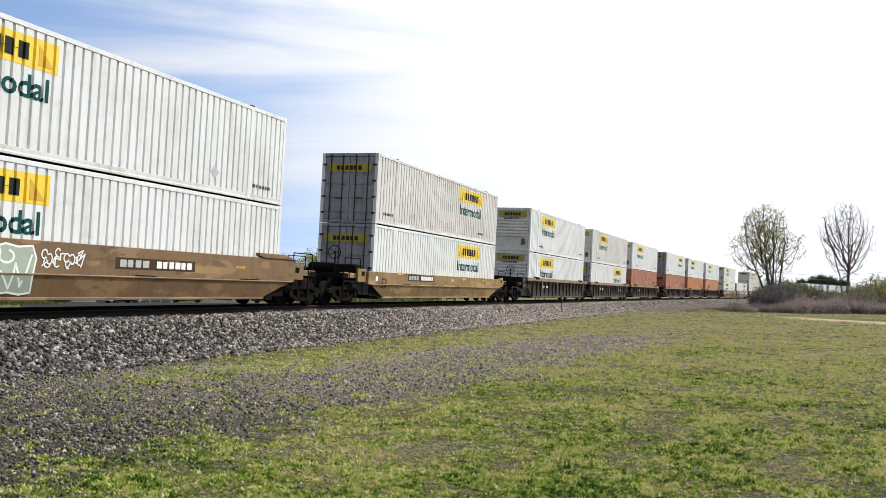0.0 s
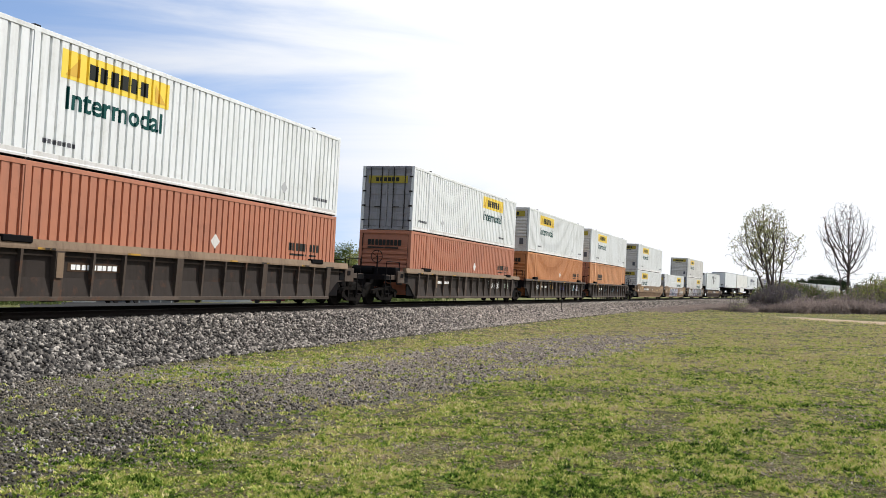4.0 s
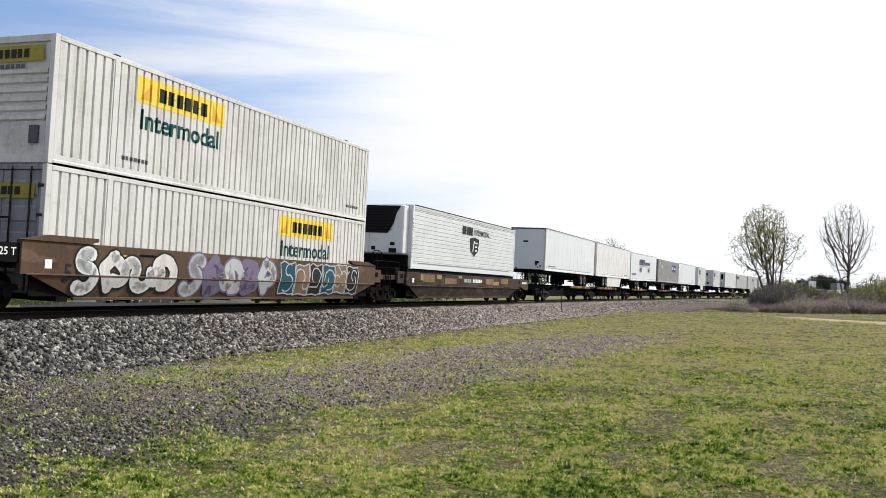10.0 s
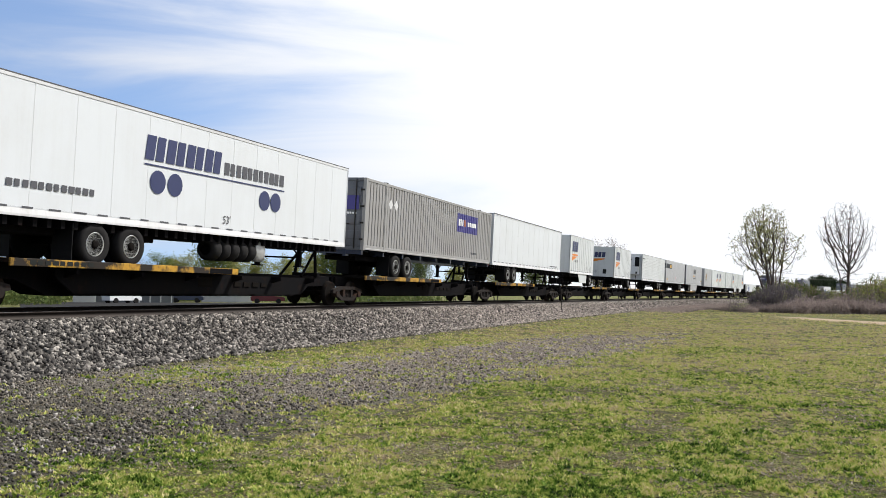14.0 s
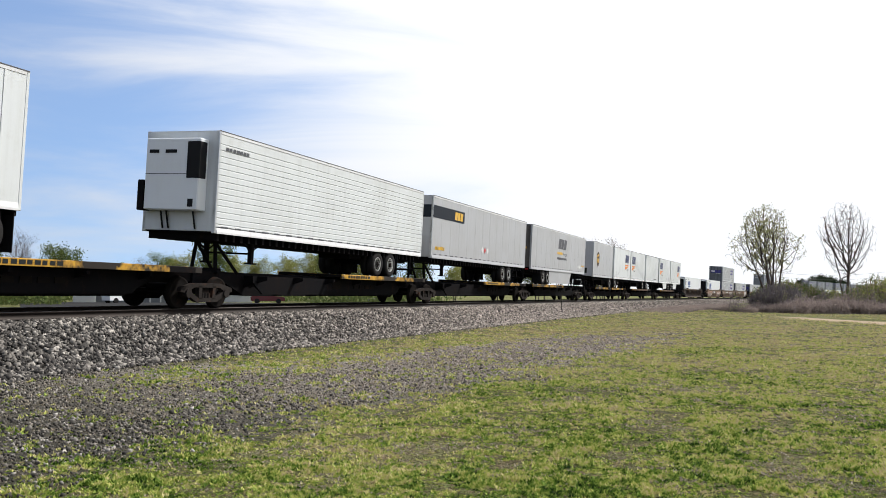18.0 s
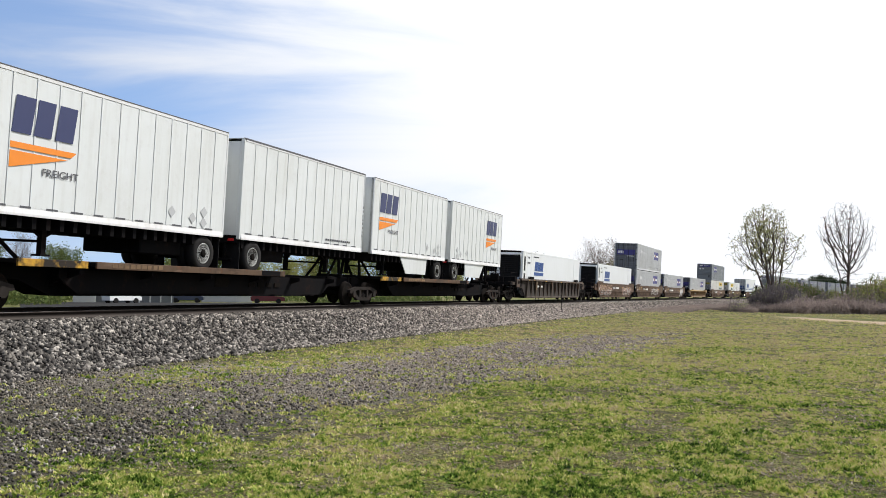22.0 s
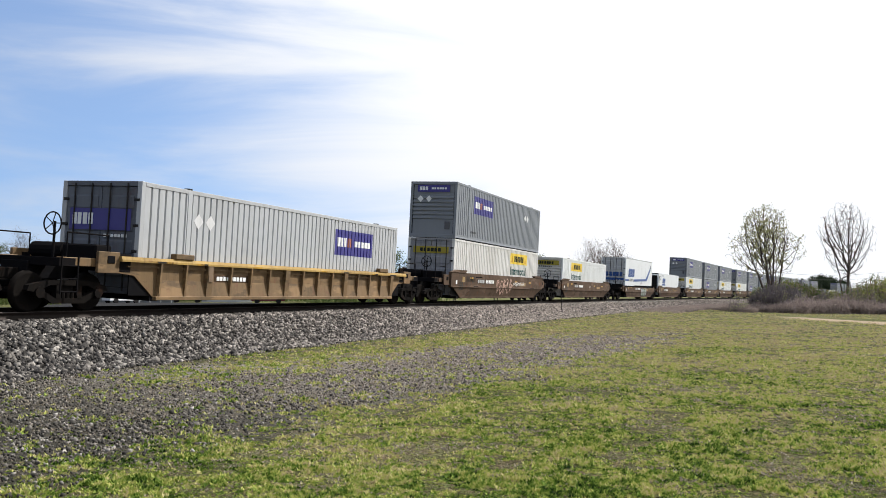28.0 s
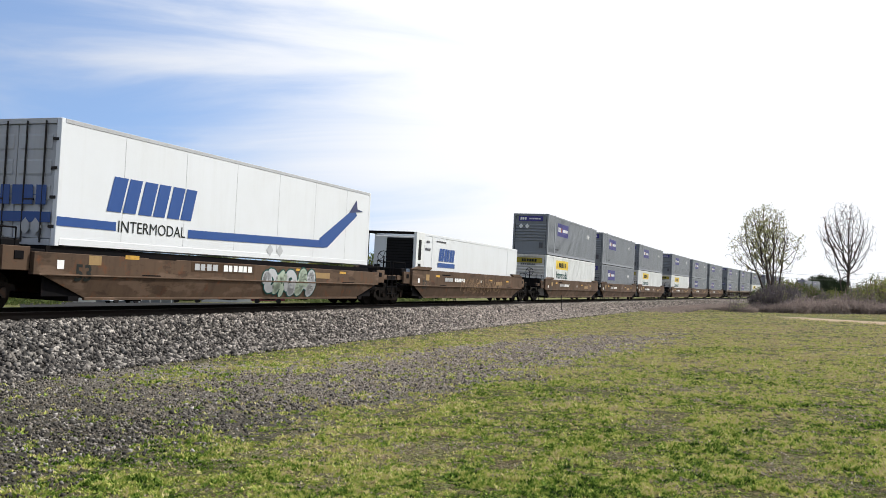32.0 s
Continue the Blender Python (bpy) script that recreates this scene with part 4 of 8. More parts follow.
def add_front(t, y, mat, brand):
    """The closed front end with level ribs."""
    sg = -1 if y < 0 else 1
    bm = bmesh.new()
    box(bm, -WIDE + 0.14, WIDE - 0.14, *sorted((y - sg * 0.065, y - sg * 0.10)), 0.15, H96 - 0.15)
    wall = part("front_wall", bm, mat, t)
    for z0, z1 in ((0.0, 0.18), (H96 - 0.16, H96)):
        bm = bmesh.new()
        box(bm, -WIDE + 0.14, WIDE - 0.14, *sorted((y, y - sg * 0.1)), z0, z1, 0.008)
        part("end_rail", bm, mat, t)
    for k in range(6):
        z = 0.95 + k * 0.21
        bm = bmesh.new()
        prism(bm, [(y - sg * 0.066, z), (y - sg * 0.008, z + 0.035), (y - sg * 0.008, z + 0.12), (y - sg * 0.066, z + 0.155)], "x", -WIDE + 0.18, WIDE - 0.18)
        part("rib", bm, mat, t)
    ye = y + sg * 0.004
    for xs in (-WIDE + 0.15, WIDE - 0.15):
        bm = bmesh.new()
        box(bm, xs - 0.016, xs + 0.016, *sorted((y - sg * 0.07, y - sg * 0.03)), 0.2, H96 - 0.18)
        part("seam", bm, M["seal"], t, "dark open seam")
    bm = bmesh.new()
    box(bm, WIDE - 0.62, WIDE - 0.36, *sorted((y - sg * 0.066, ye)), 0.45, 0.85, 0.01)
    part("document_holder", bm, M["sign_grey"], t, "grey document box")
    if brand == "yellow":
        bm = turned(flat(0, -WIDE + 0.32, WIDE - 0.32, 2.30, 2.66), ye) if sg < 0 else bmesh.new()
        if sg < 0:
            part("logo_panel", bm, M["olive"], t, "grimy yellow panel")
            part("lettering", turned(bars(0.004, -0.55, 0.6, 2.38, 0.2, 6, 0.3), ye - 0.004), M["sign_black"], t, "black name bars")
            part("marking", turned(bars(0.0, -0.6, 0.5, 2.14, 0.1, 7), ye), M["sign_grey"], t, "small grey marking")
    elif brand == "orange" and sg < 0:
        part("lettering", turned(bars(0.004, -0.85, 0.85, 2.2, 0.26, 9, 0.25), ye - 0.004), M["sign_black"], t, "dark name bars")
        part("marking", turned(bars(0.004, -0.85, 0.85, 2.06, 0.07, 2, 0.05), ye - 0.004), M["sign_black"], t, "dark underline")
    elif brand == "violet" and sg < 0:
        part("logo_panel", turned(flat(0, -0.9, 0.9, 2.36, 2.72), ye), M["sign_purple"], t, "violet-blue panel")
        part("lettering", turned(bars(0.004, -0.78, -0.3, 2.45, 0.18, 3, 0.2), ye - 0.004), M["sign_white"], t, "white name bars")
        part("lettering", turned(bars(0.004, -0.12, 0.75, 2.49, 0.1, 6, 0.3), ye - 0.004), M["sign_white"], t, "white small bars")
        for xd in (-0.72, -0.25):
            part("placard", turned(diamond(0.0, xd, 2.0, 0.17), ye), M["sign_white"], t, "white diamond placard")



def add_doors(t, y, mat, brand, far=False):
    """The door end: two leaves, lock rods, hinges."""
    sg = -1 if y < 0 else 1
    for z0, z1 in ((0.0, 0.15), (H96 - 0.13, H96)):
        bm = bmesh.new()
        box(bm, -WIDE + 0.14, WIDE - 0.14, *sorted((y, y - sg * 0.12)), z0, z1, 0.008)
        part("end_rail", bm, mat, t)
    for side in (-1, 1):
        x0, x1 = sorted((side * 0.012, side * (WIDE - 0.15)))
        bm = bmesh.new()
        box(bm, x0, x1, *sorted((y - sg * 0.03, y - sg * 0.07)), 0.16, H96 - 0.14, 0.008)
        for k in range(4):
            z = 0.42 + k * 0.58
            prism(bm, [(y - sg * 0.03, z), (y - sg * 0.012, z + 0.05), (y - sg * 0.012, z + 0.33), (y - sg * 0.03, z + 0.38)], "x", x0 + 0.09, x1 - 0.09)
        door = part("door", bm, mat, t)
        if far:
            continue
        for xr in (side * 0.30, side * 0.86):
            bm = bmesh.new()
            tube(bm, (xr, y + sg * 0.012, 0.06), (xr, y + sg * 0.012, H96 - 0.06), 0.022, 6)
            part("lock_rod", bm, M["rod"], door, "dark lock rod")
        bm = bmesh.new()
        box(bm, *sorted((side * 0.30, side * 0.62)), *sorted((y, y + sg * 0.03)), 1.02, 1.06)
        part("handle", bm, M["rod"], door)
        for k in range(4):
            bm = bmesh.new()
            z = 0.40 + k * 0.66
            box(bm, *sorted((side * (WIDE - 0.22), side * (WIDE - 0.05))), *sorted((y - sg * 0.02, y + sg * 0.02)), z, z + 0.07, 0.01)
            part("hinge", bm, M["rod"], door)
    ye = y + sg * 0.002
    if sg < 0 and brand == "yellow":
        part("logo_panel", turned(flat(0.0, -0.98, 0.98, 2.12, 2.46), ye), M["olive"], t, "grimy yellow panel")
        part("lettering", turned(bars(0.004, -0.6, 0.6, 2.2, 0.18, 6, 0.3), ye - 0.003), M["sign_black"], t, "black name bars")
    if sg < 0 and brand == "violet":
        part("logo_panel", turned(flat(0.0, -1.0, 1.0, 1.62, 2.18), ye), M["sign_purple"], t, "violet-blue panel")
        part("lettering", turned(bars(0.004, -0.9, -0.2, 1.76, 0.3, 4, 0.25), ye - 0.003), M["sign_white"], t, "white name bars")
        part("marking", turned(bars(0.0, 0.15, 0.95, 1.44, 0.08, 7), ye), M["sign_white"], t, "small white marking")


def reefer_unit(t, y, style):
    """The cooling machine on a front wall at y (turned to -y)."""
    def part_box(name, x0, x1, y0, y1, z0, z1, mat, label="", bev=0.03, parent=None):
        bm = bmesh.new()
        box(bm, x0, x1, y0, y1, z0, z1, bev)
        return part(name, bm, mat, parent or t, label)
    if style == "trailer":
        z = 2.2
        u = part_box("cooling_unit", -0.95, 0.95, y - 0.42, y, z + 0.62, z + 2.72, M["trailer"], "white cooling unit")
        part_box("grille", 0.52, 0.97, y - 0.44, y - 0.1, z + 1.55, z + 2.62, M["seal"], "black side grille", 0.02, u)
        part_box("grille", -0.82, -0.48, y - 0.43, y - 0.40, z + 2.28, z + 2.38, M["seal"], "", 0.0, u)
        part_box("grille", -0.25, 0.15, y - 0.43, y - 0.40, z + 2.28, z + 2.38, M["seal"], "", 0.0, u)
        part_box("seam", -0.93, 0.93, y - 0.426, y - 0.415, z + 1.66, z + 1.68, M["sign_grey"], "", 0.0, u)
        part_box("panel", 0.62, 0.80, y - 0.43, y - 0.40, z + 0.72, z + 0.95, M["seal"], "", 0.0, u)
        part_box("cab_mirror_box", -1.22, -1.0, y - 0.40, y - 0.05, z + 0.6, z + 1.5, M["black"], "black folded bracket", 0.02, u)
        for xs in (-0.6, -0.4, 0.55):
            bm = bmesh.new()
            tube(bm, (xs, y - 0.06, z + 0.62), (xs + 0.1, y - 0.05, z + 0.1), 0.03, 6)
            part("hose", bm, M["seal"], u)
        return
    z = 0.0
    if style == "shield":
        u = part_box("cooling_unit", -1.1, 1.1, y - 0.6, y + 0.02, z + 0.62, z + 2.82, M["trailer"], "white cooling unit", 0.06)
        bm = bmesh.new()
        prism(bm, [(-1.08, 1.55), (0.35, 1.55), (0.62, 1.95), (0.75, 2.45), (0.95, 2.78), (-1.08, 2.78)], "y", y - 0.64, y - 0.3)
        part("grille", bm, M["seal"], u, "large black grille")
        for k in range(8):
            part_box("slat", -1.0, 0.55, y - 0.655, y - 0.635, z + 1.68 + k * 0.13, z + 1.71 + k * 0.13, M["iron"], "", 0.0, u)
        for x0, x1, z0, z1 in ((-0.42, -0.22, 0.78, 0.95), (0.5, 0.72, 1.0, 1.15), (0.45, 0.82, 0.68, 0.88)):
            part_box("panel", x0, x1, y - 0.615, y - 0.59, z + z0, z + z1, M["seal"], "", 0.0, u)
        part_box("seam", -0.55, -0.53, y - 0.612, y - 0.59, z + 0.65, z + 1.55, M["grey"], "", 0.0, u)
        part_box("front_skirt", -1.15, 1.15, y - 0.12, y, z + 0.02, z + 0.6, M["iron"], "dark lower front wall", 0.01)
        return
    for xs, coat in ((-WIDE + 0.07, "iron"), (WIDE - 0.07, "white")):
        part_box("unit_frame", xs - 0.07, xs + 0.07, y - 0.95, y - 0.82, z, H96, M[coat], "", 0.01)
    part_box("unit_frame", -WIDE + 0.14, WIDE - 0.14, y - 0.95, y - 0.82, H96 - 0.12, H96, M["iron"], "", 0.01)
    part_box("unit_frame", -WIDE, WIDE, y - 0.95, y - 0.1, z - 0.001, z + 0.14, M["black"], "", 0.01)
    part_box("unit_frame", -WIDE, -WIDE + 0.10, y - 0.84, y, H96 - 0.10, H96, M["iron"], "", 0.01)
    side = part_box("unit_side", WIDE - 0.07, WIDE - 0.004, y - 0.83, y + 0.06, z + 0.1, H96 - 0.004, M["white"], "white side panel beside the machine", 0.006)
    for z0, z1 in ((0.5, 1.45), (1.62, 2.55)):
        part_box("opening", WIDE - 0.05, WIDE + 0.002, y - 0.68, y - 0.36, z + z0, z + z1, M["seal"], "dark slot in the side panel", 0.0, side)
    u = part_box("cooling_unit", -1.0, 1.0, y - 0.62, y, z + 0.55, z + 2.70, M["trailer"], "white cooling unit")
    part_box("grille", -0.35, 1.0, y - 0.66, y - 0.60, z + 1.2, z + 2.62, M["seal"], "large black grille", 0.03, u)
    for k in range(9):
        part_box("slat", -0.3, 0.95, y - 0.675, y - 0.655, z + 1.43 + k * 0.13, z + 1.46 + k * 0.13, M["black"], "", 0.0, u)
    part_box("panel", -0.95, -0.65, y - 0.64, y - 0.60, z + 1.0, z + 1.35, M["seal"], "", 0.0, u)
    part_box("panel", 0.5, 0.8, y - 0.64, y - 0.60, z + 0.7, z + 0.95, M["seal"], "", 0.0, u)
    part_box("fuel_tank", -0.8, 0.8, y - 0.8, y - 0.2, z + 0.16, z + 0.5, M["side_frame"], "grey fuel tank", 0.08)


def reefer(brand, end="front"):
    """A 53 ft refrigerated container (base at 0): level-ribbed or smooth white flanks and a machine at the front."""
    words = {"shield": "white ribbed refrigerated container with black shield emblem", "blue": "white refrigerated container with blue lettering"}
    t = thing("refrigerated_container", words[brand], "shipping container", "containers on the train")
    hl = L53 / 2 + (0.25 if brand == "shield" else 0.0)
    y0 = -hl + (0.55 if brand == "shield" else 0.95)
    for side in (1, -1):
        bm = bmesh.new()
        if brand == "shield":
            zs = [0.32 + k * 0.19 for k in range(13)]
            rows = [(WIDE - 0.012, 0.20)]
            for z in zs:
                rows += [(WIDE - 0.012, z), (WIDE - 0.028, z + 0.012), (WIDE - 0.028, z + 0.03), (WIDE - 0.012, z + 0.042)]
            rows.append((WIDE - 0.012, H96 - 0.1))
            vs = [(bm.verts.new((side * x, y0 + 0.1, z)), bm.verts.new((side * x, hl - 0.1, z))) for x, z in rows]
            for a, c in zip(vs, vs[1:]):
                q = (a[0], a[1], c[1], c[0])
                bm.faces.new(q if side > 0 else q[::-1])
        else:
            box(bm, *sorted((side * (WIDE - 0.05), side * (WIDE - 0.008))), y0 + 0.05, hl - 0.05, 0.18, H96 - 0.08)
        part("side_wall", bm, M["trailer_pup" if brand == "shield" else "trailer"], t)
    for x0, x1 in ((WIDE - 0.14, WIDE), (-WIDE, -WIDE + 0.14)):
        for a, c in ((y0, y0 + 0.15), (hl - 0.15, hl)):
            bm = bmesh.new()
            box(bm, x0, x1, a, c, 0.0, H96, 0.008)
            part("corner_post", bm, M["trailer"], t)
    if brand == "blue":
        for yc in (-POST, POST):
            for x0, x1 in ((WIDE - 0.05, WIDE + 0.002), (-WIDE - 0.002, -WIDE + 0.05)):
                bm = bmesh.new()
                box(bm, x0, x1, yc - 0.06, yc + 0.06, 0.0, H96 - 0.02, 0.006)
                part("lifting_post", bm, M["trailer"], t)
    for nm, z0, z1, mt in (("bottom_rail", 0.02, 0.2, "trailer"), ("top_rail", H96 - 0.11, H96, "trailer_pup" if brand == "shield" else "trailer")):
        bm = bmesh.new()
        for x0, x1 in ((WIDE - 0.06, WIDE + 0.003), (-WIDE - 0.003, -WIDE + 0.06)):
            box(bm, x0, x1, y0 + 0.15, hl - 0.15, z0, z1, 0.006)
        part(nm, bm, M[mt], t)
    bm = bmesh.new()
    box(bm, -WIDE + 0.02, WIDE - 0.02, y0, hl - 0.02, H96 - 0.03, H96 - 0.004)
    part("roof", bm, M["trailer"], t)
    bm = bmesh.new()
    box(bm, -WIDE + 0.05, WIDE - 0.05, y0, hl - 0.05, 0.05, 0.15)
    part("floor", bm, M["black"], t)
    bm = bmesh.new()
    box(bm, -WIDE + 0.14, WIDE - 0.14, y0, y0 + 0.06, 0.1, H96 - 0.05)
    part("front_wall", bm, M["trailer"], t)
    add_doors(t, hl, M["trailer"], "")
    reefer_unit(t, y0, "shield" if brand == "shield" else "container")
    x = WIDE + 0.004
    if brand == "shield":
        part("seam", flat(x, y0 + 0.15, hl - 0.15, H96 - 0.03, H96 + 0.02), M["seal"], t, "dark roof edge")
        # shade below the top rail, drawn as a thin dark strip
        part("seam", flat(WIDE - 0.004, y0 + 0.15, hl - 0.15, H96 - 0.20, H96 - 0.185), M["sign_grey"], t, "dark seam under the top rail")
        for k in range(11):
            part("marking", flat(x, y0 + 0.04, y0 + 0.10, 0.5 + k * 0.17, 0.6 + k * 0.17), M["sign_grey"], t)
        yb = -hl + 7.3
        part("lettering", bars(x, yb - 0.2, yb + 1.45, 2.02, 0.42, 5, 0.25), M["sign_black"], t, "black name bars")
        part("lettering", letters("INTERMODAL", 0.30, x, yb + 1.6, 2.08, bold=0.01, width=2.7), M["sign_black"], t, "black word")
        part("emblem", poly(x, [(yb + 1.0, 1.85), (yb + 1.75, 1.95), (yb + 2.5, 1.85), (yb + 2.35, 1.2), (yb + 1.75, 0.92), (yb + 1.15, 1.2)]), M["sign_black"], t, "black shield emblem")
        part("emblem", poly(x + 0.004, [(yb + 1.45, 1.15), (yb + 1.55, 1.15), (yb + 1.75, 1.75), (yb + 1.62, 1.75)]), M["sign_white"], t, "white stroke")
        for k in range(3):
            part("emblem", flat(x + 0.006, yb + 1.85, yb + 2.2, 1.2 + k * 0.2, 1.28 + k * 0.2), M["sign_white"], t, "white stroke")
        part("marking", bars(x, -hl + 1.4, hl - 1.0, 0.26, 0.05, 40, 0.6), M["sign_grey"], t, "grey rivet row")
    else:
        yb = -hl + 2.75
        name_bars(t, M["sign_blue"], "blue name bar", x, yb + 0.05, yb + 2.2, 1.66, 0.62, 6, 0.16, 0.2)
        part("lettering", flat(x, yb - 0.05, yb + 2.3, 1.36, 1.58), M["sign_blue"], t, "blue underline bar")
        part("marking", bars(x, y0 + 0.1, y0 + 0.8, 2.1, 0.12, 5), M["sign_grey"], t, "small grey marking")
        part("marking", bars(x, y0 + 0.25, y0 + 0.65, 2.45, 0.12, 3), M["sign_grey"], t, "small grey marking")
        part("marking", bars(x, yb - 0.3, yb + 1.0, 2.56, 0.08, 10), M["sign_grey"], t, "small grey marking")
    return t


def dry_box(end="doors"):
    """A smooth-sided white 53 ft container with blue lettering and a blue stripe that ends in a tail."""
    t = thing("shipping_container", "smooth white container with blue lettering and rising blue stripe", "shipping container", "containers on the train")
    hl = L53 / 2
    for side in (1, -1):
        bm = bmesh.new()
        box(bm, *sorted((side * (WIDE - 0.05), side * (WIDE - 0.006))), -hl + 0.1, hl - 0.1, 0.16, H96 - 0.08)
        part("side_wall", bm, M["trailer"], t)
        for k in range(6):
            yk = -hl + 2.1 + k * 2.4
            part("seam", flat(WIDE - 0.003, yk, yk + 0.012, 0.2, H96 - 0.12), M["grey"], t) if side > 0 else None
    for x0, x1 in ((WIDE - 0.13, WIDE), (-WIDE, -WIDE + 0.13)):
        for a, c in ((-hl, -hl + 0.13), (hl - 0.13, hl)):
            bm = bmesh.new()
            box(bm, x0, x1, a, c, 0.0, H96, 0.008)
            part("corner_post", bm, M["trailer"], t)
    for nm, z0, z1 in (("bottom_rail", 0.02, 0.18), ("top_rail", H96 - 0.1, H96)):
        bm = bmesh.new()
        for x0, x1 in ((WIDE - 0.06, WIDE + 0.003), (-WIDE - 0.003, -WIDE + 0.06)):
            box(bm, x0, x1, -hl + 0.13, hl - 0.13, z0, z1, 0.006)
        part(nm, bm, M["trailer"] if z0 < 1 else M["grey"], t)
    bm = bmesh.new()
    box(bm, -WIDE + 0.02, WIDE - 0.02, -hl + 0.02, hl - 0.02, H96 - 0.03, H96 - 0.004)
    part("roof", bm, M["trailer"], t)
    bm = bmesh.new()
    box(bm, -WIDE + 0.05, WIDE - 0.05, -hl + 0.05, hl - 0.05, 0.05, 0.15)
    part("floor", bm, M["black"], t)
    add_front(t, hl, M["trailer"], "")
    add_doors(t, -hl, M["grey"], "")
    x = WIDE + 0.004
    name_bars(t, M["sign_blue"], "blue name bar", x, -hl + 1.55, -hl + 4.9, 0.92, 0.86, 6, 0.16, 0.25)
    part("lettering", letters("INTERMODAL", 0.30, x, -hl + 1.98, 0.44, width=2.6), M["sign_black"], t, "black word")
    part("stripe", flat(x, -hl + 0.02, -hl + 1.9, 0.46, 0.67), M["sign_blue"], t, "blue stripe")
    part("stripe", poly(x, [(-hl + 4.7, 0.44), (-hl + 12.5, 0.54), (-hl + 12.3, 0.80), (-hl + 4.7, 0.67)]), M["sign_blue"], t, "blue stripe")
    part("stripe", poly(x + 0.003, [(-hl + 12.2, 0.54), (-hl + 12.7, 0.56), (-hl + 15.0, 1.9), (-hl + 14.7, 2.15), (-hl + 12.1, 0.86)]), M["sign_blue"], t, "rising blue stripe")
    part("stripe", poly(x + 0.006, [(-hl + 14.3, 1.95), (-hl + 15.5, 2.1), (-hl + 15.0, 2.15), (-hl + 14.9, 2.5)]), M["sign_navy"], t, "navy tail")
    part("lettering", turned(bars(0.004, -1.1, 1.05, 0.92, 0.45, 6, 0.22), -hl - 0.02), M["sign_blue"], t, "blue name bars")
    part("stripe", turned(flat(0.0, -1.15, 1.15, 0.52, 0.76), -hl - 0.02), M["sign_blue"], t, "blue stripe")
    for xd in (0.42, 0.72):
        part("placard", turned(diamond(0.0, xd, 0.42, 0.2), -hl - 0.024), M["grey"], t, "grey diamond placard")
    for yd in (8.9, 9.5):
        part("placard", diamond(x, -hl + yd, 0.30, 0.2), M["grey"], t, "grey diamond placard")
    return t


# ---- road trailers ----
RACK = 6.0


def lathe_y(bm, profile, at, sides):
    """A ring of that profile (radius, shift) turned about an axis along the train."""
    rings = []
    for r, h in profile:
        rings.append([bm.verts.new((at[0] + r * math.cos(2 * math.pi * k / sides), at[1] + h, at[2] + r * math.sin(2 * math.pi * k / sides))) for k in range(sides)])
    for a, c in zip(rings, rings[1:]):
        for k in range(sides):
            bm.faces.new((a[k], a[(k + 1) % sides], c[(k + 1) % sides], c[k])).smooth = True


def road_wheel(parent, x, y, z, r=0.50):
    bm = bmesh.new()
    s = 1 if x > 0 else -1
    lathe(bm, [(r * 0.55, 0.0), (r * 0.62, s * 0.02), (r * 0.92, s * 0.03), (r, -s * 0.03), (r, -s * 0.22), (r * 0.9, -s * 0.27), (r * 0.5, -s * 0.27)], (x, y, z), 28)
    tyre = part("tyre", bm, M["rubber"], parent, "worn black tyre")
    bm = bmesh.new()
    lathe(bm, [(r * 0.10, s * 0.04), (r * 0.2, s * 0.03), (r * 0.24, -s * 0.08), (r * 0.36, -s * 0.10)], (x, y, z), 16)
    part("hub", bm, M["iron"], tyre, "dark wheel hub")
    bm = bmesh.new()
    lathe(bm, [(r * 0.36, -s * 0.10), (r * 0.47, -s * 0.05), (r * 0.57, s * 0.024), (r * 0.60, s * 0.0)], (x, y, z), 18)
    part("rim", bm, M["lip"], tyre, "pale wheel rim")


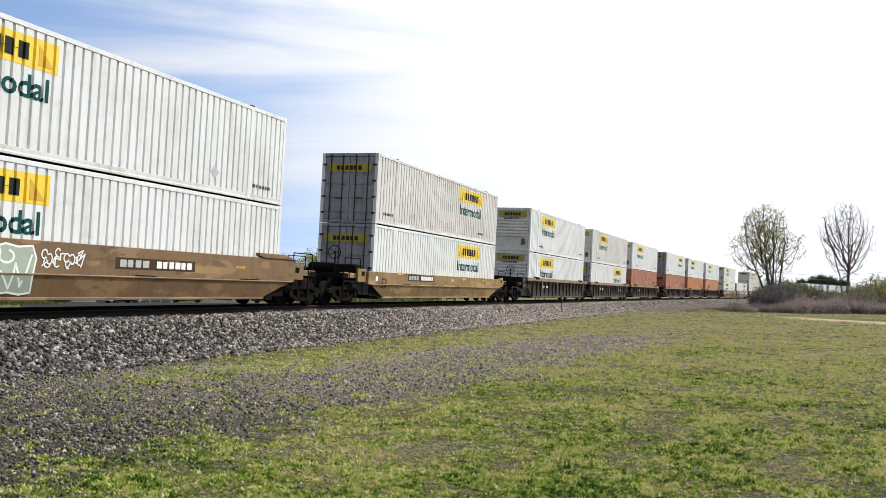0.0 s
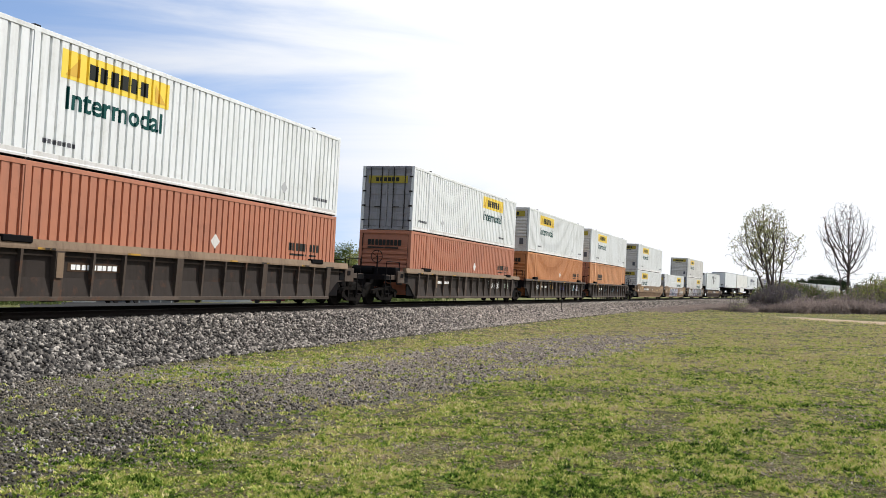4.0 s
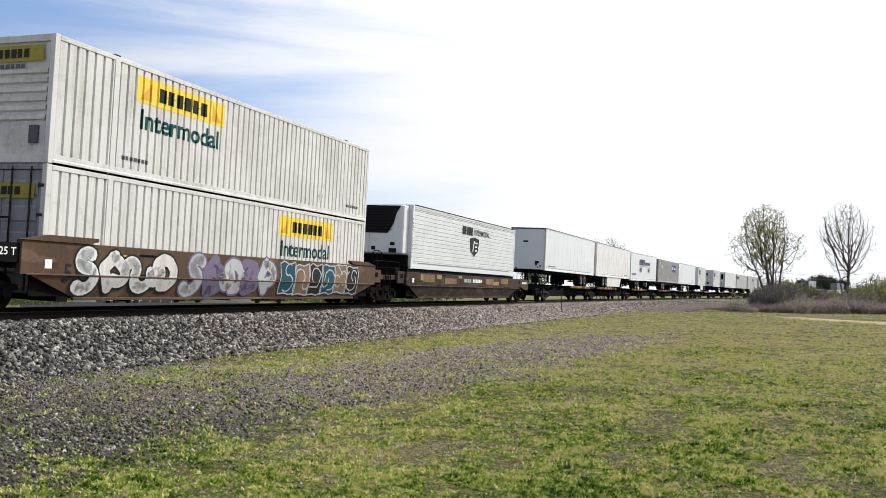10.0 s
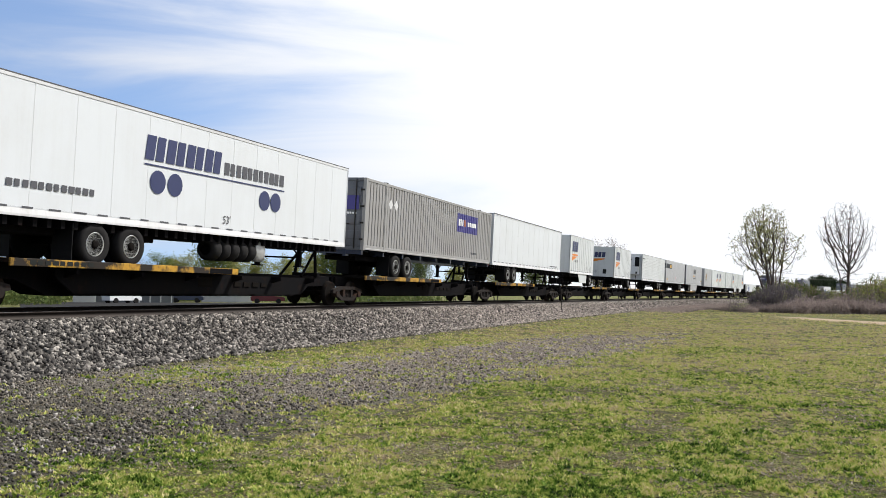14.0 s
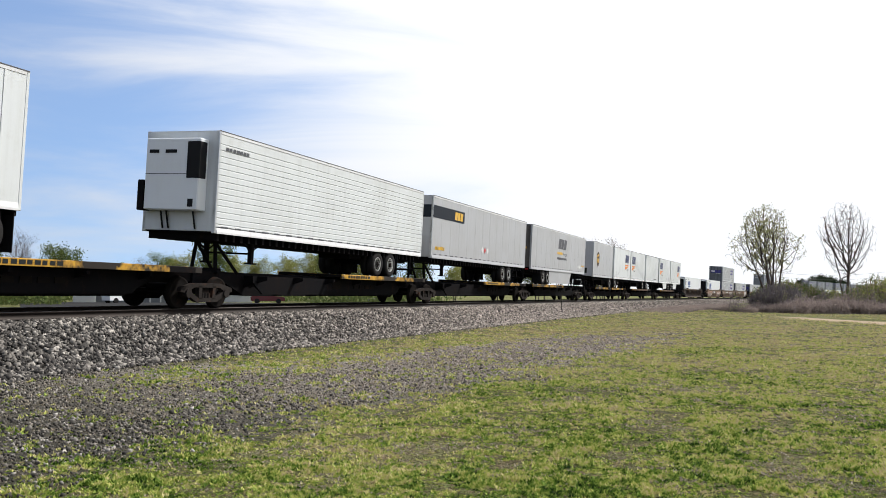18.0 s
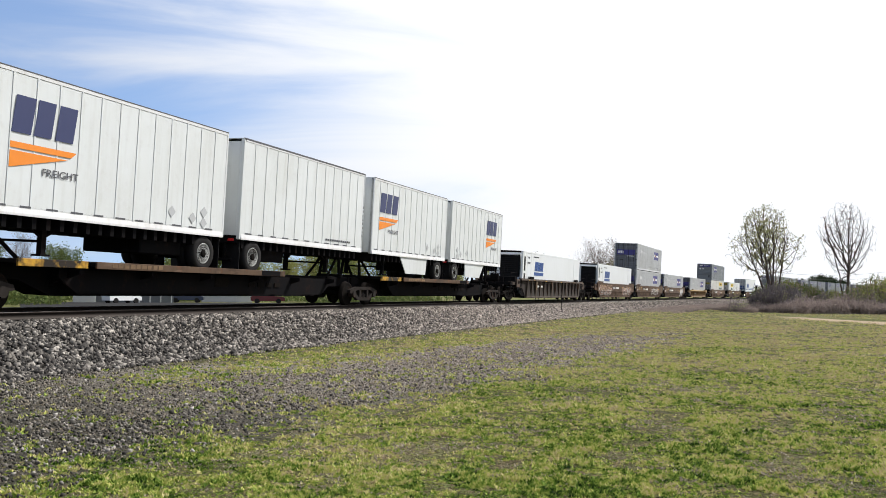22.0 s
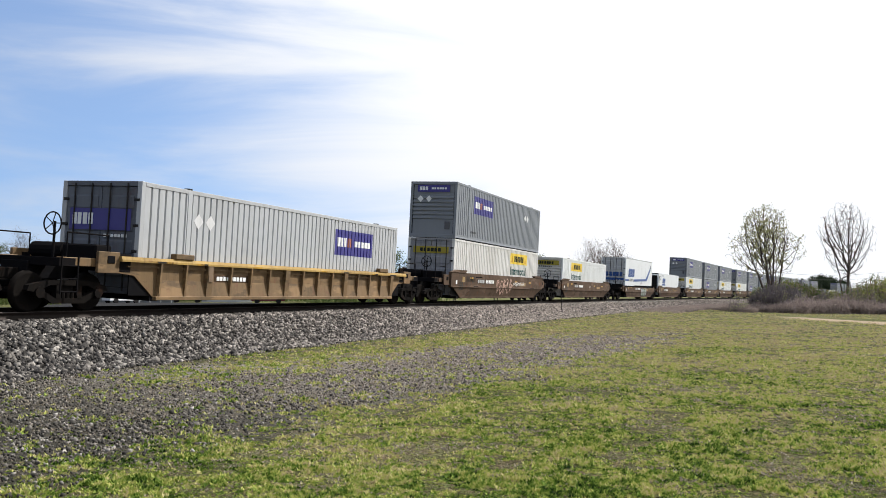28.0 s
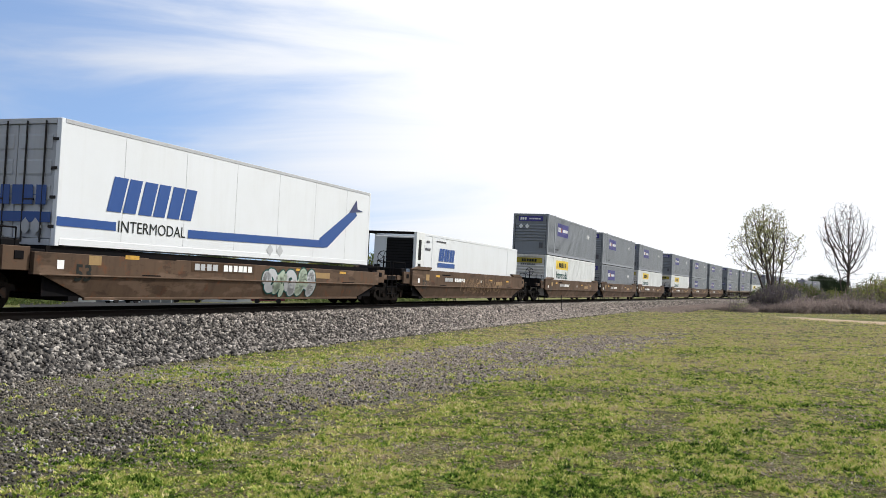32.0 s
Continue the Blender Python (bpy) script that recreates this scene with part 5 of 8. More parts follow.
def trailer(skin, brand, length=L53, nose="near", skirt=False, ribs=False, dirty=False, z0=2.2, top=5.2):
    """A road trailer on a spine wagon, middle at the origin, heights over the rails. nose: 'near' or 'far' end."""
    kinds = {"": "plain white box semi-trailer with dark top rail", "dots": "white semi-trailer with dark name bars and round spots", "tri": "white pup trailer with navy bars and orange wedge",
             "band": "grey semi-trailer with dark band and gold lettering", "letters": "grey semi-trailer with dark slanted lettering bars",
             "shield": "grey pup trailer with brown and gold shield", "cold": "white ribbed refrigerated semi-trailer"}
    t = thing("semi_trailer", kinds[brand] if not dirty else "yellowed white semi-trailer with stained doors", "semi-trailer", "trailers on the train")
    mat = M[skin]
    hl = length / 2
    d = 1 if nose == "near" else -1           # +1: nose at -y
    Y = lambda u: -hl + u if d > 0 else hl - u    # u metres behind the nose
    def span(u0, u1):
        return sorted((Y(u0), Y(u1)))
    for side in (1, -1):
        bm = bmesh.new()
        if brand == "cold":
            rows = [(WIDE - 0.01, z0 + 0.2)]
            for k in range(14):
                z = z0 + 0.25 + k * 0.18
                rows += [(WIDE - 0.01, z), (WIDE - 0.024, z + 0.012), (WIDE - 0.024, z + 0.028), (WIDE - 0.01, z + 0.04)]
            rows.append((WIDE - 0.01, top - 0.1))
            vs = [(bm.verts.new((side * x, -hl + 0.05, z)), bm.verts.new((side * x, hl - 0.05, z))) for x, z in rows]
            for a, c in zip(vs, vs[1:]):
                q = (a[0], a[1], c[1], c[0])
                bm.faces.new(q if side > 0 else q[::-1])
        else:
            box(bm, *sorted((side * (WIDE - 0.05), side * (WIDE - 0.008))), -hl + 0.04, hl - 0.04, z0 + 0.14, top - 0.09)
        part("side_wall", bm, mat, t)
        n = int(length / (0.62 if ribs else 1.22))
        if brand != "cold" and side > 0:
            for k in range(1, n):
                yk = -hl + length * k / n
                bm = bmesh.new()
                box(bm, WIDE - 0.009, WIDE + (0.005 if ribs else -0.005), yk - 0.02, yk + (0.02 if ribs else -0.008), z0 + 0.16, top - 0.1)
                part("side_post" if ribs else "seam", bm, mat if ribs else M["grey"] if skin == "trailer_grey" else M["seam"], t)
    bm = bmesh.new()
    box(bm, -WIDE + 0.02, WIDE - 0.02, *span(0.0, 0.06), z0 + 0.05, top - 0.03, 0.01)
    part("front_wall", bm, mat if brand != "band" else M["trailer_grey"], t)
    for x0, x1 in ((WIDE - 0.12, WIDE), (-WIDE, -WIDE + 0.12)):
        for u0, u1 in ((0.0, 0.09), (length - 0.09, length)):
            bm = bmesh.new()
            box(bm, x0, x1, *span(u0, u1), z0, top, 0.012)
            part("corner_post", bm, M["alu"] if u0 == 0 else mat, t)
    if brand == "":
        y0f = Y(0.0)
        sf = -1 if y0f < 0 else 1
        bm = bmesh.new()
        box(bm, -WIDE + 0.01, WIDE - 0.01, *sorted((y0f + sf * 0.012, y0f - sf * 0.05)), top - 0.11, top - 0.002)
        part("front_cap", bm, M["sign_grey"], t, "dark front cap rail")
        bm = bmesh.new()
        tube(bm, (0.78, y0f + sf * 0.03, z0 + 0.55), (0.78, y0f, z0 + 0.55), 0.09, 12)
        part("air_socket", bm, M["seal"], t, "black line socket")
        for xs, zs in ((0.62, 0.36), (0.95, 0.3), (0.78, 0.2), (-0.8, 0.12)):
            bm = bmesh.new()
            box(bm, xs - 0.06, xs + 0.06, *sorted((y0f + sf * 0.02, y0f)), z0 + zs - 0.05, z0 + zs + 0.05, 0.008)
            part("fitting", bm, M["sign_grey"], t)
        for k in range(8):
            bm = bmesh.new()
            box(bm, WIDE + 0.0005, WIDE + 0.004, *sorted((y0f - sf * 0.04, y0f - sf * 0.08)), z0 + 0.6 + k * 0.16, z0 + 0.7 + k * 0.16)
            part("marking", bm, M["sign_grey"], t)
    bm = bmesh.new()
    for x0, x1 in ((WIDE - 0.05, WIDE + 0.003), (-WIDE - 0.003, -WIDE + 0.05)):
        box(bm, x0, x1, -hl + 0.09, hl - 0.09, top - 0.1, top, 0.006)
    part("top_rail", bm, M["rail_white"], t, "top rail")
    for x0, x1 in ((WIDE - 0.04, WIDE + 0.008),):
        bm = bmesh.new()
        box(bm, x0, x1, -hl + 0.02, hl - 0.02, top - 0.022 if brand != "" else top - 0.05, top + 0.006, 0.004)
        part("roof_edge", bm, M["sign_grey"], t, "dark roof edge strip")
    bm = bmesh.new()
    for x0, x1 in ((WIDE - 0.05, WIDE + 0.004), (-WIDE - 0.004, -WIDE + 0.05)):
        sd = 1 if x0 > 0 else -1
        prism(bm, [(sd * (WIDE - 0.06), z0), (sd * (WIDE + 0.02), z0), (sd * (WIDE + 0.02), z0 + 0.05), (sd * (WIDE - 0.004), z0 + 0.17), (sd * (WIDE - 0.06), z0 + 0.17)], "y", -hl + 0.09, hl - 0.09)
    part("bottom_rail", bm, mat if skin == "trailer_grey" else M["rail_white"], t, "" if skin == "trailer_grey" else "bright lower rail")
    part("bracket_strip", bars(WIDE + 0.004, -hl + 0.3, hl - 0.2, z0 + 0.175, 0.04, int(length / 0.75), 0.72), M["sign_grey"], t, "row of small dark brackets")
    bm = bmesh.new()
    box(bm, -WIDE + 0.02, WIDE - 0.02, -hl + 0.02, hl - 0.02, top - 0.025, top - 0.004)
    part("roof", bm, mat, t)
    bm = bmesh.new()
    comb = [(hl - 0.04, z0 + 0.12), (-hl + 0.04, z0 + 0.12), (-hl + 0.04, z0 + 0.01)]
    for k in range(int((length - 0.3) / 0.4)):
        yk = -hl + 0.3 + k * 0.4
        comb += [(yk - 0.06, z0 + 0.01), (yk - 0.06, z0 - (0.26 if length < 10 else 0.2)), (yk + 0.06, z0 - (0.26 if length < 10 else 0.2)), (yk + 0.06, z0 + 0.01)]
    prism(bm, comb + [(hl - 0.04, z0 + 0.01)], "x", -WIDE + 0.07, WIDE - 0.07)
    part("floor", bm, M["black"], t, "black floor on close-set cross members")
    # rear doors
    yb = Y(length)
    sg = -1 if yb < 0 else 1
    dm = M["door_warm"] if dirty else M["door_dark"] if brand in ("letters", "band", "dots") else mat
    for side in (-1, 1):
        x0, x1 = sorted((side * 0.01, side * (WIDE - 0.12)))
        bm = bmesh.new()
        box(bm, x0, x1, *sorted((yb - sg * 0.005, yb - sg * 0.05)), z0 + 0.12, top - 0.1, 0.008)
        door = part("door", bm, dm, t)
        for xr in (side * 0.22, side * 0.5):
            bm = bmesh.new()
            tube(bm, (xr, yb + sg * 0.02, z0 + 0.1), (xr, yb + sg * 0.02, top - 0.06), 0.02, 6)
            part("lock_rod", bm, M["steel"], door)
        if dirty:
            part("marking", turned(bars(0.0, x0 + 0.15, x1 - 0.2, z0 + 0.9 if side < 0 else z0 + 2.45, 0.1, 6), yb + sg * 0.008), M["sign_grey"], door)
    bm = bmesh.new()
    box(bm, -WIDE + 0.1, WIDE - 0.1, *sorted((yb - sg * 0.02, yb - sg * 0.14)), z0 - 0.12, z0 + 0.06, 0.01)
    tube(bm, (-1.0, yb - sg * 0.1, z0 - 0.62), (1.0, yb - sg * 0.1, z0 - 0.62), 0.05, 6)
    for xs in (-0.75, 0.75):
        box(bm, xs - 0.05, xs + 0.05, *sorted((yb - sg * 0.06, yb - sg * 0.14)), z0 - 0.62, z0 - 0.05)
    part("bumper", bm, M["black"], t, "black under-run bar")
    for xs in (-1.0, 1.0):
        bm = bmesh.new()
        box(bm, xs - 0.1, xs + 0.1, *sorted((yb - sg * 0.01, yb + sg * 0.01)), z0 - 0.05, z0 + 0.03)
        part("tail_lamp", bm, M["tail_red"], t)
    add_running_gear(t, length, Y, span, z0)
    if skirt:
        u0, u1 = (4.6, length - 4.9) if length > 10 else (3.0, 6.1)
        bm = bmesh.new()
        ya, yc = span(u0, u1)
        dz = 0.88 if length > 10 else 0.72
        prism(bm, [(ya + (0.7 if d > 0 else 0.1), z0 - dz), (yc - (0.7 if d < 0 else 0.1), z0 - dz), (yc, z0), (ya, z0)], "x", WIDE - 0.06, WIDE - 0.03)
        part("side_skirt", bm, mat, t, "pale aerodynamic side skirt")
    if brand == "dots":
        for k in range(5):
            bm = bmesh.new()
            ya = Y(RACK + 0.46 * k)
            lathe_y(bm, [(0.18, -0.21), (0.30, -0.2), (0.34, -0.1), (0.34, 0.1), (0.30, 0.2), (0.18, 0.21)], (WIDE - 0.42, ya, z0 - 0.42), 18)
            part("spare_tyre", bm, M["rubber"], t, "spare black tyre slung below the floor")
        bm = bmesh.new()
        lathe(bm, [(0.02, 0.05), (0.2, 0.04), (0.33, 0.0), (0.33, -0.2)], (WIDE - 0.2, Y(RACK - 0.5), z0 - 0.40), 18)
        part("wheel_disc", bm, M["lip"], t, "white disc wheel slung below the floor")
    trailer_livery(t, brand, Y, span, z0, top, d, hl)
    if brand == "cold":
        reefer_unit(t, -hl, "trailer")
    return t


def add_running_gear(t, length, Y, span, z0, dark="black"):
    """Sliding bogie, wheels, landing legs."""
    axles = (length - 3.3, length - 4.55) if length > 10 else (length - 0.85,)
    bm = bmesh.new()
    for xs in (-0.5, 0.5):
        box(bm, xs - 0.06, xs + 0.06, *span(axles[-1] - 1.0, length - 0.3), z0 - 0.28, z0 + 0.02)
    for u in axles:
        box(bm, -0.9, 0.9, *span(u - 0.09, u + 0.09), z0 - 0.55, z0 - 0.38)
        for xs in (-0.5, 0.5):
            box(bm, xs - 0.08, xs + 0.08, *span(u - 0.35, u + 0.3), z0 - 0.42, z0 - 0.22)
    if length < 10:
        box(bm, -0.95, 0.95, *span(axles[0] - 2.3, axles[0] - 0.62), z0 - 0.62, z0 + 0.02, 0.03)
    else:
        box(bm, -0.7, 0.7, *span(axles[-1] - 1.5, length - 0.5), z0 - 0.36, z0 - 0.18, 0.02)
    part("bogie", bm, M[dark], t, "black sliding bogie")
    u = axles[0] + 0.72
    for xs in (-0.95, 0.95):
        bm = bmesh.new()
        box(bm, xs - 0.3, xs + 0.3, *span(u - 0.01, u + 0.01), z0 - 0.9, z0 - 0.05)
        part("mudflap", bm, M["seal"], t, "black rubber mudflap")
    for u in axles:
        for xs in (WIDE - 0.06, -WIDE + 0.06):
            road_wheel(t, xs, Y(u), z0 - 0.505)
            bm = bmesh.new()
            sgx = 1 if xs > 0 else -1
            lathe(bm, [(0.25, 0.0), (0.48, 0.0), (0.5, -sgx * 0.05), (0.5, -sgx * 0.22), (0.25, -sgx * 0.26)], (xs - sgx * 0.32, Y(u), z0 - 0.505), 16)
            part("tyre", bm, M["rubber"], t, "inner tyre")
    u = 2.6 if length > 10 else 2.1
    bm = bmesh.new()
    for xs in (-0.85, 0.85):
        box(bm, xs - 0.07, xs + 0.07, *span(u - 0.07, u + 0.07), z0 - 0.8, z0 + 0.02)
        box(bm, xs - 0.14, xs + 0.14, *span(u - 0.15, u + 0.15), z0 - 0.84, z0 - 0.79)
        tube(bm, (xs, Y(u), z0 - 0.45), (xs, Y(u + 0.8), z0), 0.03, 6)
        tube(bm, (xs, Y(u), z0 - 0.45), (xs, Y(u - 0.7), z0), 0.03, 6)
    tube(bm, (-0.85, Y(u), z0 - 0.5), (0.85, Y(u), z0 - 0.5), 0.03, 6)
    part("landing_gear", bm, M[dark], t, "black landing legs with braces")
    bm = bmesh.new()
    box(bm, -0.6, 0.6, *span(0.25, 1.6), z0 - 0.06, z0 + 0.02)
    part("coupler_plate", bm, M[dark], t)


def trailer_livery(t, brand, Y, span, z0, top, d, hl):
    x = WIDE + 0.006
    if brand == "":
        part("marking", bars(x, *span(1.0, 3.0), z0 + 0.3, 0.07, 12), M["sign_grey"], t, "small grey marking")
        if d > 0:
            part("marking", turned(flat(0.0, -0.35, 0.0, z0 + 1.95, z0 + 2.08), -hl - 0.006), M["sign_black"], t, "small black marking")
            part("socket_box", turned(flat(0.0, 0.55, 0.75, z0 + 0.35, z0 + 0.65), -hl - 0.006), M["sign_black"], t)
    elif brand == "dots":
        a = -hl + 4.8
        name_bars(t, M["sign_navy"], "navy name bar", x, a, a + 3.3, z0 + 1.76, 0.64, 8, 0.2, 0.12)
        part("lettering", bars(x, a + 3.45, a + 6.8, z0 + 1.78, 0.36, 11, 0.3), M["sign_grey"], t, "grey name bars")
        part("lettering", flat(x, a, a + 6.8, z0 + 1.62, z0 + 1.66), M["sign_navy"], t, "navy line")
        for yk in (0.55, 1.25, 5.65, 6.3):
            bm = bmesh.new()
            yy = a + yk
            prism(bm, [(yy + 0.31 * math.cos(k * math.pi / 8), z0 + 1.22 + 0.31 * math.sin(k * math.pi / 8)) for k in range(16)], "x", x - 0.002, x + 0.002)
            part("spot", bm, M["sign_navy"], t, "navy round spot")
        part("lettering", bars(x, -hl + 0.6, -hl + 3.2, z0 + 0.62, 0.16, 12), M["sign_grey"], t, "small grey bars")
        part("lettering", letters("53'", 0.24, x, -hl + 8.3, z0 + 0.35), M["sign_grey"], t, "small grey figures")
    elif brand == "tri":
        x = WIDE + 0.009
        a = -hl + 0.75 if d > 0 else hl - 2.75
        name_bars(t, M["sign_navy"], "navy name bar", x, a - 0.1, a + 1.7, z0 + 1.75, 0.80, 3, 0.16, 0.12)
        part("wedge", poly(x, [(a - 0.1, z0 + 1.55), (a + 1.75, z0 + 1.55), (a + 1.6, z0 + 1.42), (a - 0.1, z0 + 1.42)]), M["sign_orange"], t, "orange bar")
        part("wedge", poly(x, [(a - 0.1, z0 + 1.36), (a + 1.5, z0 + 1.36), (a - 0.1, z0 + 1.0)]), M["sign_orange"], t, "orange wedge")
        part("lettering", letters("FREIGHT", 0.17, x, a + 0.8, z0 + 0.92, bold=0.01, width=1.05), M["sign_grey"], t, "grey word")
        for u, zz in ((6.0, 0.55), (6.9, 0.45), (7.4, 0.35), (7.4, 0.65)):
            part("placard", diamond(x - 0.004, Y(u), z0 + zz, 0.16), M["grey"], t, "grey diamond placard")
        if d > 0:
            name_bars(t, M["sign_navy"], "navy name bar", 0.0, -0.75, 0.35, z0 + 1.95, 0.5, 3, 0.16, 0.12, -hl - 0.006)
            part("wedge", turned(poly(0.0, [(-0.8, z0 + 1.8), (0.3, z0 + 1.85), (0.25, z0 + 1.75), (-0.8, z0 + 1.5)]), -hl - 0.006), M["sign_orange"], t, "orange wedge")
            part("socket_box", turned(flat(0.0, 0.15, 0.5, z0 + 0.35, z0 + 0.8), -hl - 0.006), M["sign_black"], t)
            for xd, zd in ((-0.9, 0.55), (-0.55, 0.55)):
                part("placard", turned(diamond(0.0, xd, z0 + zd, 0.16), -hl - 0.006), M["grey"], t, "grey diamond placard")
    elif brand == "band":
        part("band", flat(x - 0.006, *span(0.02, 4.4), top - 1.05, top - 0.45), M["sign_band"], t, "dark blue-black band")
        part("band", turned(flat(0.0, -1.2, 1.2, top - 1.05, top - 0.45), -hl - 0.004), M["sign_band"], t, "dark blue-black band")
        name_bars(t, M["sign_gold"], "gold name bar", x, *span(2.95, 4.15), top - 0.95, 0.40, 3, 0.16, 0.15)
        part("lettering", turned(bars(0.0, -0.9, -0.2, top - 0.95, 0.36, 3, 0.18), -hl - 0.008), M["sign_gold"], t, "gold name bars")
        part("marking", bars(x, *span(0.5, 1.75), z0 + 0.42, 0.16, 8), M["sign_gold"], t, "gold marking")
        for u in (7.5, 7.95, 8.45):
            part("placard", diamond(x - 0.004, Y(u), z0 + 0.75, 0.18), M["tail_red"] if u == 7.95 else M["rail_white"], t, "diamond placard")
        bm = bmesh.new()
        box(bm, 0.35, 0.8, -hl - 0.03, -hl, z0 + 0.3, z0 + 0.8, 0.01)
        part("socket_box", bm, M["sign_black"], t)
    elif brand == "letters":
        a = -hl + 7.1
        name_bars(t, M["sign_grey"], "dark grey name bar", x, a, a + 2.4, z0 + 1.72, 0.74, 3, 0.14, 0.3)
        part("lettering", flat(x, a - 0.3, a + 1.3, z0 + 1.3, z0 + 1.48), M["sign_gold"], t, "gold bar")
        part("lettering", letters("Freight", 0.24, x, a + 1.55, z0 + 1.25, width=1.2), M["sign_grey"], t, "grey word")
        part("lettering", bars(x, a - 0.2, a + 2.7, z0 + 0.92, 0.16, 10), M["sign_grey"], t, "small grey bars")
        part("marking", bars(x, hl - 1.4, hl - 0.3, z0 + 0.6, 0.12, 6), M["sign_gold"], t, "gold marking")
        for u in (13.7, 14.3, 14.8):
            part("placard", diamond(x - 0.004, -hl + u, z0 + 0.55, 0.16), M["sign_white"], t, "white diamond placard")
        part("lettering", turned(bars(0.0, 0.15, 0.85, top - 0.62, 0.28, 3, 0.15), -hl - 0.012), M["sign_grey"], t, "dark grey name bars")
        part("lettering", turned(bars(0.0, 0.1, 1.0, z0 + 1.35, 0.14, 7), -hl - 0.012), M["sign_gold"], t, "gold marking")
    elif brand == "shield":
        a = -hl + 1.9
        pts = [(a - 0.5, z0 + 2.05), (a - 0.25, z0 + 2.2), (a, z0 + 2.26), (a + 0.25, z0 + 2.2), (a + 0.5, z0 + 2.05), (a + 0.5, z0 + 1.45), (a + 0.25, z0 + 1.05), (a, z0 + 0.85), (a - 0.25, z0 + 1.05), (a - 0.5, z0 + 1.45)]
        part("emblem", poly(x, pts), M["sign_brown"], t, "dark brown shield")
        part("emblem", poly(x + 0.004, [(a - 0.42, z0 + 1.95), (a + 0.42, z0 + 2.1), (a + 0.42, z0 + 1.98), (a - 0.42, z0 + 1.72)]), M["sign_gold"], t, "gold arc")
        part("emblem", bars(x + 0.004, a - 0.33, a + 0.36, z0 + 1.3, 0.36, 3, 0.3), M["sign_gold"], t, "gold bars")
        part("marking", turned(bars(0.0, -0.25, 0.2, top - 0.35, 0.12, 5), -hl - 0.006), M["sign_grey"], t, "grey marking")
        part("socket_box", turned(flat(0.0, 0.4, 0.75, z0 + 0.3, z0 + 0.75), -hl - 0.006), M["sign_black"], t)
    elif brand == "cold":
        part("marking", bars(x, *span(0.35, 1.6), top - 0.55, 0.1, 7), M["sign_grey"], t, "small grey marking")


def chassis():
    """A container chassis under the grey container."""
    t = thing("container_chassis", "blue-black container chassis with twin axles", "chassis", "trailers on the train")
    hl = L53 / 2
    z0 = 2.17
    Y = lambda u: hl - u
    span = lambda u0, u1: sorted((Y(u0), Y(u1)))
    bm = bmesh.new()
    for xs in (-0.45, 0.45):
        box(bm, xs - 0.07, xs + 0.07, -hl, hl, z0 - 0.22, z0 + 0.06)
    for k in range(9):
        y = -hl + 0.1 + k * 2.0
        box(bm, -1.2, 1.2, y - 0.06, y + 0.06, z0 - 0.14, z0 + 0.07)
    part("frame", bm, M["car_blue"], t)
    add_running_gear(t, L53, Y, span, z0 - 0.02)
    return t


# ---- wagons ----
def add_truck(w, y, frame_mat="iron"):
    """A two-axle truck under wagon w at y: side frames, wheels, axles, springs."""
    bm = bmesh.new()
    box(bm, -1.05, 1.05, y - 0.2, y + 0.2, 0.42, 0.68, 0.03)
    tube(bm, (0, y, 0.6), (0, y, 0.98), 0.2, 12)
    truck = part("truck", bm, M["iron"], w, "cast steel two-axle truck")
    for side in (1, -1):
        x0, x1 = sorted((side * 0.98, side * 1.12))
        bm = bmesh.new()
        top = [(-1.22, 0.50), (-1.18, 0.62), (-0.62, 0.74), (0.62, 0.74), (1.18, 0.62), (1.22, 0.50), (0.98, 0.46), (0.58, 0.62), (-0.58, 0.62), (-0.98, 0.46)]
        prism(bm, [(y + u, z) for u, z in top], "x", x0, x1)
        low = [(-0.98, 0.46), (-0.48, 0.20), (0.48, 0.20), (0.98, 0.46), (0.82, 0.52), (0.40, 0.32), (-0.40, 0.32), (-0.82, 0.52)]
        prism(bm, [(y + u, z) for u, z in low], "x", x0, x1)
        for u in (-0.32, 0.32):
            box(bm, x0, x1, y + u - 0.07, y + u + 0.07, 0.3, 0.66)
        for u in (-0.14, 0.0, 0.14):
            tube(bm, (side * 1.05, y + u, 0.30), (side * 1.05, y + u, 0.46), 0.055, 8)
        for u in (-0.89, 0.89):
            tube(bm, (side * 0.93, y + u, 0.457), (side * 1.17, y + u, 0.457), 0.13, 12)
        part("side_frame", bm, M[frame_mat], truck, "cast side frame with springs")
    for u in (-0.89, 0.89):
        bm = bmesh.new()
        tube(bm, (-0.9, y + u, 0.457), (0.9, y + u, 0.457), 0.085, 10)
        part("axle", bm, M["iron"], truck)
        for side in (1, -1):
            bm = bmesh.new()
            s = side
            lathe(bm, [(0.12, s * 0.07), (0.30, s * 0.02), (0.40, s * 0.04), (0.445, s * 0.05), (0.457, -s * 0.04), (0.485, -s * 0.075), (0.47, -s * 0.10), (0.40, -s * 0.085), (0.12, -s * 0.05)], (s * 0.785, y + u, 0.457), 24)
            part("wheel", bm, M["iron"], truck, "steel wheel with worn tread")


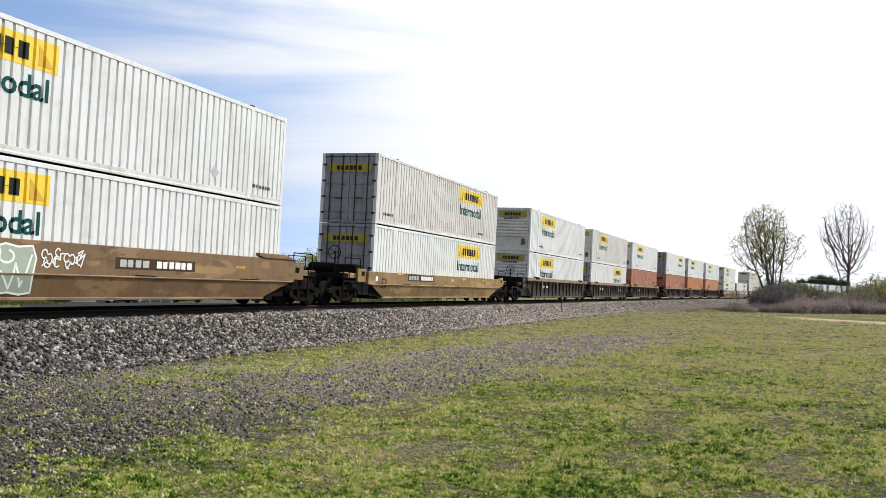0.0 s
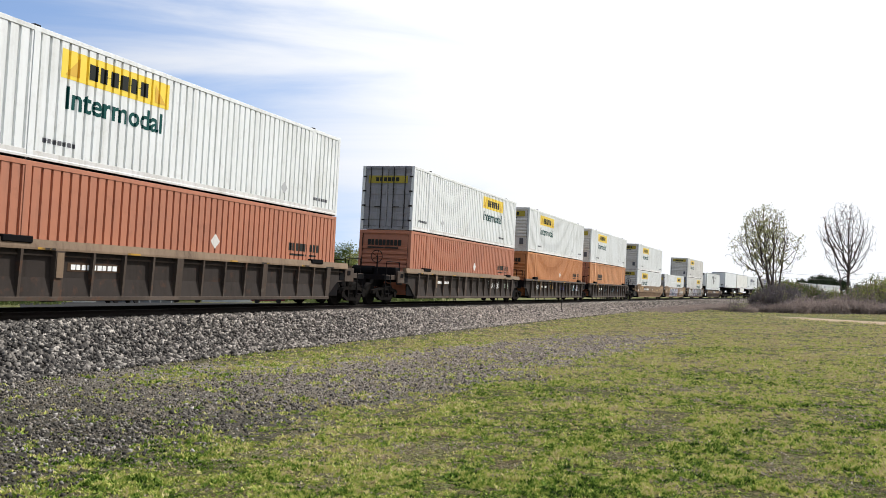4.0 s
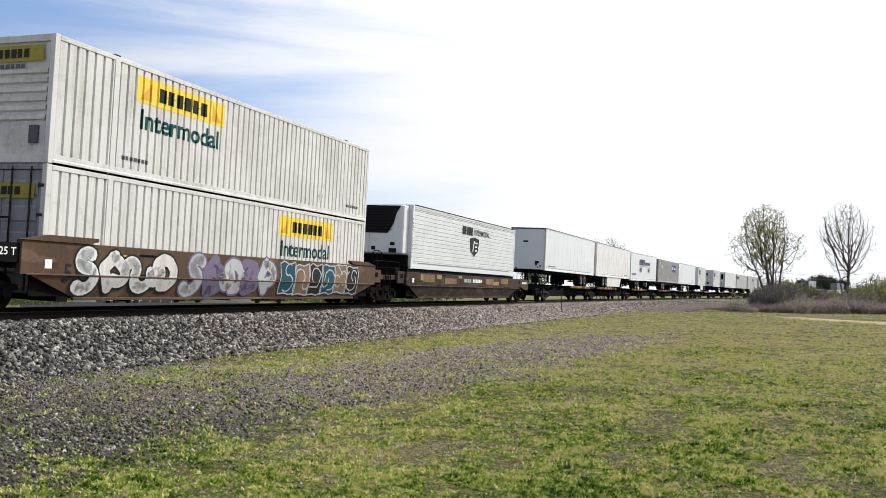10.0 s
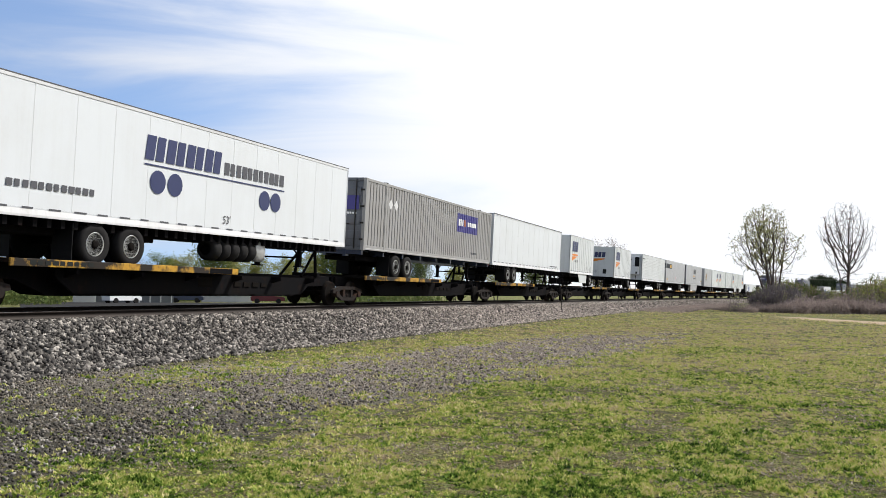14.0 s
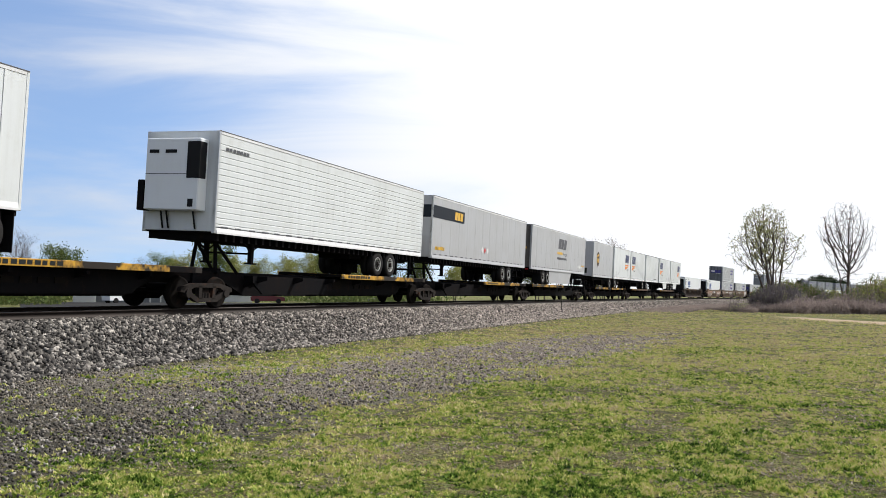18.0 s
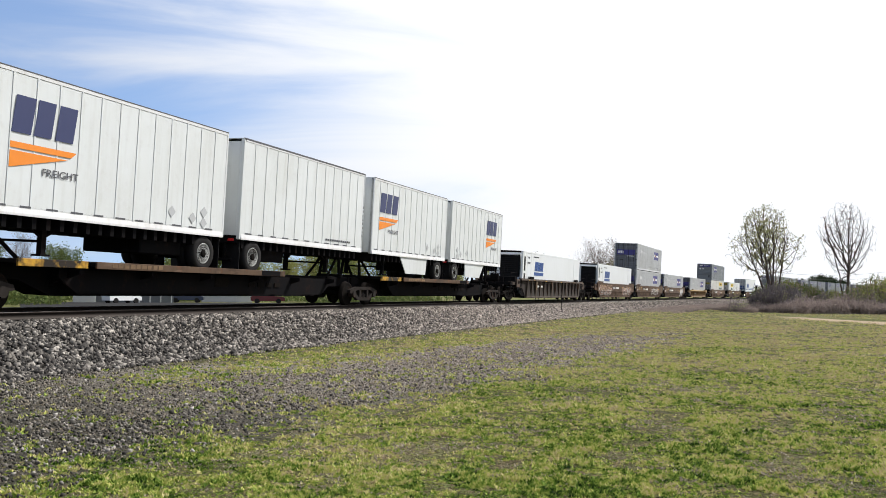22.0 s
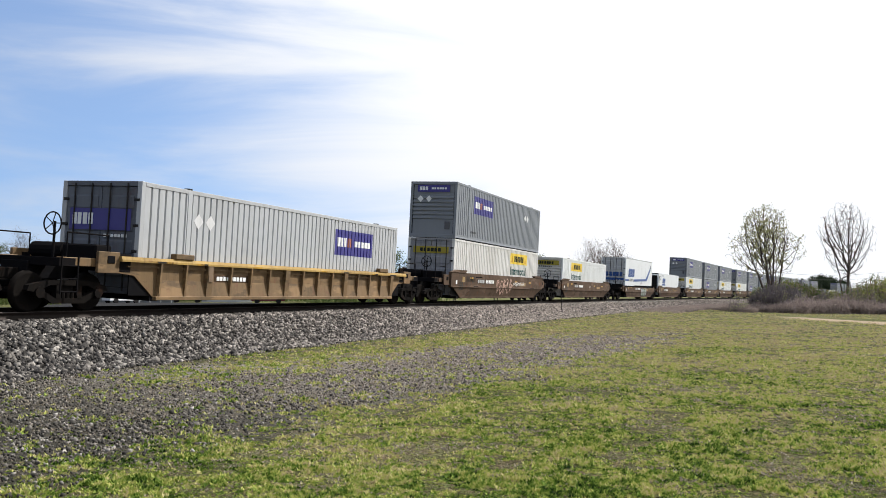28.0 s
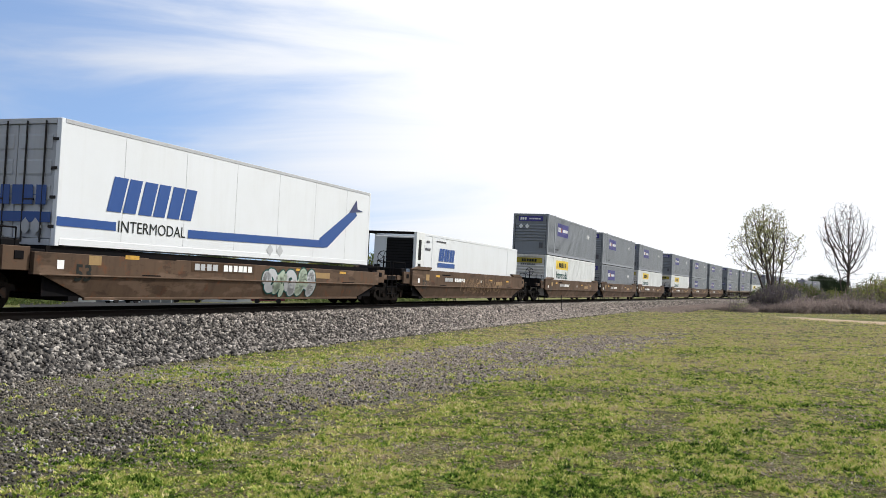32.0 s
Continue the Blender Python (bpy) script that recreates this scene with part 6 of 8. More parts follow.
def add_end(w, y, sg, skin, own_truck, brake):
    """The end platform of a well wagon at y, pointing along sg."""
    reach = 2.3 if own_truck else 1.0
    bm = bmesh.new()
    box(bm, -1.38, 1.38, *sorted((y, y + sg * 0.5)), 0.98, 1.42, 0.015)
    box(bm, -0.42, 0.42, *sorted((y + sg * 0.4, y + sg * reach)), 0.74, 1.16, 0.015)
    if own_truck:
        box(bm, -1.3, 1.3, *sorted((y + sg * 1.75, y + sg * 2.25)), 1.06, 1.26, 0.01)
        for xs in (-1.36, 1.36):
            side_bm = bmesh.new()
            box(side_bm, xs - 0.04, xs + 0.04, *sorted((y + sg * 0.42, y + sg * 1.15)), 0.94, 1.46, 0.012)
            plate = part("end_side_plate", side_bm, M[skin], w)
            side_bm = bmesh.new()
            box(side_bm, xs - 0.055, xs + 0.055, *sorted((y + sg * 0.6, y + sg * 0.85)), 1.18, 1.36, 0.008)
            part("pocket", side_bm, M["black"], plate, "dark step pocket")

            side_bm = bmesh.new()
            box(side_bm, xs * 0.9 - 0.07, xs * 0.9 + 0.07, *sorted((y + sg * 1.1, y + sg * 2.2)), 1.08, 1.28, 0.012)
            part("end_beam", side_bm, M[skin], w)
    part("end_platform", bm, M["black"], w, "black end platform")
    if own_truck:
        bm = bmesh.new()
        box(bm, -0.16, 0.16, *sorted((y + sg * 2.2, y + sg * 3.1)), 0.72, 0.98, 0.02)
        box(bm, -0.24, 0.24, *sorted((y + sg * 3.0, y + sg * 3.4)), 0.66, 1.0, 0.05)
        part("coupler", bm, M["iron"], w, "rusty knuckle coupler")
        for xs in (1.30, -1.30):
            lad = bmesh.new()
            for u in (1.65, 2.15):
                box(lad, xs - 0.015, xs + 0.015, *sorted((y + sg * u, y + sg * (u + 0.03))), 0.42, 1.3)
            for k in range(3):
                tube(lad, (xs, y + sg * 1.65, 0.48 + k * 0.3), (xs, y + sg * 2.17, 0.48 + k * 0.3), 0.016, 6)
            part("ladder", lad, M["black"], w, "black step irons")
            rail = bmesh.new()
            for u in (0.7, 2.0):
                tube(rail, (xs * 0.96, y + sg * u, 1.25), (xs * 0.96, y + sg * u, 1.85), 0.018, 6)
            tube(rail, (xs * 0.96, y + sg * 0.7, 1.85), (xs * 0.96, y + sg * 2.0, 1.85), 0.018, 6)
            part("handrail", rail, M["black"], w)
        if brake:
            bm = bmesh.new()
            tube(bm, (0.75, y + sg * 1.9, 1.2), (0.75, y + sg * 1.9, 2.1), 0.03, 8)
            n = 16
            for k in range(n):
                a, c = 2 * math.pi * k / n, 2 * math.pi * (k + 1) / n
                tube(bm, (0.75 + 0.26 * math.cos(a), y + sg * 1.97, 2.05 + 0.26 * math.sin(a)), (0.75 + 0.26 * math.cos(c), y + sg * 1.97, 2.05 + 0.26 * math.sin(c)), 0.018, 5)
            for k in range(5):
                a = 2 * math.pi * k / 5
                tube(bm, (0.75, y + sg * 1.97, 2.05), (0.75 + 0.26 * math.cos(a), y + sg * 1.97, 2.05 + 0.26 * math.sin(a)), 0.012, 5)
            part("hand_brake", bm, M["black"], w, "black hand brake wheel on a post")
            bm = bmesh.new()
            box(bm, 0.2, 1.25, *sorted((y + sg * 0.55, y + sg * 1.1)), 1.2, 1.62, 0.04)
            tube(bm, (-0.9, y + sg * 0.85, 1.45), (0.1, y + sg * 0.85, 1.45), 0.2, 12)
            part("brake_gear", bm, M["black"], w, "black brake cylinder and box")
    else:
        if sg < 0 and skin in ("tan", "brown"):
            side_bm = bmesh.new()
            box(side_bm, 1.30, 1.44, y - 1.15, y - 0.38, 1.10, 1.52, 0.012)
            plate = part("end_side_plate", side_bm, M["black"], w, "black load panel")
            part("lettering", letters("125 T", 0.17, 1.444, y - 1.0, 1.26, bold=0.01), M["sign_white"], plate, "white figures")
        for xs in (-1.25, 1.25):
            bm = bmesh.new()
            tube(bm, (xs, y + sg * 0.55, 1.3), (xs, y + sg * 0.55, 2.05), 0.02, 6)
            tube(bm, (xs * 0.7, y + sg * 0.55, 1.3), (xs * 0.7, y + sg * 0.55, 2.05), 0.02, 6)
            tube(bm, (xs, y + sg * 0.55, 2.05), (xs * 0.7, y + sg * 0.55, 2.05), 0.02, 6)
            part("handrail", bm, M["black"], w)


def well_wagon(style, skin, first, last, label, low=0, tall=False, marks=-4.9):
    """A well wagon unit for 53 ft boxes, middle at the origin. first/last: whether its -y and +y ends carry trucks of their own."""
    w = thing("well_wagon", label, "well wagon", "wagons of the train")
    hl = 8.35
    for side in (1, -1):
        if style == "smooth":
            bm = bmesh.new()
            x = 1.49 * side
            xi = 1.335 * side
            box(bm, *sorted((x, xi)), -hl - 0.45, hl + 0.45, 0.86, low or 1.60, 0.01)
            part("side_sill", bm, M[skin], w)
            bm = bmesh.new()
            pts = [(-hl + 1.25, 0.34), (hl - 1.25, 0.34), (hl + 0.2, 0.86), (-hl - 0.2, 0.86)]
            lo = [bm.verts.new((side * (1.485 - 0.145 * (0.86 - z) / 0.52), u, z)) for u, z in pts]
            hi = [bm.verts.new((side * (1.44 - 0.115 * (0.86 - z) / 0.52), u, z)) for u, z in pts]
            bm.faces.new(lo)
            bm.faces.new(hi[::-1])
            for k in range(4):
                bm.faces.new((lo[k], hi[k], hi[(k + 1) % 4], lo[(k + 1) % 4]))
            bmesh.ops.recalc_face_normals(bm, faces=bm.faces[:])
            part("lower_side_plate", bm, M[skin], w)
            for e in (-1, 1):
                # added black cover: darkens the box side left open by the sloping end
                bm = bmesh.new()
                box(bm, *sorted((side * 1.302, side * 1.325)), *sorted((e * (hl - 1.5), e * (hl + 0.04))), 0.38, 0.9)
                part("end_plate", bm, M["black"], w)
            bm = bmesh.new()
            box(bm, *sorted((side * 1.30, side * 1.375)), -hl + 1.2, hl - 1.2, 0.29, 0.36, 0.008)
            part("bottom_flange", bm, M[skin], w)
            bm = bmesh.new()
            box(bm, *sorted((side * 1.47, side * 1.51)), -hl - 0.3, hl + 0.3, 0.845, 0.885, 0.01)
            part("fold_rib", bm, M[skin], w)
            for e in () if low else (-1, 1):
                bm = bmesh.new()
                prism(bm, [(e * (hl + 0.45), 1.60), (e * (hl - 1.5), 1.60), (e * (hl - 1.75), 1.66), (e * (hl - 1.75), 1.74), (e * (hl - 0.3), 1.74)], "x", *sorted((side * 1.36, side * 1.52)))
                part("end_shelf", bm, M[skin], w)
        else:
            tz = 1.24 if skin == "mustard" else 1.40
            bm = bmesh.new()
            prism(bm, [(-hl + 0.9, 0.32), (hl - 0.9, 0.32), (hl - 0.1, 0.9), (hl + 0.45, 0.95), (hl + 0.45, tz + 0.02), (-hl - 0.45, tz + 0.02), (-hl - 0.45, 0.95), (-hl + 0.1, 0.9)], "x", *sorted((side * 1.335, side * 1.365)))
            part("side_sill", bm, M["panel_dark"] if skin == "umber" else M[skin], w)
            bm = bmesh.new()
            prism(bm, [(side * 1.31, tz), (side * 1.50, tz), (side * 1.50, tz + 0.05), (side * 1.47, tz + (0.22 if tall else 0.13)), (side * 1.31, tz + (0.22 if tall else 0.13))], "y", -hl - 0.5, hl + 0.5)
            part("top_chord", bm, M["mustard_top"] if skin == "mustard" else M["chord"] if tall else M["umber"], w, "rust-brown top rail of the wagon side" if tall else "")
            bm = bmesh.new()
            box(bm, *sorted((side * 1.36, side * 1.425)), -hl - 0.2, hl + 0.2, tz - 0.13, tz - 0.095)
            part("ledge", bm, M[skin], w)
            bm = bmesh.new()
            prism(bm, [(side * 1.36, 0.36), (side * 1.435, 0.36), (side * 1.366, 0.80)], "y", -hl + 0.95, hl - 0.95)
            part("lower_plate", bm, M["panel_dark"] if skin == "umber" else M[skin], w)
            bm = bmesh.new()
            box(bm, *sorted((side * 1.31, side * 1.47)), -hl + 0.85, hl - 0.85, 0.28, 0.38, 0.012)
            part("bottom_chord", bm, M[skin], w)
            for k in range(15):
                y = -hl + 1.0 + k * (2 * hl - 2.0) / 14
                rb = RIB.get((side, skin))
                if rb is None:
                    b2 = bmesh.new()
                    prism(b2, [(side * 1.36, 0.36), (side * 1.45, 0.36), (side * 1.495, tz + 0.005), (side * 1.36, tz + 0.005)], "y", -0.035, 0.035)
                    rb = RIB[(side, skin)] = mesh_of("rib", b2, M[skin])
                part("rib", rb, None, w).location = (0, y, 0)
                if k % 4 == 2:
                    bm = bmesh.new()
                    prism(bm, [(side * 1.36, 0.34), (side * 1.458, 0.34), (side * 1.503, tz), (side * 1.36, tz)], "y", y - 0.13, y + 0.13)
                    part("wide_post", bm, M[skin] if skin == "mustard" else M["umber"], w)
            for e in (-1, 1):
                # black cover added over the pale box side below the sloping sill
                bm = bmesh.new()
                box(bm, *sorted((side * 1.302, side * 1.332)), *sorted((e * (hl - 1.2), e * (hl + 0.04))), 0.40, 1.0)
                part("end_plate", bm, M["black"], w)
                bm = bmesh.new()
                box(bm, *sorted((side * 1.33, side * 1.52)), *sorted((e * (hl - 1.5), e * (hl - 2.3))), tz + 0.13, tz + 0.28, 0.02)
                part("guide", bm, M["black"] if skin != "mustard" else M["mustard"], w, "steel container guide")
    bm = bmesh.new()
    for k in range(8):
        y = -hl + 0.9 + k * (2 * hl - 1.8) / 7
        box(bm, -1.34, 1.34, y - 0.16, y + 0.16, 0.26, 0.385)
    box(bm, -0.25, 0.25, -hl + 0.6, hl - 0.6, 0.28, 0.38)
    part("well_floor", bm, M["black"], w)
    for e, own in ((-1, first), (1, last)):
        add_end(w, e * (hl + 0.05), e, skin, own, own and e < 0)
        if own:
            add_truck(w, e * (hl + 1.75))
    if not first:
        add_truck(w, -hl - 1.33)
    # reporting marks as bars
    x = 1.494 if style == "smooth" else 1.372
    if marks is not None:
        part("number_panel", flat(x, marks, marks + 3.1, 1.06, 1.34) if style == "smooth" else flat(x, -4.9, -3.2, tz - 0.45, tz - 0.25), M["sign_brown"], w, "dark number panel")
        part("lettering", bars(x + 0.004, marks + 1.5, marks + 3.0, 1.11, 0.18, 6, 0.28) if style == "smooth" else bars(x + 0.004, -4.8, -3.3, tz - 0.41, 0.12, 9, 0.25), M["sign_white"], w, "white number bars")
        if style == "smooth":
            part("lettering", bars(x + 0.004, marks + 0.15, marks + 1.25, 1.11, 0.18, 4, 0.28), M["grey"], w, "grey letter bars")
    if low > 1.3 and low != 1.38:
        bm = bmesh.new()
        box(bm, -1.24, 1.24, -hl + 0.1, hl - 0.1, 1.0, max(1.51, low + 0.14))
        part("raised_floor", bm, M["black"], w, "black raised load floor")
    if style == "smooth":
        part("lettering", leaning(letters("53", 0.40, x, -hl + 0.75, 0.74, bold=0.02)), M["sign_black"], w, "black figures")
        part("marking", flat(x, -hl + 2.35, -hl + 2.85, 1.30, 1.40), M["yellow"], w, "yellow reflector")
        for y0, y1, z0, z1, coat in ((-hl + 1.15, -hl + 1.55, 1.12, 1.40, "fresh_patch"), (-hl + 3.2, -hl + 4.3, 1.38, 1.44, "black"), (-hl + 0.2, -hl + 0.4, 1.0, 1.2, "sign_white"), (0.6, 0.8, 1.12, 1.24, "cream"),
                                     (3.4, 4.6, 1.02, 1.22, "fresh_patch"), (-hl + 3.0, -hl + 3.7, 0.9, 0.93, "black"), (1.0, 1.8, 0.89, 0.92, "black"), (5.6, 6.6, 0.89, 0.92, "black")):
            part("patch", flat(x, y0, y1, z0, min(z1, (low or 1.6) - 0.02)), M[coat], w)
        part("marking", flat(x, hl - 3.0, hl - 2.5, 1.22, 1.3), M["yellow"], w, "yellow reflector")
        part("marking", flat(x, 2.2, 2.7, 1.24, 1.32), M["yellow"], w, "yellow reflector")
    else:
        for y, wd in ((-7.6, 0.7), (-5.9, 0.5), (-3.1, 0.45), (1.2, 0.4), (2.9, 0.45), (5.4, 0.5), (7.1, 0.6)):
            part("marking", flat(1.505, y, y + wd, tz + 0.005, tz + 0.05), M["edge_paint"], w, "scraped yellow reflector")
        part("marking", flat(1.507, -hl + 1.0 + 2 * 1.05 - 0.1, -hl + 1.0 + 2 * 1.05 + 0.1, 0.8, tz - 0.04), M["chord"], w, "rusty plate on a post")
    return w


RIB = {}


def spine_wagon(length, first, last, near_hitch, decks):
    """One platform of a spine wagon. near_hitch: hitch stands by end sign; decks: (y0, y1) of the wheel decks."""
    w = thing("spine_wagon", "black spine wagon platform with yellow-edged wheel decks", "spine wagon", "wagons of the train")
    hl = length / 2
    bm = bmesh.new()
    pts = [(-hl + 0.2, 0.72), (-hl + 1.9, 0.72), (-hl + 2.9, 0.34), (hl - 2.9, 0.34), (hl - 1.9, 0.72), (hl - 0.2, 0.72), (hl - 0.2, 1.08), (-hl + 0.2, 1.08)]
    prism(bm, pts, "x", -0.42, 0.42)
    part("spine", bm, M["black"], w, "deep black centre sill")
    for side in (1, -1):
        bm = bmesh.new()
        pts = [(-hl + 2.6, 0.8), (-hl + 3.2, 0.42), (hl - 3.2, 0.42), (hl - 2.6, 0.8), (hl - 2.6, 1.0), (-hl + 2.6, 1.0)]
        prism(bm, pts, "x", *sorted((side * 0.86, side * 0.93)))
        part("side_girder", bm, M["black"], w)
        for k in range(6):
            y = -hl + 2.9 + k * (length - 5.8) / 5
            bm = bmesh.new()
            prism(bm, [(side * 0.4, 0.62), (side * 1.3, 0.9), (side * 1.3, 1.0), (side * 0.4, 1.0)], "y", y - 0.05, y + 0.05)
            part("cross_bearer", bm, M["black"], w)
    for y0, y1 in decks:
        for side in (1, -1):
            bm = bmesh.new()
            box(bm, *sorted((side * 0.45, side * 1.36)), y0, y1, 1.09, 1.185, 0.006)
            deck = part("wheel_deck", bm, M["iron"], w, "steel wheel deck")
            bm = bmesh.new()
            box(bm, *sorted((side * 1.345, side * 1.40)), y0 - 0.01, y1 + 0.01, 1.03, 1.20, 0.008)
            part("deck_edge", bm, M["brown" if abs(y1 - y0 - 8.5) < 0.01 else "edge_paint"], deck, "rust-brown deck edge" if abs(y1 - y0 - 8.5) < 0.01 else "chipped yellow deck edge")
            if side > 0 and y1 - y0 > 5:
                part("lettering", bars(1.404, y0 + 0.5, y0 + 2.4, 1.07, 0.1, 9, 0.3), M["tan" if abs(y1 - y0 - 8.5) < 0.01 else "sign_black"], deck, "row of small bars")
                part("patch", flat(1.404, y1 - 1.4, y1 - 0.3, 1.04, 1.19), M["black"], deck, "black worn patch")
    for y, sg in near_hitch:
        bm = bmesh.new()
        for xs in (-0.45, 0.45):
            tube(bm, (xs, y - 0.05, 1.05), (xs * 0.75, y, 2.08), 0.06, 8)
            tube(bm, (xs, y + sg * 1.1, 1.05), (xs * 0.75, y + 0.06 * sg, 1.95), 0.05, 8)
        box(bm, -0.48, 0.48, y - 0.28, y + 0.28, 2.02, 2.12, 0.02)
        box(bm, -0.55, 0.55, y - 0.1, y + 0.1, 1.04, 1.2, 0.02)
        part("hitch", bm, M["black"], w, "black trailer hitch stand")
    for e, own in ((-1, first), (1, last)):
        bm = bmesh.new()
        box(bm, -0.34, 0.34, *sorted((e * (hl - 1.9), e * (hl + (0.2 if own else -0.05)))), 0.75, 1.1, 0.02)
        part("end_sill", bm, M["black"], w)
        bm = bmesh.new()
        if own:
            box(bm, -1.25, 1.25, *sorted((e * (hl - 0.15), e * (hl + 0.2))), 0.98, 1.1, 0.01)
            part("end_platform", bm, M["black"], w)
            for xs in (-1.2, 1.2):
                for name, ya, yc, za, zc in (("handrail", 0.15, 0.15, 1.05, 1.7), ("step_hanger", -0.3, -0.3, 0.45, 1.1), ("step_hanger", 0.15, 0.15, 0.45, 1.1), ("step", -0.3, 0.15, 0.5, 0.5)):
                    bm = bmesh.new()
                    tube(bm, (xs, e * (hl + ya), za), (xs, e * (hl + yc), zc), 0.02, 6)
                    part(name, bm, M["black"], w)
            bm = bmesh.new()
            box(bm, -0.16, 0.16, *sorted((e * (hl + 0.2), e * (hl + 0.75 + (2.6 if own == 2 else 0)))), 0.72, 0.98, 0.02)
            box(bm, -0.24, 0.24, *sorted((e * (hl + 0.65 + (2.6 if own == 2 else 0)), e * (hl + 1.0 + (2.6 if own == 2 else 0)))), 0.66, 1.0, 0.05)
            part("coupler", bm, M["iron"], w, "rusty knuckle coupler")
            bm = bmesh.new()
            yw = e * (hl + 0.22)
            tube(bm, (0.7, e * (hl + 0.1), 1.05), (0.7, e * (hl + 0.1), 2.0), 0.04, 8)
            for k in range(14):
                a, c = 2 * math.pi * k / 14, 2 * math.pi * (k + 1) / 14
                tube(bm, (0.7 + 0.28 * math.cos(a), yw, 1.9 + 0.28 * math.sin(a)), (0.7 + 0.28 * math.cos(c), yw, 1.9 + 0.28 * math.sin(c)), 0.022, 5)
            for k in range(5):
                a = 2 * math.pi * k / 5
                tube(bm, (0.7, yw, 1.9), (0.7 + 0.28 * math.cos(a), yw, 1.9 + 0.28 * math.sin(a)), 0.015, 5)
            part("hand_brake", bm, M["black"], w, "black hand brake wheel on a post")
            bm = bmesh.new()
            box(bm, 0.45, 0.95, *sorted((e * (hl - 0.1), e * (hl + 0.06))), 1.3, 1.75, 0.03)
            part("brake_box", bm, M["black"], w)
            add_truck(w, e * (hl - 1.25), "side_frame")
        else:
            bm.free()
    if not first:
        add_truck(w, -hl, "side_frame")
    bm = bmesh.new()
    tube(bm, (-0.5, 1.0, 0.8), (-0.5, 2.2, 0.8), 0.2, 12)
    part("brake_cylinder", bm, M["iron"], w, "dusty brake cylinder")
    bm = bmesh.new()
    box(bm, 0.45, 0.95, -0.6, 0.1, 0.62, 0.95, 0.03)
    part("brake_valve", bm, M["iron"], w, "dusty brake valve")
    for k in range(4):
        bm = bmesh.new()
        box(bm, 0.931, 0.96, 1.2 + k * 0.5, 1.55 + k * 0.5, 0.66, 0.80)
        part("access_plate", bm, M["iron"], w)
    return w


def leaning(bm):
    """Lets flat paint follow the wagon side: upright above the fold, leaning in below it."""
    bmesh.ops.bisect_plane(bm, geom=bm.verts[:] + bm.edges[:] + bm.faces[:], plane_co=(0, 0, 0.86), plane_no=(0, 0, 1))
    for v in bm.verts:
        if v.co.z < 0.86:
            v.co.x -= 0.145 * (0.86 - v.co.z) / 0.52 - 0.004
    return bm


def stroke(bm, pts, wide, x):
    """A sprayed line of that width through (y, z) points, with round joints."""
    for (ya, za), (yb, zb) in zip(pts, pts[1:]):
        ln = max(0.01, math.hypot(yb - ya, zb - za))
        ny, nz_ = -(zb - za) / ln * wide / 2, (yb - ya) / ln * wide / 2
        bm.faces.new([bm.verts.new((x, u, v)) for u, v in ((ya - ny, za - nz_), (yb - ny, zb - nz_), (yb + ny, zb + nz_), (ya + ny, za + nz_))])
    for yc, zc in pts:
        bm.faces.new([bm.verts.new((x + 0.0004, yc + wide / 2 * math.cos(k * math.pi / 4), zc + wide / 2 * math.sin(k * math.pi / 4))) for k in range(8)])
    return bm


def swing(y, z, ry, rz, a0, a1, n=7):
    """Points on an arc."""
    return [(y + ry * math.cos(radians(a0 + (a1 - a0) * k / n)), z + rz * math.sin(radians(a0 + (a1 - a0) * k / n))) for k in range(n + 1)]


# strokes of invented, meaningless sprayed shapes in a unit box
SHAPES = [
    lambda: [swing(0.2, 0.3, 0.7, 0.6, 20, 230) + swing(-0.4, -0.5, 0.5, 0.4, 60, -160)],
    lambda: [swing(-0.2, 0.1, 0.9, 0.8, 250, -40), swing(0.4, -0.4, 0.5, 0.5, 120, 330)],
    lambda: [[(-0.9, -0.7), (-0.4, 0.8), (0.0, -0.3), (0.2, 0.9), (0.8, 0.1)], swing(0.5, -0.6, 0.4, 0.3, 0, 250)],
    lambda: [swing(0.0, -0.2, 0.9, 0.6, 100, 300), [(-0.2, 0.9), (0.7, 0.2), (0.3, -0.9)]],
    lambda: [swing(-0.4, 0.4, 0.5, 0.5, 0, 300), swing(0.4, -0.3, 0.5, 0.6, 180, 480), [(-0.9, -0.8), (0.1, -0.5)]],
    lambda: [[(0.9, 0.8), (0.1, 0.5), (0.5, -0.1), (-0.5, -0.2), (-0.1, -0.9), (-0.9, -0.7)], swing(-0.5, 0.5, 0.4, 0.4, 40, 280)],
]


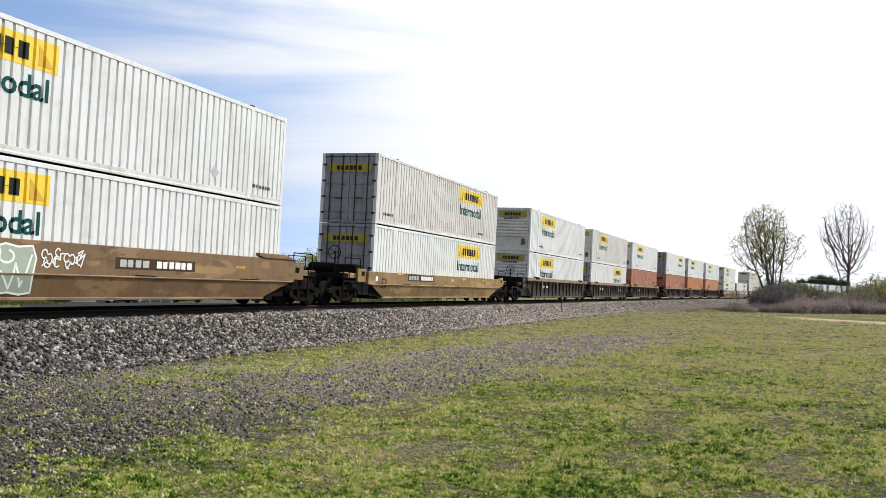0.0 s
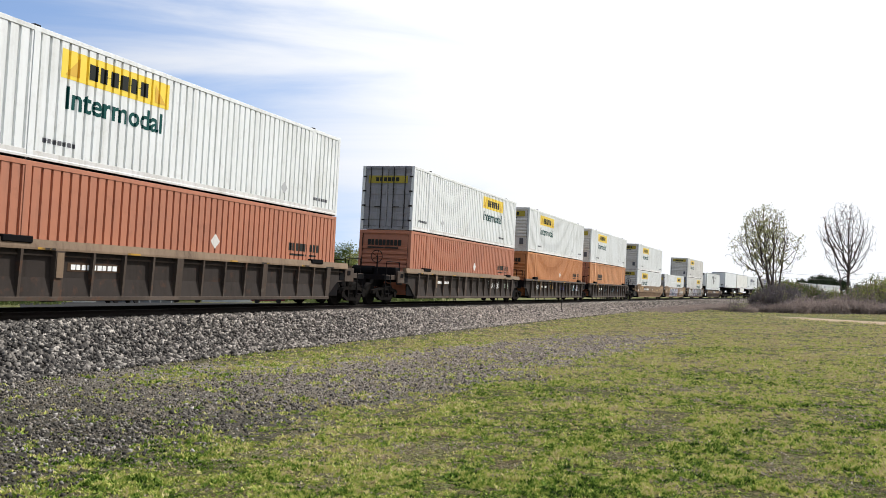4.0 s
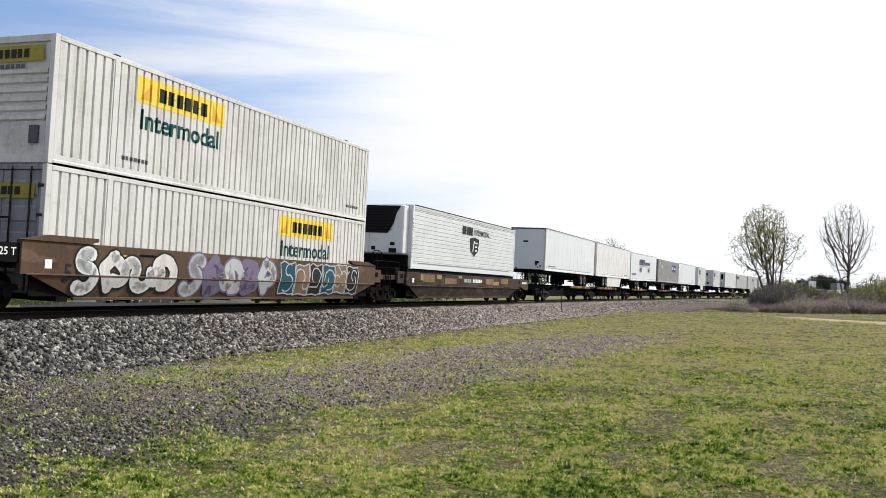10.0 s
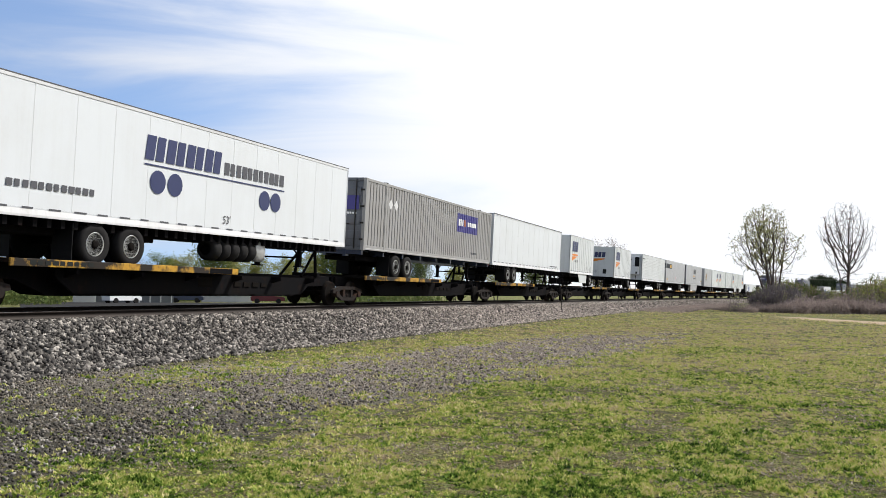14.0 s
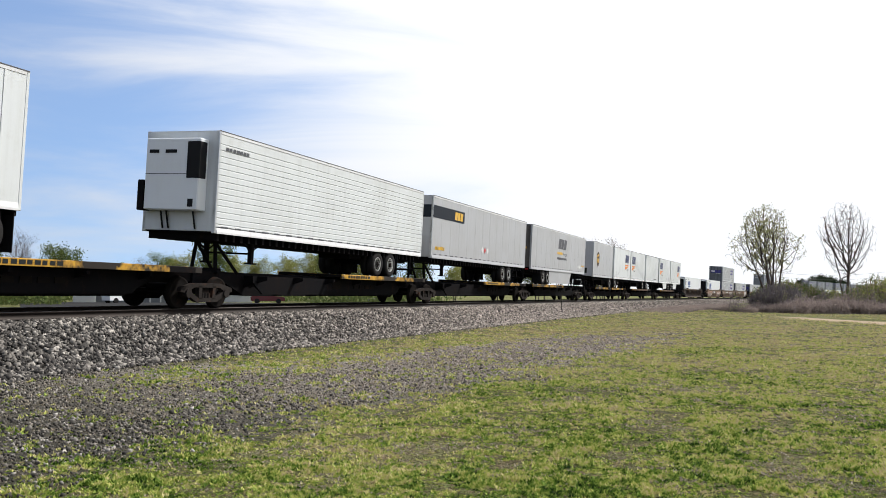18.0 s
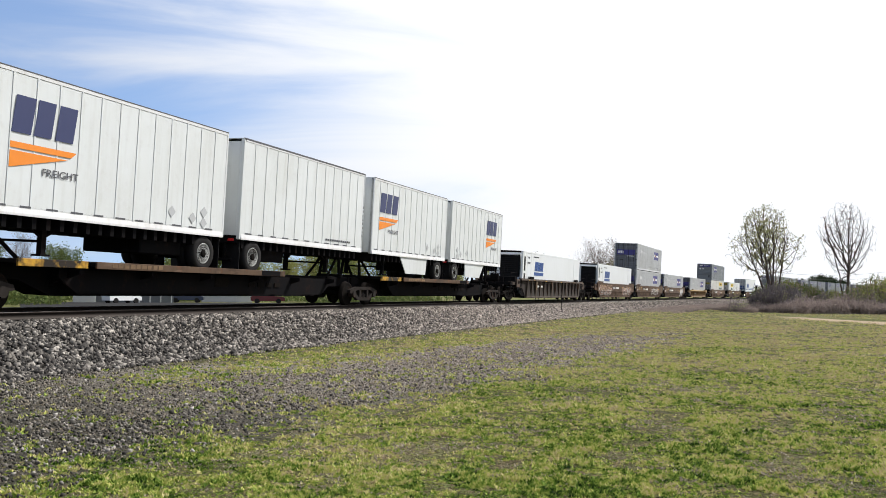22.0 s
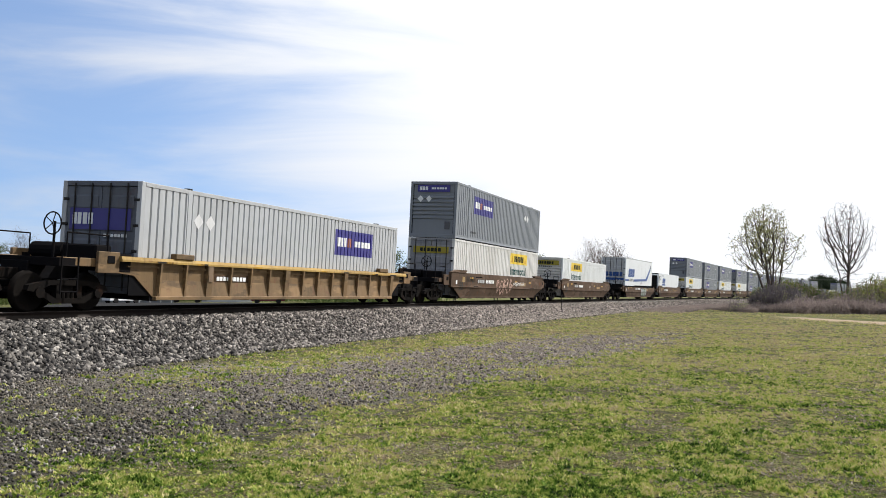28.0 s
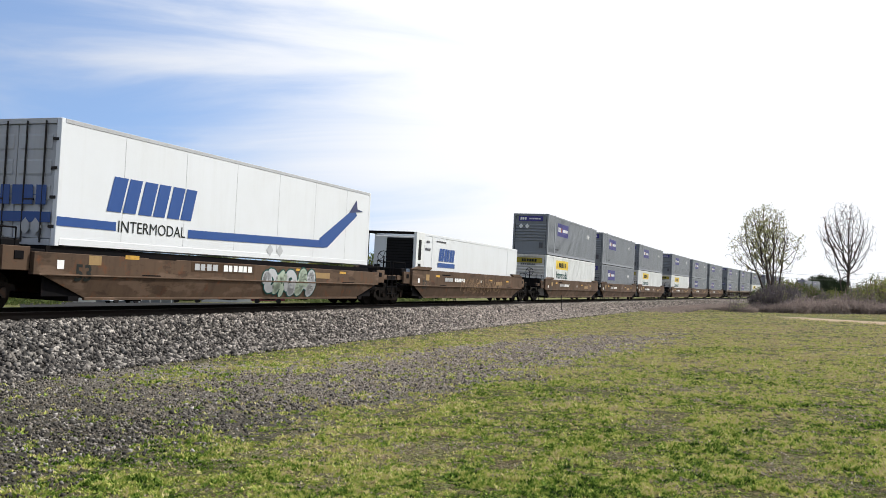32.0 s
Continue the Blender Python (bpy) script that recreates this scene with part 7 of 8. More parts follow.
def graffiti(w, y0, y1, z0, z1, x, seed, cols, mode="bubble"):
    """Sprayed painting on a wagon side, nothing legible. bubble: fat outlined shapes; piece: colour fields under pale lines; line: thin scrawl."""
    rng = random.Random(seed)
    tall = z1 - z0
    n = max(2, round((y1 - y0) / (tall * (0.62 if mode == "line" else 0.85))))
    step = (y1 - y0) / n
    for k in range(n):
        yc, zc = y0 + (k + 0.5) * step, (z0 + z1) / 2 + rng.uniform(-0.04, 0.04) * tall
        ry, rz, lean = step * 0.43, tall * 0.40, rng.uniform(-0.15, 0.2)
        fu, fv, turn = rng.choice((-1, 1)), rng.choice((-1, 1)), radians(rng.uniform(-40, 40))
        lines = []
        for line in rng.choice(SHAPES)():
            bent = [(fu * u * math.cos(turn) - fv * v * math.sin(turn), fu * u * math.sin(turn) + fv * v * math.cos(turn)) for u, v in line]
            lines.append([(yc + ry * 1.15 * u + lean * rz * v, zc + rz * max(-1.1, min(1.1, v))) for u, v in bent])
        fill = M[cols[1 + k % (len(cols) - 1)]]
        if mode == "piece":
            pts = []
            for u, v in ((-1, -1), (-0.2, -0.92), (0.5, -1), (1.1, -0.95), (1.0, -0.2), (1.15, 0.5), (0.9, 1), (0.1, 0.9), (-0.6, 1), (-1.1, 0.85), (-0.95, 0.1), (-1.12, -0.5)):
                pts.append((yc + step * 0.5 * u, min(z1, max(z0, zc + tall * 0.5 * v * rng.uniform(0.88, 1.0)))))
            part("graffiti", leaning(poly(x + 0.001 + 0.0006 * (k % 3), pts)), fill, w, "sprayed colour field")
            bm = bmesh.new()
            stroke(bm, pts + pts[:1], 0.045, x + 0.006)
            for line in lines:
                stroke(bm, line, 0.05, x + 0.006)
            part("graffiti", leaning(bm), M[cols[0]], w, "pale sprayed outline")
            continue
        fat = (0.065 if mode == "line" else 0.30) * tall
        if mode == "bubble":
            bm = bmesh.new()
            for line in lines:
                stroke(bm, line, fat * 1.35, x + 0.001)
            part("graffiti", leaning(bm), M[cols[0]], w, "sprayed outline shape")
        bm = bmesh.new()
        for line in lines:
            stroke(bm, line, fat, x + 0.004)
        if mode == "line":
            a = (yc + rng.uniform(-0.5, 0.1) * step, zc + rng.uniform(-0.3, 0.1) * tall)
            stroke(bm, swing(*a, ry * 0.7, rz * 0.6, rng.uniform(0, 180), rng.uniform(200, 420)), fat, x + 0.005)
        part("graffiti", leaning(bm), M[cols[0]] if mode == "line" else fill, w, "sprayed shape")


# ---- the train, from the front to the back ----
MADE = {}


def again(key, build):
    """Builds a thing the first time, then copies it."""
    if key not in MADE:
        MADE[key] = build()
        return MADE[key]
    return copy_thing(MADE[key], Matrix())


def roll(ob, mid, lift=0.0, pitch=0.0):
    """Puts a thing on the train; pitch: degrees by which its far end stands higher."""
    ROLLING.append((ob, mid, lift, pitch))
    ob.matrix_basis = track_pose(mid + 324.1, lift) @ pose(0, 0, 0, pitch)
    return ob


BASE = 0.42
HIGH = 1.61
LABELS = {"ochre": "worn ochre smooth-sided well wagon with low sides", "tan": "faded yellow-brown smooth-sided well wagon", "brown": "dull brown smooth-sided well wagon", "umber": "grey-brown ribbed well wagon with rusty top rail",
          "dark": "dark brown ribbed well wagon with graffiti", "mustard": "worn yellow ribbed well wagon"}
# near end on the train, style, paint, own truck at front, at back, boxes: (skin, brand, end, finish) from the bottom up
J, JC, O = ("white", "yellow", "front", None), ("cream", "yellow", "front", None), ("orange", "orange", "front", None)
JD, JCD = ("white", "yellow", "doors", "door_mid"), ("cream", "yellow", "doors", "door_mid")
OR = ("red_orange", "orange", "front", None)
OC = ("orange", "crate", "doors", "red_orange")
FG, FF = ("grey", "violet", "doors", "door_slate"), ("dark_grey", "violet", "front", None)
WELLS = [
    (-312.7, "smooth", "tan", 1, 1, [J, J]), (-289.4, "smooth", "ochre", 1, 1, [JD, JCD]),
    (-266.0, "ribbed", "umber", 1, 0, [J, J]), (-246.8, "ribbed", "umber", 0, 0, [JD, JC]), (-227.7, "ribbed", "umber", 0, 1, [OR, J]),
    (-204.4, "ribbed", "umber", 1, 0, [OR, JD]), (-185.2, "ribbed", "dark", 0, 0, [O, J]), (-166.1, "ribbed", "dark", 0, 1, [OC, J]),
    (-143.0, "smooth", "tan", 1, 0, [J, J]), (-123.9, "smooth", "tan", 0, 0, [JD]), (-104.5, "smooth", "brown", 0, 1, [JCD, JC]),
    (172.7, "ribbed", "dark", 1, 1, []), (196.1, "smooth", "brown", 1, 0, []), (215.4, "smooth", "brown", 0, 0, [FG, FG]), (234.4, "smooth", "brown", 0, 1, [FG]),
    (257.7, "ribbed", "mustard", 1, 1, [FG]), (281.0, "smooth", "brown", 1, 1, [JCD, FF]), (304.2, "smooth", "brown", 1, 1, [J]),
    (329.9, "smooth", "brown", 1, 1, []), (351.0, "smooth", "brown", 1, 1, []),
    (374.4, "smooth", "brown", 1, 0, [J, FF]), (393.5, "smooth", "brown", 0, 0, [FF, FF]), (412.3, "smooth", "brown", 0, 1, [J, FF]),
    (436.0, "smooth", "brown", 1, 0, [J, FF]), (455.2, "smooth", "brown", 0, 0, [FF, FF]), (474.3, "smooth", "brown", 0, 1, [FF, FF]),
    (497.6, "ribbed", "umber", 1, 0, [FF, FF]), (516.7, "ribbed", "umber", 0, 0, [FF, FF]), (535.8, "ribbed", "umber", 0, 1, [J, FF]),
    (559.1, "smooth", "brown", 1, 0, [FF, FF]), (578.2, "smooth", "brown", 0, 0, [J, FF]), (597.3, "smooth", "brown", 0, 1, [FF]),
    (620.6, "smooth", "brown", 1, 0, [J]), (639.7, "smooth", "brown", 0, 0, [FF, FF]), (658.8, "smooth", "brown", 0, 1, [FF, FF]),
]
TAGS = {-246.8: [(3.3, 5.4, 0.8, 1.24, ("sign_white", "grey", "pale_green"), 21)],
        -204.4: [(2.9, 3.8, 0.78, 1.25, ("sign_white", "car_blue", "pale_green"), 22), (4.1, 4.9, 0.78, 1.25, ("sign_white", "grey"), 23), (6.1, 6.9, 0.78, 1.25, ("pale_green", "sign_white"), 24)],
        -185.2: [(-6.2, -5.4, 0.8, 1.22, ("sign_white", "grey"), 25), (-2.3, -1.6, 0.8, 1.25, ("yellow", "chord"), 26), (0.7, 1.8, 0.8, 1.2, ("sign_purple", "grey"), 27), (4.1, 5.3, 0.5, 1.3, ("piece", "sign_white", "pale_blue", "teal"), 28), (5.6, 6.7, 0.45, 1.3, ("piece", "sign_white", "lavender", "sign_grey"), 34)],
        -166.1: [(-4.4, -3.6, 0.8, 1.22, ("sign_white", "grey"), 29), (-2.2, -1.5, 0.7, 1.15, ("pale_blue", "grey"), 30), (1.0, 1.85, 0.5, 1.22, ("pale_blue", "grey"), 31), (3.2, 4.1, 0.45, 1.2, ("pale_blue", "grey"), 32), (6.35, 7.0, 0.6, 0.86, ("sign_white", "grey"), 35), (6.35, 7.0, 0.9, 1.16, ("sign_white", "grey"), 36)],
        -312.7: [(-5.0, -2.2, 0.42, 1.55, ("piece", "sign_white", "pale_green", "sign_green"), 3), (-2.0, -0.7, 1.0, 1.5, ("line", "sign_white", "tan"), 33)], -123.9: [(-5.2, 1.4, 0.42, 1.5, ("piece", "sign_white", "sign_navy", "lavender", "teal", "sign_navy", "lavender"), 5), (2.9, 6.6, 0.5, 1.5, ("line", "cream", "tan"), 6)],
        -104.5: [(-7.4, -3.8, 0.45, 1.5, ("sign_black", "white", "cream"), 7), (-3.4, 1.2, 0.42, 1.55, ("lavender", "grey", "lavender"), 8), (1.6, 7.2, 0.42, 1.55, ("piece", "grey", "teal", "chord", "sign_black"), 9)],
        196.1: [(-8.2, -2.6, 0.42, 1.56, ("line", "pink_spray", "brown"), 10), (-7.9, -3.0, 0.9, 1.58, ("line", "tan", "brown"), 18), (-7.2, -2.8, 0.40, 1.1, ("line", "cream", "brown"), 19), (2.6, 7.4, 0.4, 1.5, ("line", "pink_spray", "brown"), 11), (3.0, 7.0, 0.45, 1.3, ("line", "cream", "brown"), 20)],
        215.4: [(-6.5, -3.0, 0.5, 1.45, ("line", "tan", "brown"), 12), (0.5, 5.5, 0.5, 1.45, ("line", "cream", "brown"), 13)],
        234.4: [(4.4, 6.6, 0.45, 1.5, ("sign_white", "cream", "grey"), 14)], 329.9: [(0.3, 3.6, 0.42, 1.26, ("sign_green", "grey", "pale_green"), 15)],
        281.0: [(-1.5, 1.7, 0.45, 1.52, ("line", "pink_spray", "brown"), 16), (-6.6, -5.2, 1.1, 1.5, ("line", "sign_black", "brown"), 37), (1.9, 4.3, 1.02, 1.28, ("line", "sign_white", "brown"), 38)], 351.0: [(-2.5, 4.5, 0.5, 1.4, ("line", "tan", "cream"), 17)]}
MODES = ("bubble", "piece", "line")
for near, style, skin, first, last, boxes in WELLS:
    mid = near + L53 / 2
    paint_name = "umber" if skin == "dark" else skin
    key = ("well", style, skin, first, last)
    if near in TAGS:
        wagon = well_wagon(style, paint_name, first, last, LABELS[skin] + ("" if "graffiti" in LABELS[skin] else " with sprayed graffiti"), 1.36 if near == 329.9 else 0, skin == "umber", {-123.9: None, -104.5: None, -312.7: 0.3, 196.1: -2.3, 329.9: -3.4}.get(near, -4.9))
        for y0, y1, z0, z1, cols, seed in TAGS[near]:
            graffiti(wagon, y0, y1, z0, z1, 1.496 if style == "smooth" else 1.376, seed, cols[1:] if cols[0] in MODES else cols, cols[0] if cols[0] in MODES else "bubble" if style == "smooth" else "line")
    else:
        wagon = again(key, lambda: well_wagon(style, paint_name, first, last, LABELS[skin], 1.38 if skin == "ochre" else 0, skin == "umber"))
    roll(wagon, mid)
    for level, (bskin, brand, end, dirty) in enumerate(boxes):
        far = near > 435
        box_thing = again((bskin, brand, end, dirty, far), lambda: container(bskin, brand, end, dirty, far))
        roll(box_thing, mid, BASE + level * (H96 + 0.02))

low_wagon = well_wagon("smooth", "dark_brown", 1, 1, "dark rusty brown smooth-sided well wagon", 1.46, False, -1.5)
for xs in (-1.37, 1.37):
    bm = bmesh.new()
    prism(bm, [(9.5, 0.98), (10.6, 0.78), (11.25, 0.78), (11.25, 1.42), (9.5, 1.5)], "x", xs - 0.03, xs + 0.03)
    plate = part("end_skirt", bm, M["umber"], low_wagon, "brown side plate over the truck")
    if xs > 0:
        part("lettering", bars(1.404, 9.8, 10.9, 1.16, 0.12, 6, 0.3), M["sign_white"], plate, "white bars")
bm = bmesh.new()
box(bm, -1.34, 1.34, 9.5, 11.2, 1.36, 1.42, 0.008)
part("end_deck", bm, M["umber"], low_wagon, "brown end deck")
for y0, y1, z0, z1, coat in ((-6.9, -5.5, 1.05, 1.40, "mustard"), (-5.2, -4.6, 1.22, 1.42, "fresh_patch"), (-4.1, -2.5, 1.0, 1.28, "tan"), (-2.2, -1.7, 1.3, 1.42, "fresh_patch"), (2.2, 3.6, 1.05, 1.36, "mustard"), (5.0, 6.4, 1.12, 1.42, "tan")):
    part("patch", flat(1.4955, y0, y1, z0, z1), M[coat], low_wagon, "patch of older yellow-brown paint")
roll(low_wagon, -83.7 + L53 / 2)
roll(reefer("shield"), -83.7 + L53 / 2 - 0.2, HIGH + 0.0)
for near in (172.7, 196.1, 351.0):
    roll(again("blue reefer", lambda: reefer("blue")), near + L53 / 2, BASE)
roll(dry_box(), 329.9 + L53 / 2, HIGH - 0.05, 0.35)

# trailers on spine wagons: near end, length of box, how it is built
ROAD = [
    (-60.1, L53, dict(skin="trailer", brand="")), (-42.9, L53, dict(skin="trailer_warm", brand="", nose="far", skirt=True, dirty=True)),
    (-26.3, L53, dict(skin="trailer", brand="dots", nose="far")), (8.0, L53, dict(skin="trailer", brand="", nose="far")),
    (27.1, 8.4, dict(skin="trailer_pup", brand="tri", ribs=True, skirt=True)), (44.9, 8.4, dict(skin="trailer_pup", brand="tri", ribs=True)),
    (60.2, 15.8, dict(skin="trailer_cold", brand="cold")), (77.2, L53, dict(skin="trailer_grey", brand="band")),
    (94.8, L53, dict(skin="trailer_grey", brand="letters", nose="far", skirt=True)),
    (114.1, 8.4, dict(z0=2.1, skin="trailer_grey", brand="shield")), (123.3, 8.4, dict(z0=2.1, skin="trailer_pup", brand="tri", nose="far")), (132.0, 8.4, dict(z0=2.1, skin="trailer_pup", brand="tri", ribs=True)),
    (141.2, 8.4, dict(z0=2.1, skin="trailer_pup", brand="", nose="far", ribs=True)), (150.4, 8.4, dict(z0=2.1, skin="trailer_pup", brand="tri", ribs=True, skirt=True)),
    (159.5, 8.4, dict(z0=2.1, skin="trailer_pup", brand="tri", nose="far", ribs=True, skirt=True)),
]
for near, length, how in ROAD:
    roll(again(("road", length, tuple(sorted(how.items()))), lambda: trailer(length=length, **how)), near + length / 2, *((-0.04, 0.5) if how["brand"] == "dots" else ()))
roll(container("warm_grey", "violet", "doors", "door_slate"), -8.6 + L53 / 2, 2.2)
roll(chassis(), -8.6 + L53 / 2)

# spine platforms: middle, length, trucks of its own, hitches (place on it, lean), wheel decks
SPINES = [
    (-51.8, 17.0, 2, 0, "n"), (-34.95, 17.0, 0, 0, "f"), (-17.95, 17.0, 0, 0, "f"), (-0.85, 17.0, 0, 0, "f"), (16.2, 17.0, 0, 1, "f"),
    (35.1, 17.0, 1, 0, "p"), (52.0, 17.0, 0, 0, "p"), (68.8, 17.0, 0, 0, "n"), (85.8, 17.0, 0, 0, "n"), (102.8, 17.0, 0, 1, "f"),
    (122.8, 18.4, 1, 0, "2"), (141.2, 18.4, 0, 0, "2"), (159.6, 18.4, 0, 1, "2"),
]
for mid, length, first, last, load in SPINES:
    hl = length / 2
    hitch = {"n": [(-hl + 1.3, 1)], "f": [(hl - 1.3, -1)], "p": [(-hl + 1.0, 1)], "2": [(-hl + 0.9, 1), (hl - 0.9, -1)]}[load]
    decks = {"n": [(hl - 9.2, hl - 0.9)], "f": [(-hl + 0.9, -hl + 9.2)], "p": [(hl - 8.4, hl - 0.9)], "2": [(-7.6, -1.2), (-0.6, 6.2)] if first else [(-8.2, -6.2), (-5.9, 2.6)]}[load]
    roll(again(("spine", length, first, last, load), lambda: spine_wagon(length, first, last, hitch, decks)), mid)


# ---- trees, scrub and the far side ----
def grow(rng, base, height, spread, stems, levels, r0, up=0.6, low=1):
    """Branches as tapered five-sided tubes. Returns vertices, faces and the twig tips."""
    vs, fs, tips = [], [], []

    def limb(p, d, ln, r, lev):
        segs = 7 if lev == 0 else 3 if lev < 3 else 2
        sides = 5 if lev < 2 else 3
        ring, q, dirn = None, Vector(p), Vector(d).normalized()
        for k in range(segs + 1):
            rr = r * (1 - 0.8 * k / segs) + 0.004
            side = dirn.orthogonal().normalized()
            other = dirn.cross(side)
            cur = list(range(len(vs), len(vs) + sides))
            vs.extend(q + (side * math.cos(2 * math.pi * j / sides) + other * math.sin(2 * math.pi * j / sides)) * rr for j in range(sides))
            if ring:
                fs.extend((ring[j], ring[(j + 1) % sides], cur[(j + 1) % sides], cur[j]) for j in range(sides))
            ring = cur
            if k and lev + 1 < levels and (lev or k > low):
                for _ in range((2, 2, 1, 1)[lev] + (rng.random() < 0.5)):
                    a = rng.uniform(0, 2 * math.pi)
                    out = side * math.cos(a) + other * math.sin(a)
                    nd = dirn * rng.uniform(0.55, 1.0) + out * spread * rng.uniform(0.7, 1.2) + Vector((0, 0, up * 0.5))
                    limb(q, nd, ln * (rng.uniform(0.2, 0.3) + 0.24 * (1 - k / segs)) if lev == 0 else ln * rng.uniform(0.4, 0.65), rr * 0.55, lev + 1)
            if k < segs:
                q = q + dirn * (ln / segs)
                wob = 0.10 if lev == 0 else 0.2
                dirn = (dirn + Vector((rng.uniform(-wob, wob), rng.uniform(-wob, wob), 0.10 * up))).normalized()
        if lev >= levels - 2:
            tips.append(tuple(q))

    for k in range(stems):
        a = 2 * math.pi * k / max(1, stems) + rng.random()
        lean = 0.17 if stems > 1 else 0.03
        limb(Vector(base) + Vector((math.cos(a), math.sin(a), 0)) * (0.25 if stems > 1 else 0), (math.cos(a) * lean, math.sin(a) * lean, 1), height * rng.uniform(0.82, 1.0), r0, 0)
    return vs, fs, tips


def leaves_mesh(name, rng, tips, per, size, radius, mat):
    vs, fs = [], []
    for t in tips:
        for _ in range(per):
            c = Vector(t) + Vector((rng.gauss(0, radius), rng.gauss(0, radius), rng.gauss(0, radius)))
            u = Vector((rng.uniform(-1, 1), rng.uniform(-1, 1), rng.uniform(-1, 1))).normalized()
            w = u.orthogonal().normalized()
            s = size * rng.uniform(0.6, 1.3)
            i = len(vs)
            vs += [c - u * s, c + w * s * 0.5, c + u * s, c - w * s * 0.5]
            fs.append((i, i + 1, i + 2, i + 3))
    return mesh_np(name, np.array(vs), np.array(fs), mat)


def tree(label, seed, height, stems, levels, r0, spread, leaf_mat, per, size, radius, skip=0.0, name="tree"):
    rng = random.Random(seed)
    vs, fs, tips = grow(rng, (0, 0, -0.1), height, spread, stems, levels, r0)
    t = thing(name, label, name)
    part("trunk", mesh_np("trunk", np.array(vs), np.array(fs), M["bark"]), None, t)
    tips = [p for p in tips if rng.random() >= skip]
    if per and tips:
        part("crown", leaves_mesh("crown", rng, tips, per, size, radius, M[leaf_mat]), None, t)
    return t


def put(ob, x, y, turn=0.0, size=1.0, z=0.0):
    ob.matrix_basis = Matrix.Translation((x, y, z)) @ pose(0, 0, 0, 0, 0, turn) @ Matrix.Scale(size, 4)
    return ob


def towards(px_angle, dist):
    """A place at that angle to the right of the line's direction, seen from the eye."""
    a = radians(px_angle)
    return dist * math.sin(a), dist * math.cos(a)


def crown_tree(label, seed, stems, inside, box_of, points, leaf_mat, leaf_at, per, size, radius, r_tip=0.012, lift=0.10):
    """A tree whose limbs grow towards points strewn through its crown, so that the twigs fill the outline."""
    rng = np.random.default_rng(seed)
    lo, hi = np.array(box_of[0]), np.array(box_of[1])
    cloud = lo + (hi - lo) * rng.random((points * 8, 3))
    cloud = cloud[[inside(p, rng) for p in cloud]][:points]
    nodes, parent = [], []
    for x, y, tx, ty, h in stems:
        up = -1
        for k in range(int(h / 0.3) + 1):
            u = k * 0.3 / h
            nodes.append((x + tx * u, y + ty * u, -0.1 + h * u))
            parent.append(up)
            up = len(nodes) - 1
    nodes = [np.array(p, float) for p in nodes]
    step, alive = 0.24, np.ones(len(cloud), bool)
    best = np.full(len(cloud), 1e9)
    who = np.zeros(len(cloud), int)
    seen = 0
    for _ in range(90):
        for i in range(seen, len(nodes)):
            d = np.linalg.norm(cloud - nodes[i], axis=1)
            m = d < best
            best[m], who[m] = d[m], i
        seen = len(nodes)
        alive &= best > 0.25
        pull = {}
        for j in np.nonzero(alive & (best < 5.0))[0]:
            v = cloud[j] - nodes[who[j]]
            pull.setdefault(int(who[j]), []).append(v / np.linalg.norm(v))
        if not pull:
            break
        for i, vs in pull.items():
            back = nodes[i] - nodes[parent[i]] if parent[i] >= 0 else np.zeros(3)
            d = np.mean(vs, axis=0) + np.array((0, 0, lift)) + back * 2.4 + rng.normal(0, 0.13, 3)
            nodes.append(nodes[i] + d / (np.linalg.norm(d) + 1e-6) * step)
            parent.append(i)
    n = len(nodes)
    area, kids = np.zeros(n), np.zeros(n, int)
    for i in range(n - 1, -1, -1):
        if kids[i] == 0:
            area[i] = r_tip ** 2.6
        if parent[i] >= 0:
            area[parent[i]] += area[i]
            kids[parent[i]] += 1
    rad = np.minimum(area ** (1 / 2.6), r_tip * 15)
    vs, fs = [], []
    for i in range(n):
        p = parent[i]
        if p < 0:
            continue
        a, c = Vector(nodes[p]), Vector(nodes[i])
        d = (c - a).normalized()
        u = d.orthogonal().normalized()
        w = d.cross(u)
        sides = 6 if rad[i] > 0.04 else 3
        k0 = len(vs)
        ra = min(rad[p], rad[i] * 1.25)
        for q, r in ((a, ra), (c, rad[i])):
            vs.extend(q + (u * math.cos(2 * math.pi * k / sides) + w * math.sin(2 * math.pi * k / sides)) * r for k in range(sides))
        fs.extend((k0 + k, k0 + (k + 1) % sides, k0 + sides + (k + 1) % sides, k0 + sides + k) for k in range(sides))
    t = thing("tree", label, "tree")
    part("trunk", mesh_np("trunk", np.array(vs), np.array(fs), M["bark"]), None, t)
    pr = random.Random(seed)
    tips = [tuple(nodes[i]) for i in range(n) if kids[i] == 0 or pr.random() < 0.3]
    tips = [p for p in tips if pr.random() < leaf_at(p)]
    part("crown", leaves_mesh("crown", pr, tips, per, size, radius, M[leaf_mat]), None, t)
    return t


def oval(p, rng, z0, z1, wide, top):
    """Inside an egg of that greatest half width, its widest at the fraction top of its height."""
    u = (p[2] - z0) / (z1 - z0)
    if not 0 < u < 1:
        return False
    w = math.sin(math.pi * 0.5 * u / top) if u < top else math.sqrt(max(0.0, 1 - ((u - top) / (1 - top)) ** 2))
    a = math.atan2(p[1], p[0])
    w *= wide * (0.86 + 0.22 * noise.noise((math.cos(a) * 2.2, math.sin(a) * 2.2, p[2] * 0.55)))
    return math.hypot(p[0], p[1]) < w


def first_crown(p, rng):
    low = 3.4 < p[2] < 7.4 and math.hypot(p[0], p[1]) < 2.0 + 1.7 * min(1, (p[2] - 3.4) / 2.0) and rng.random() < 0.11
    return oval(p, rng, 2.6, 10.5, 2.75, 0.62) or low


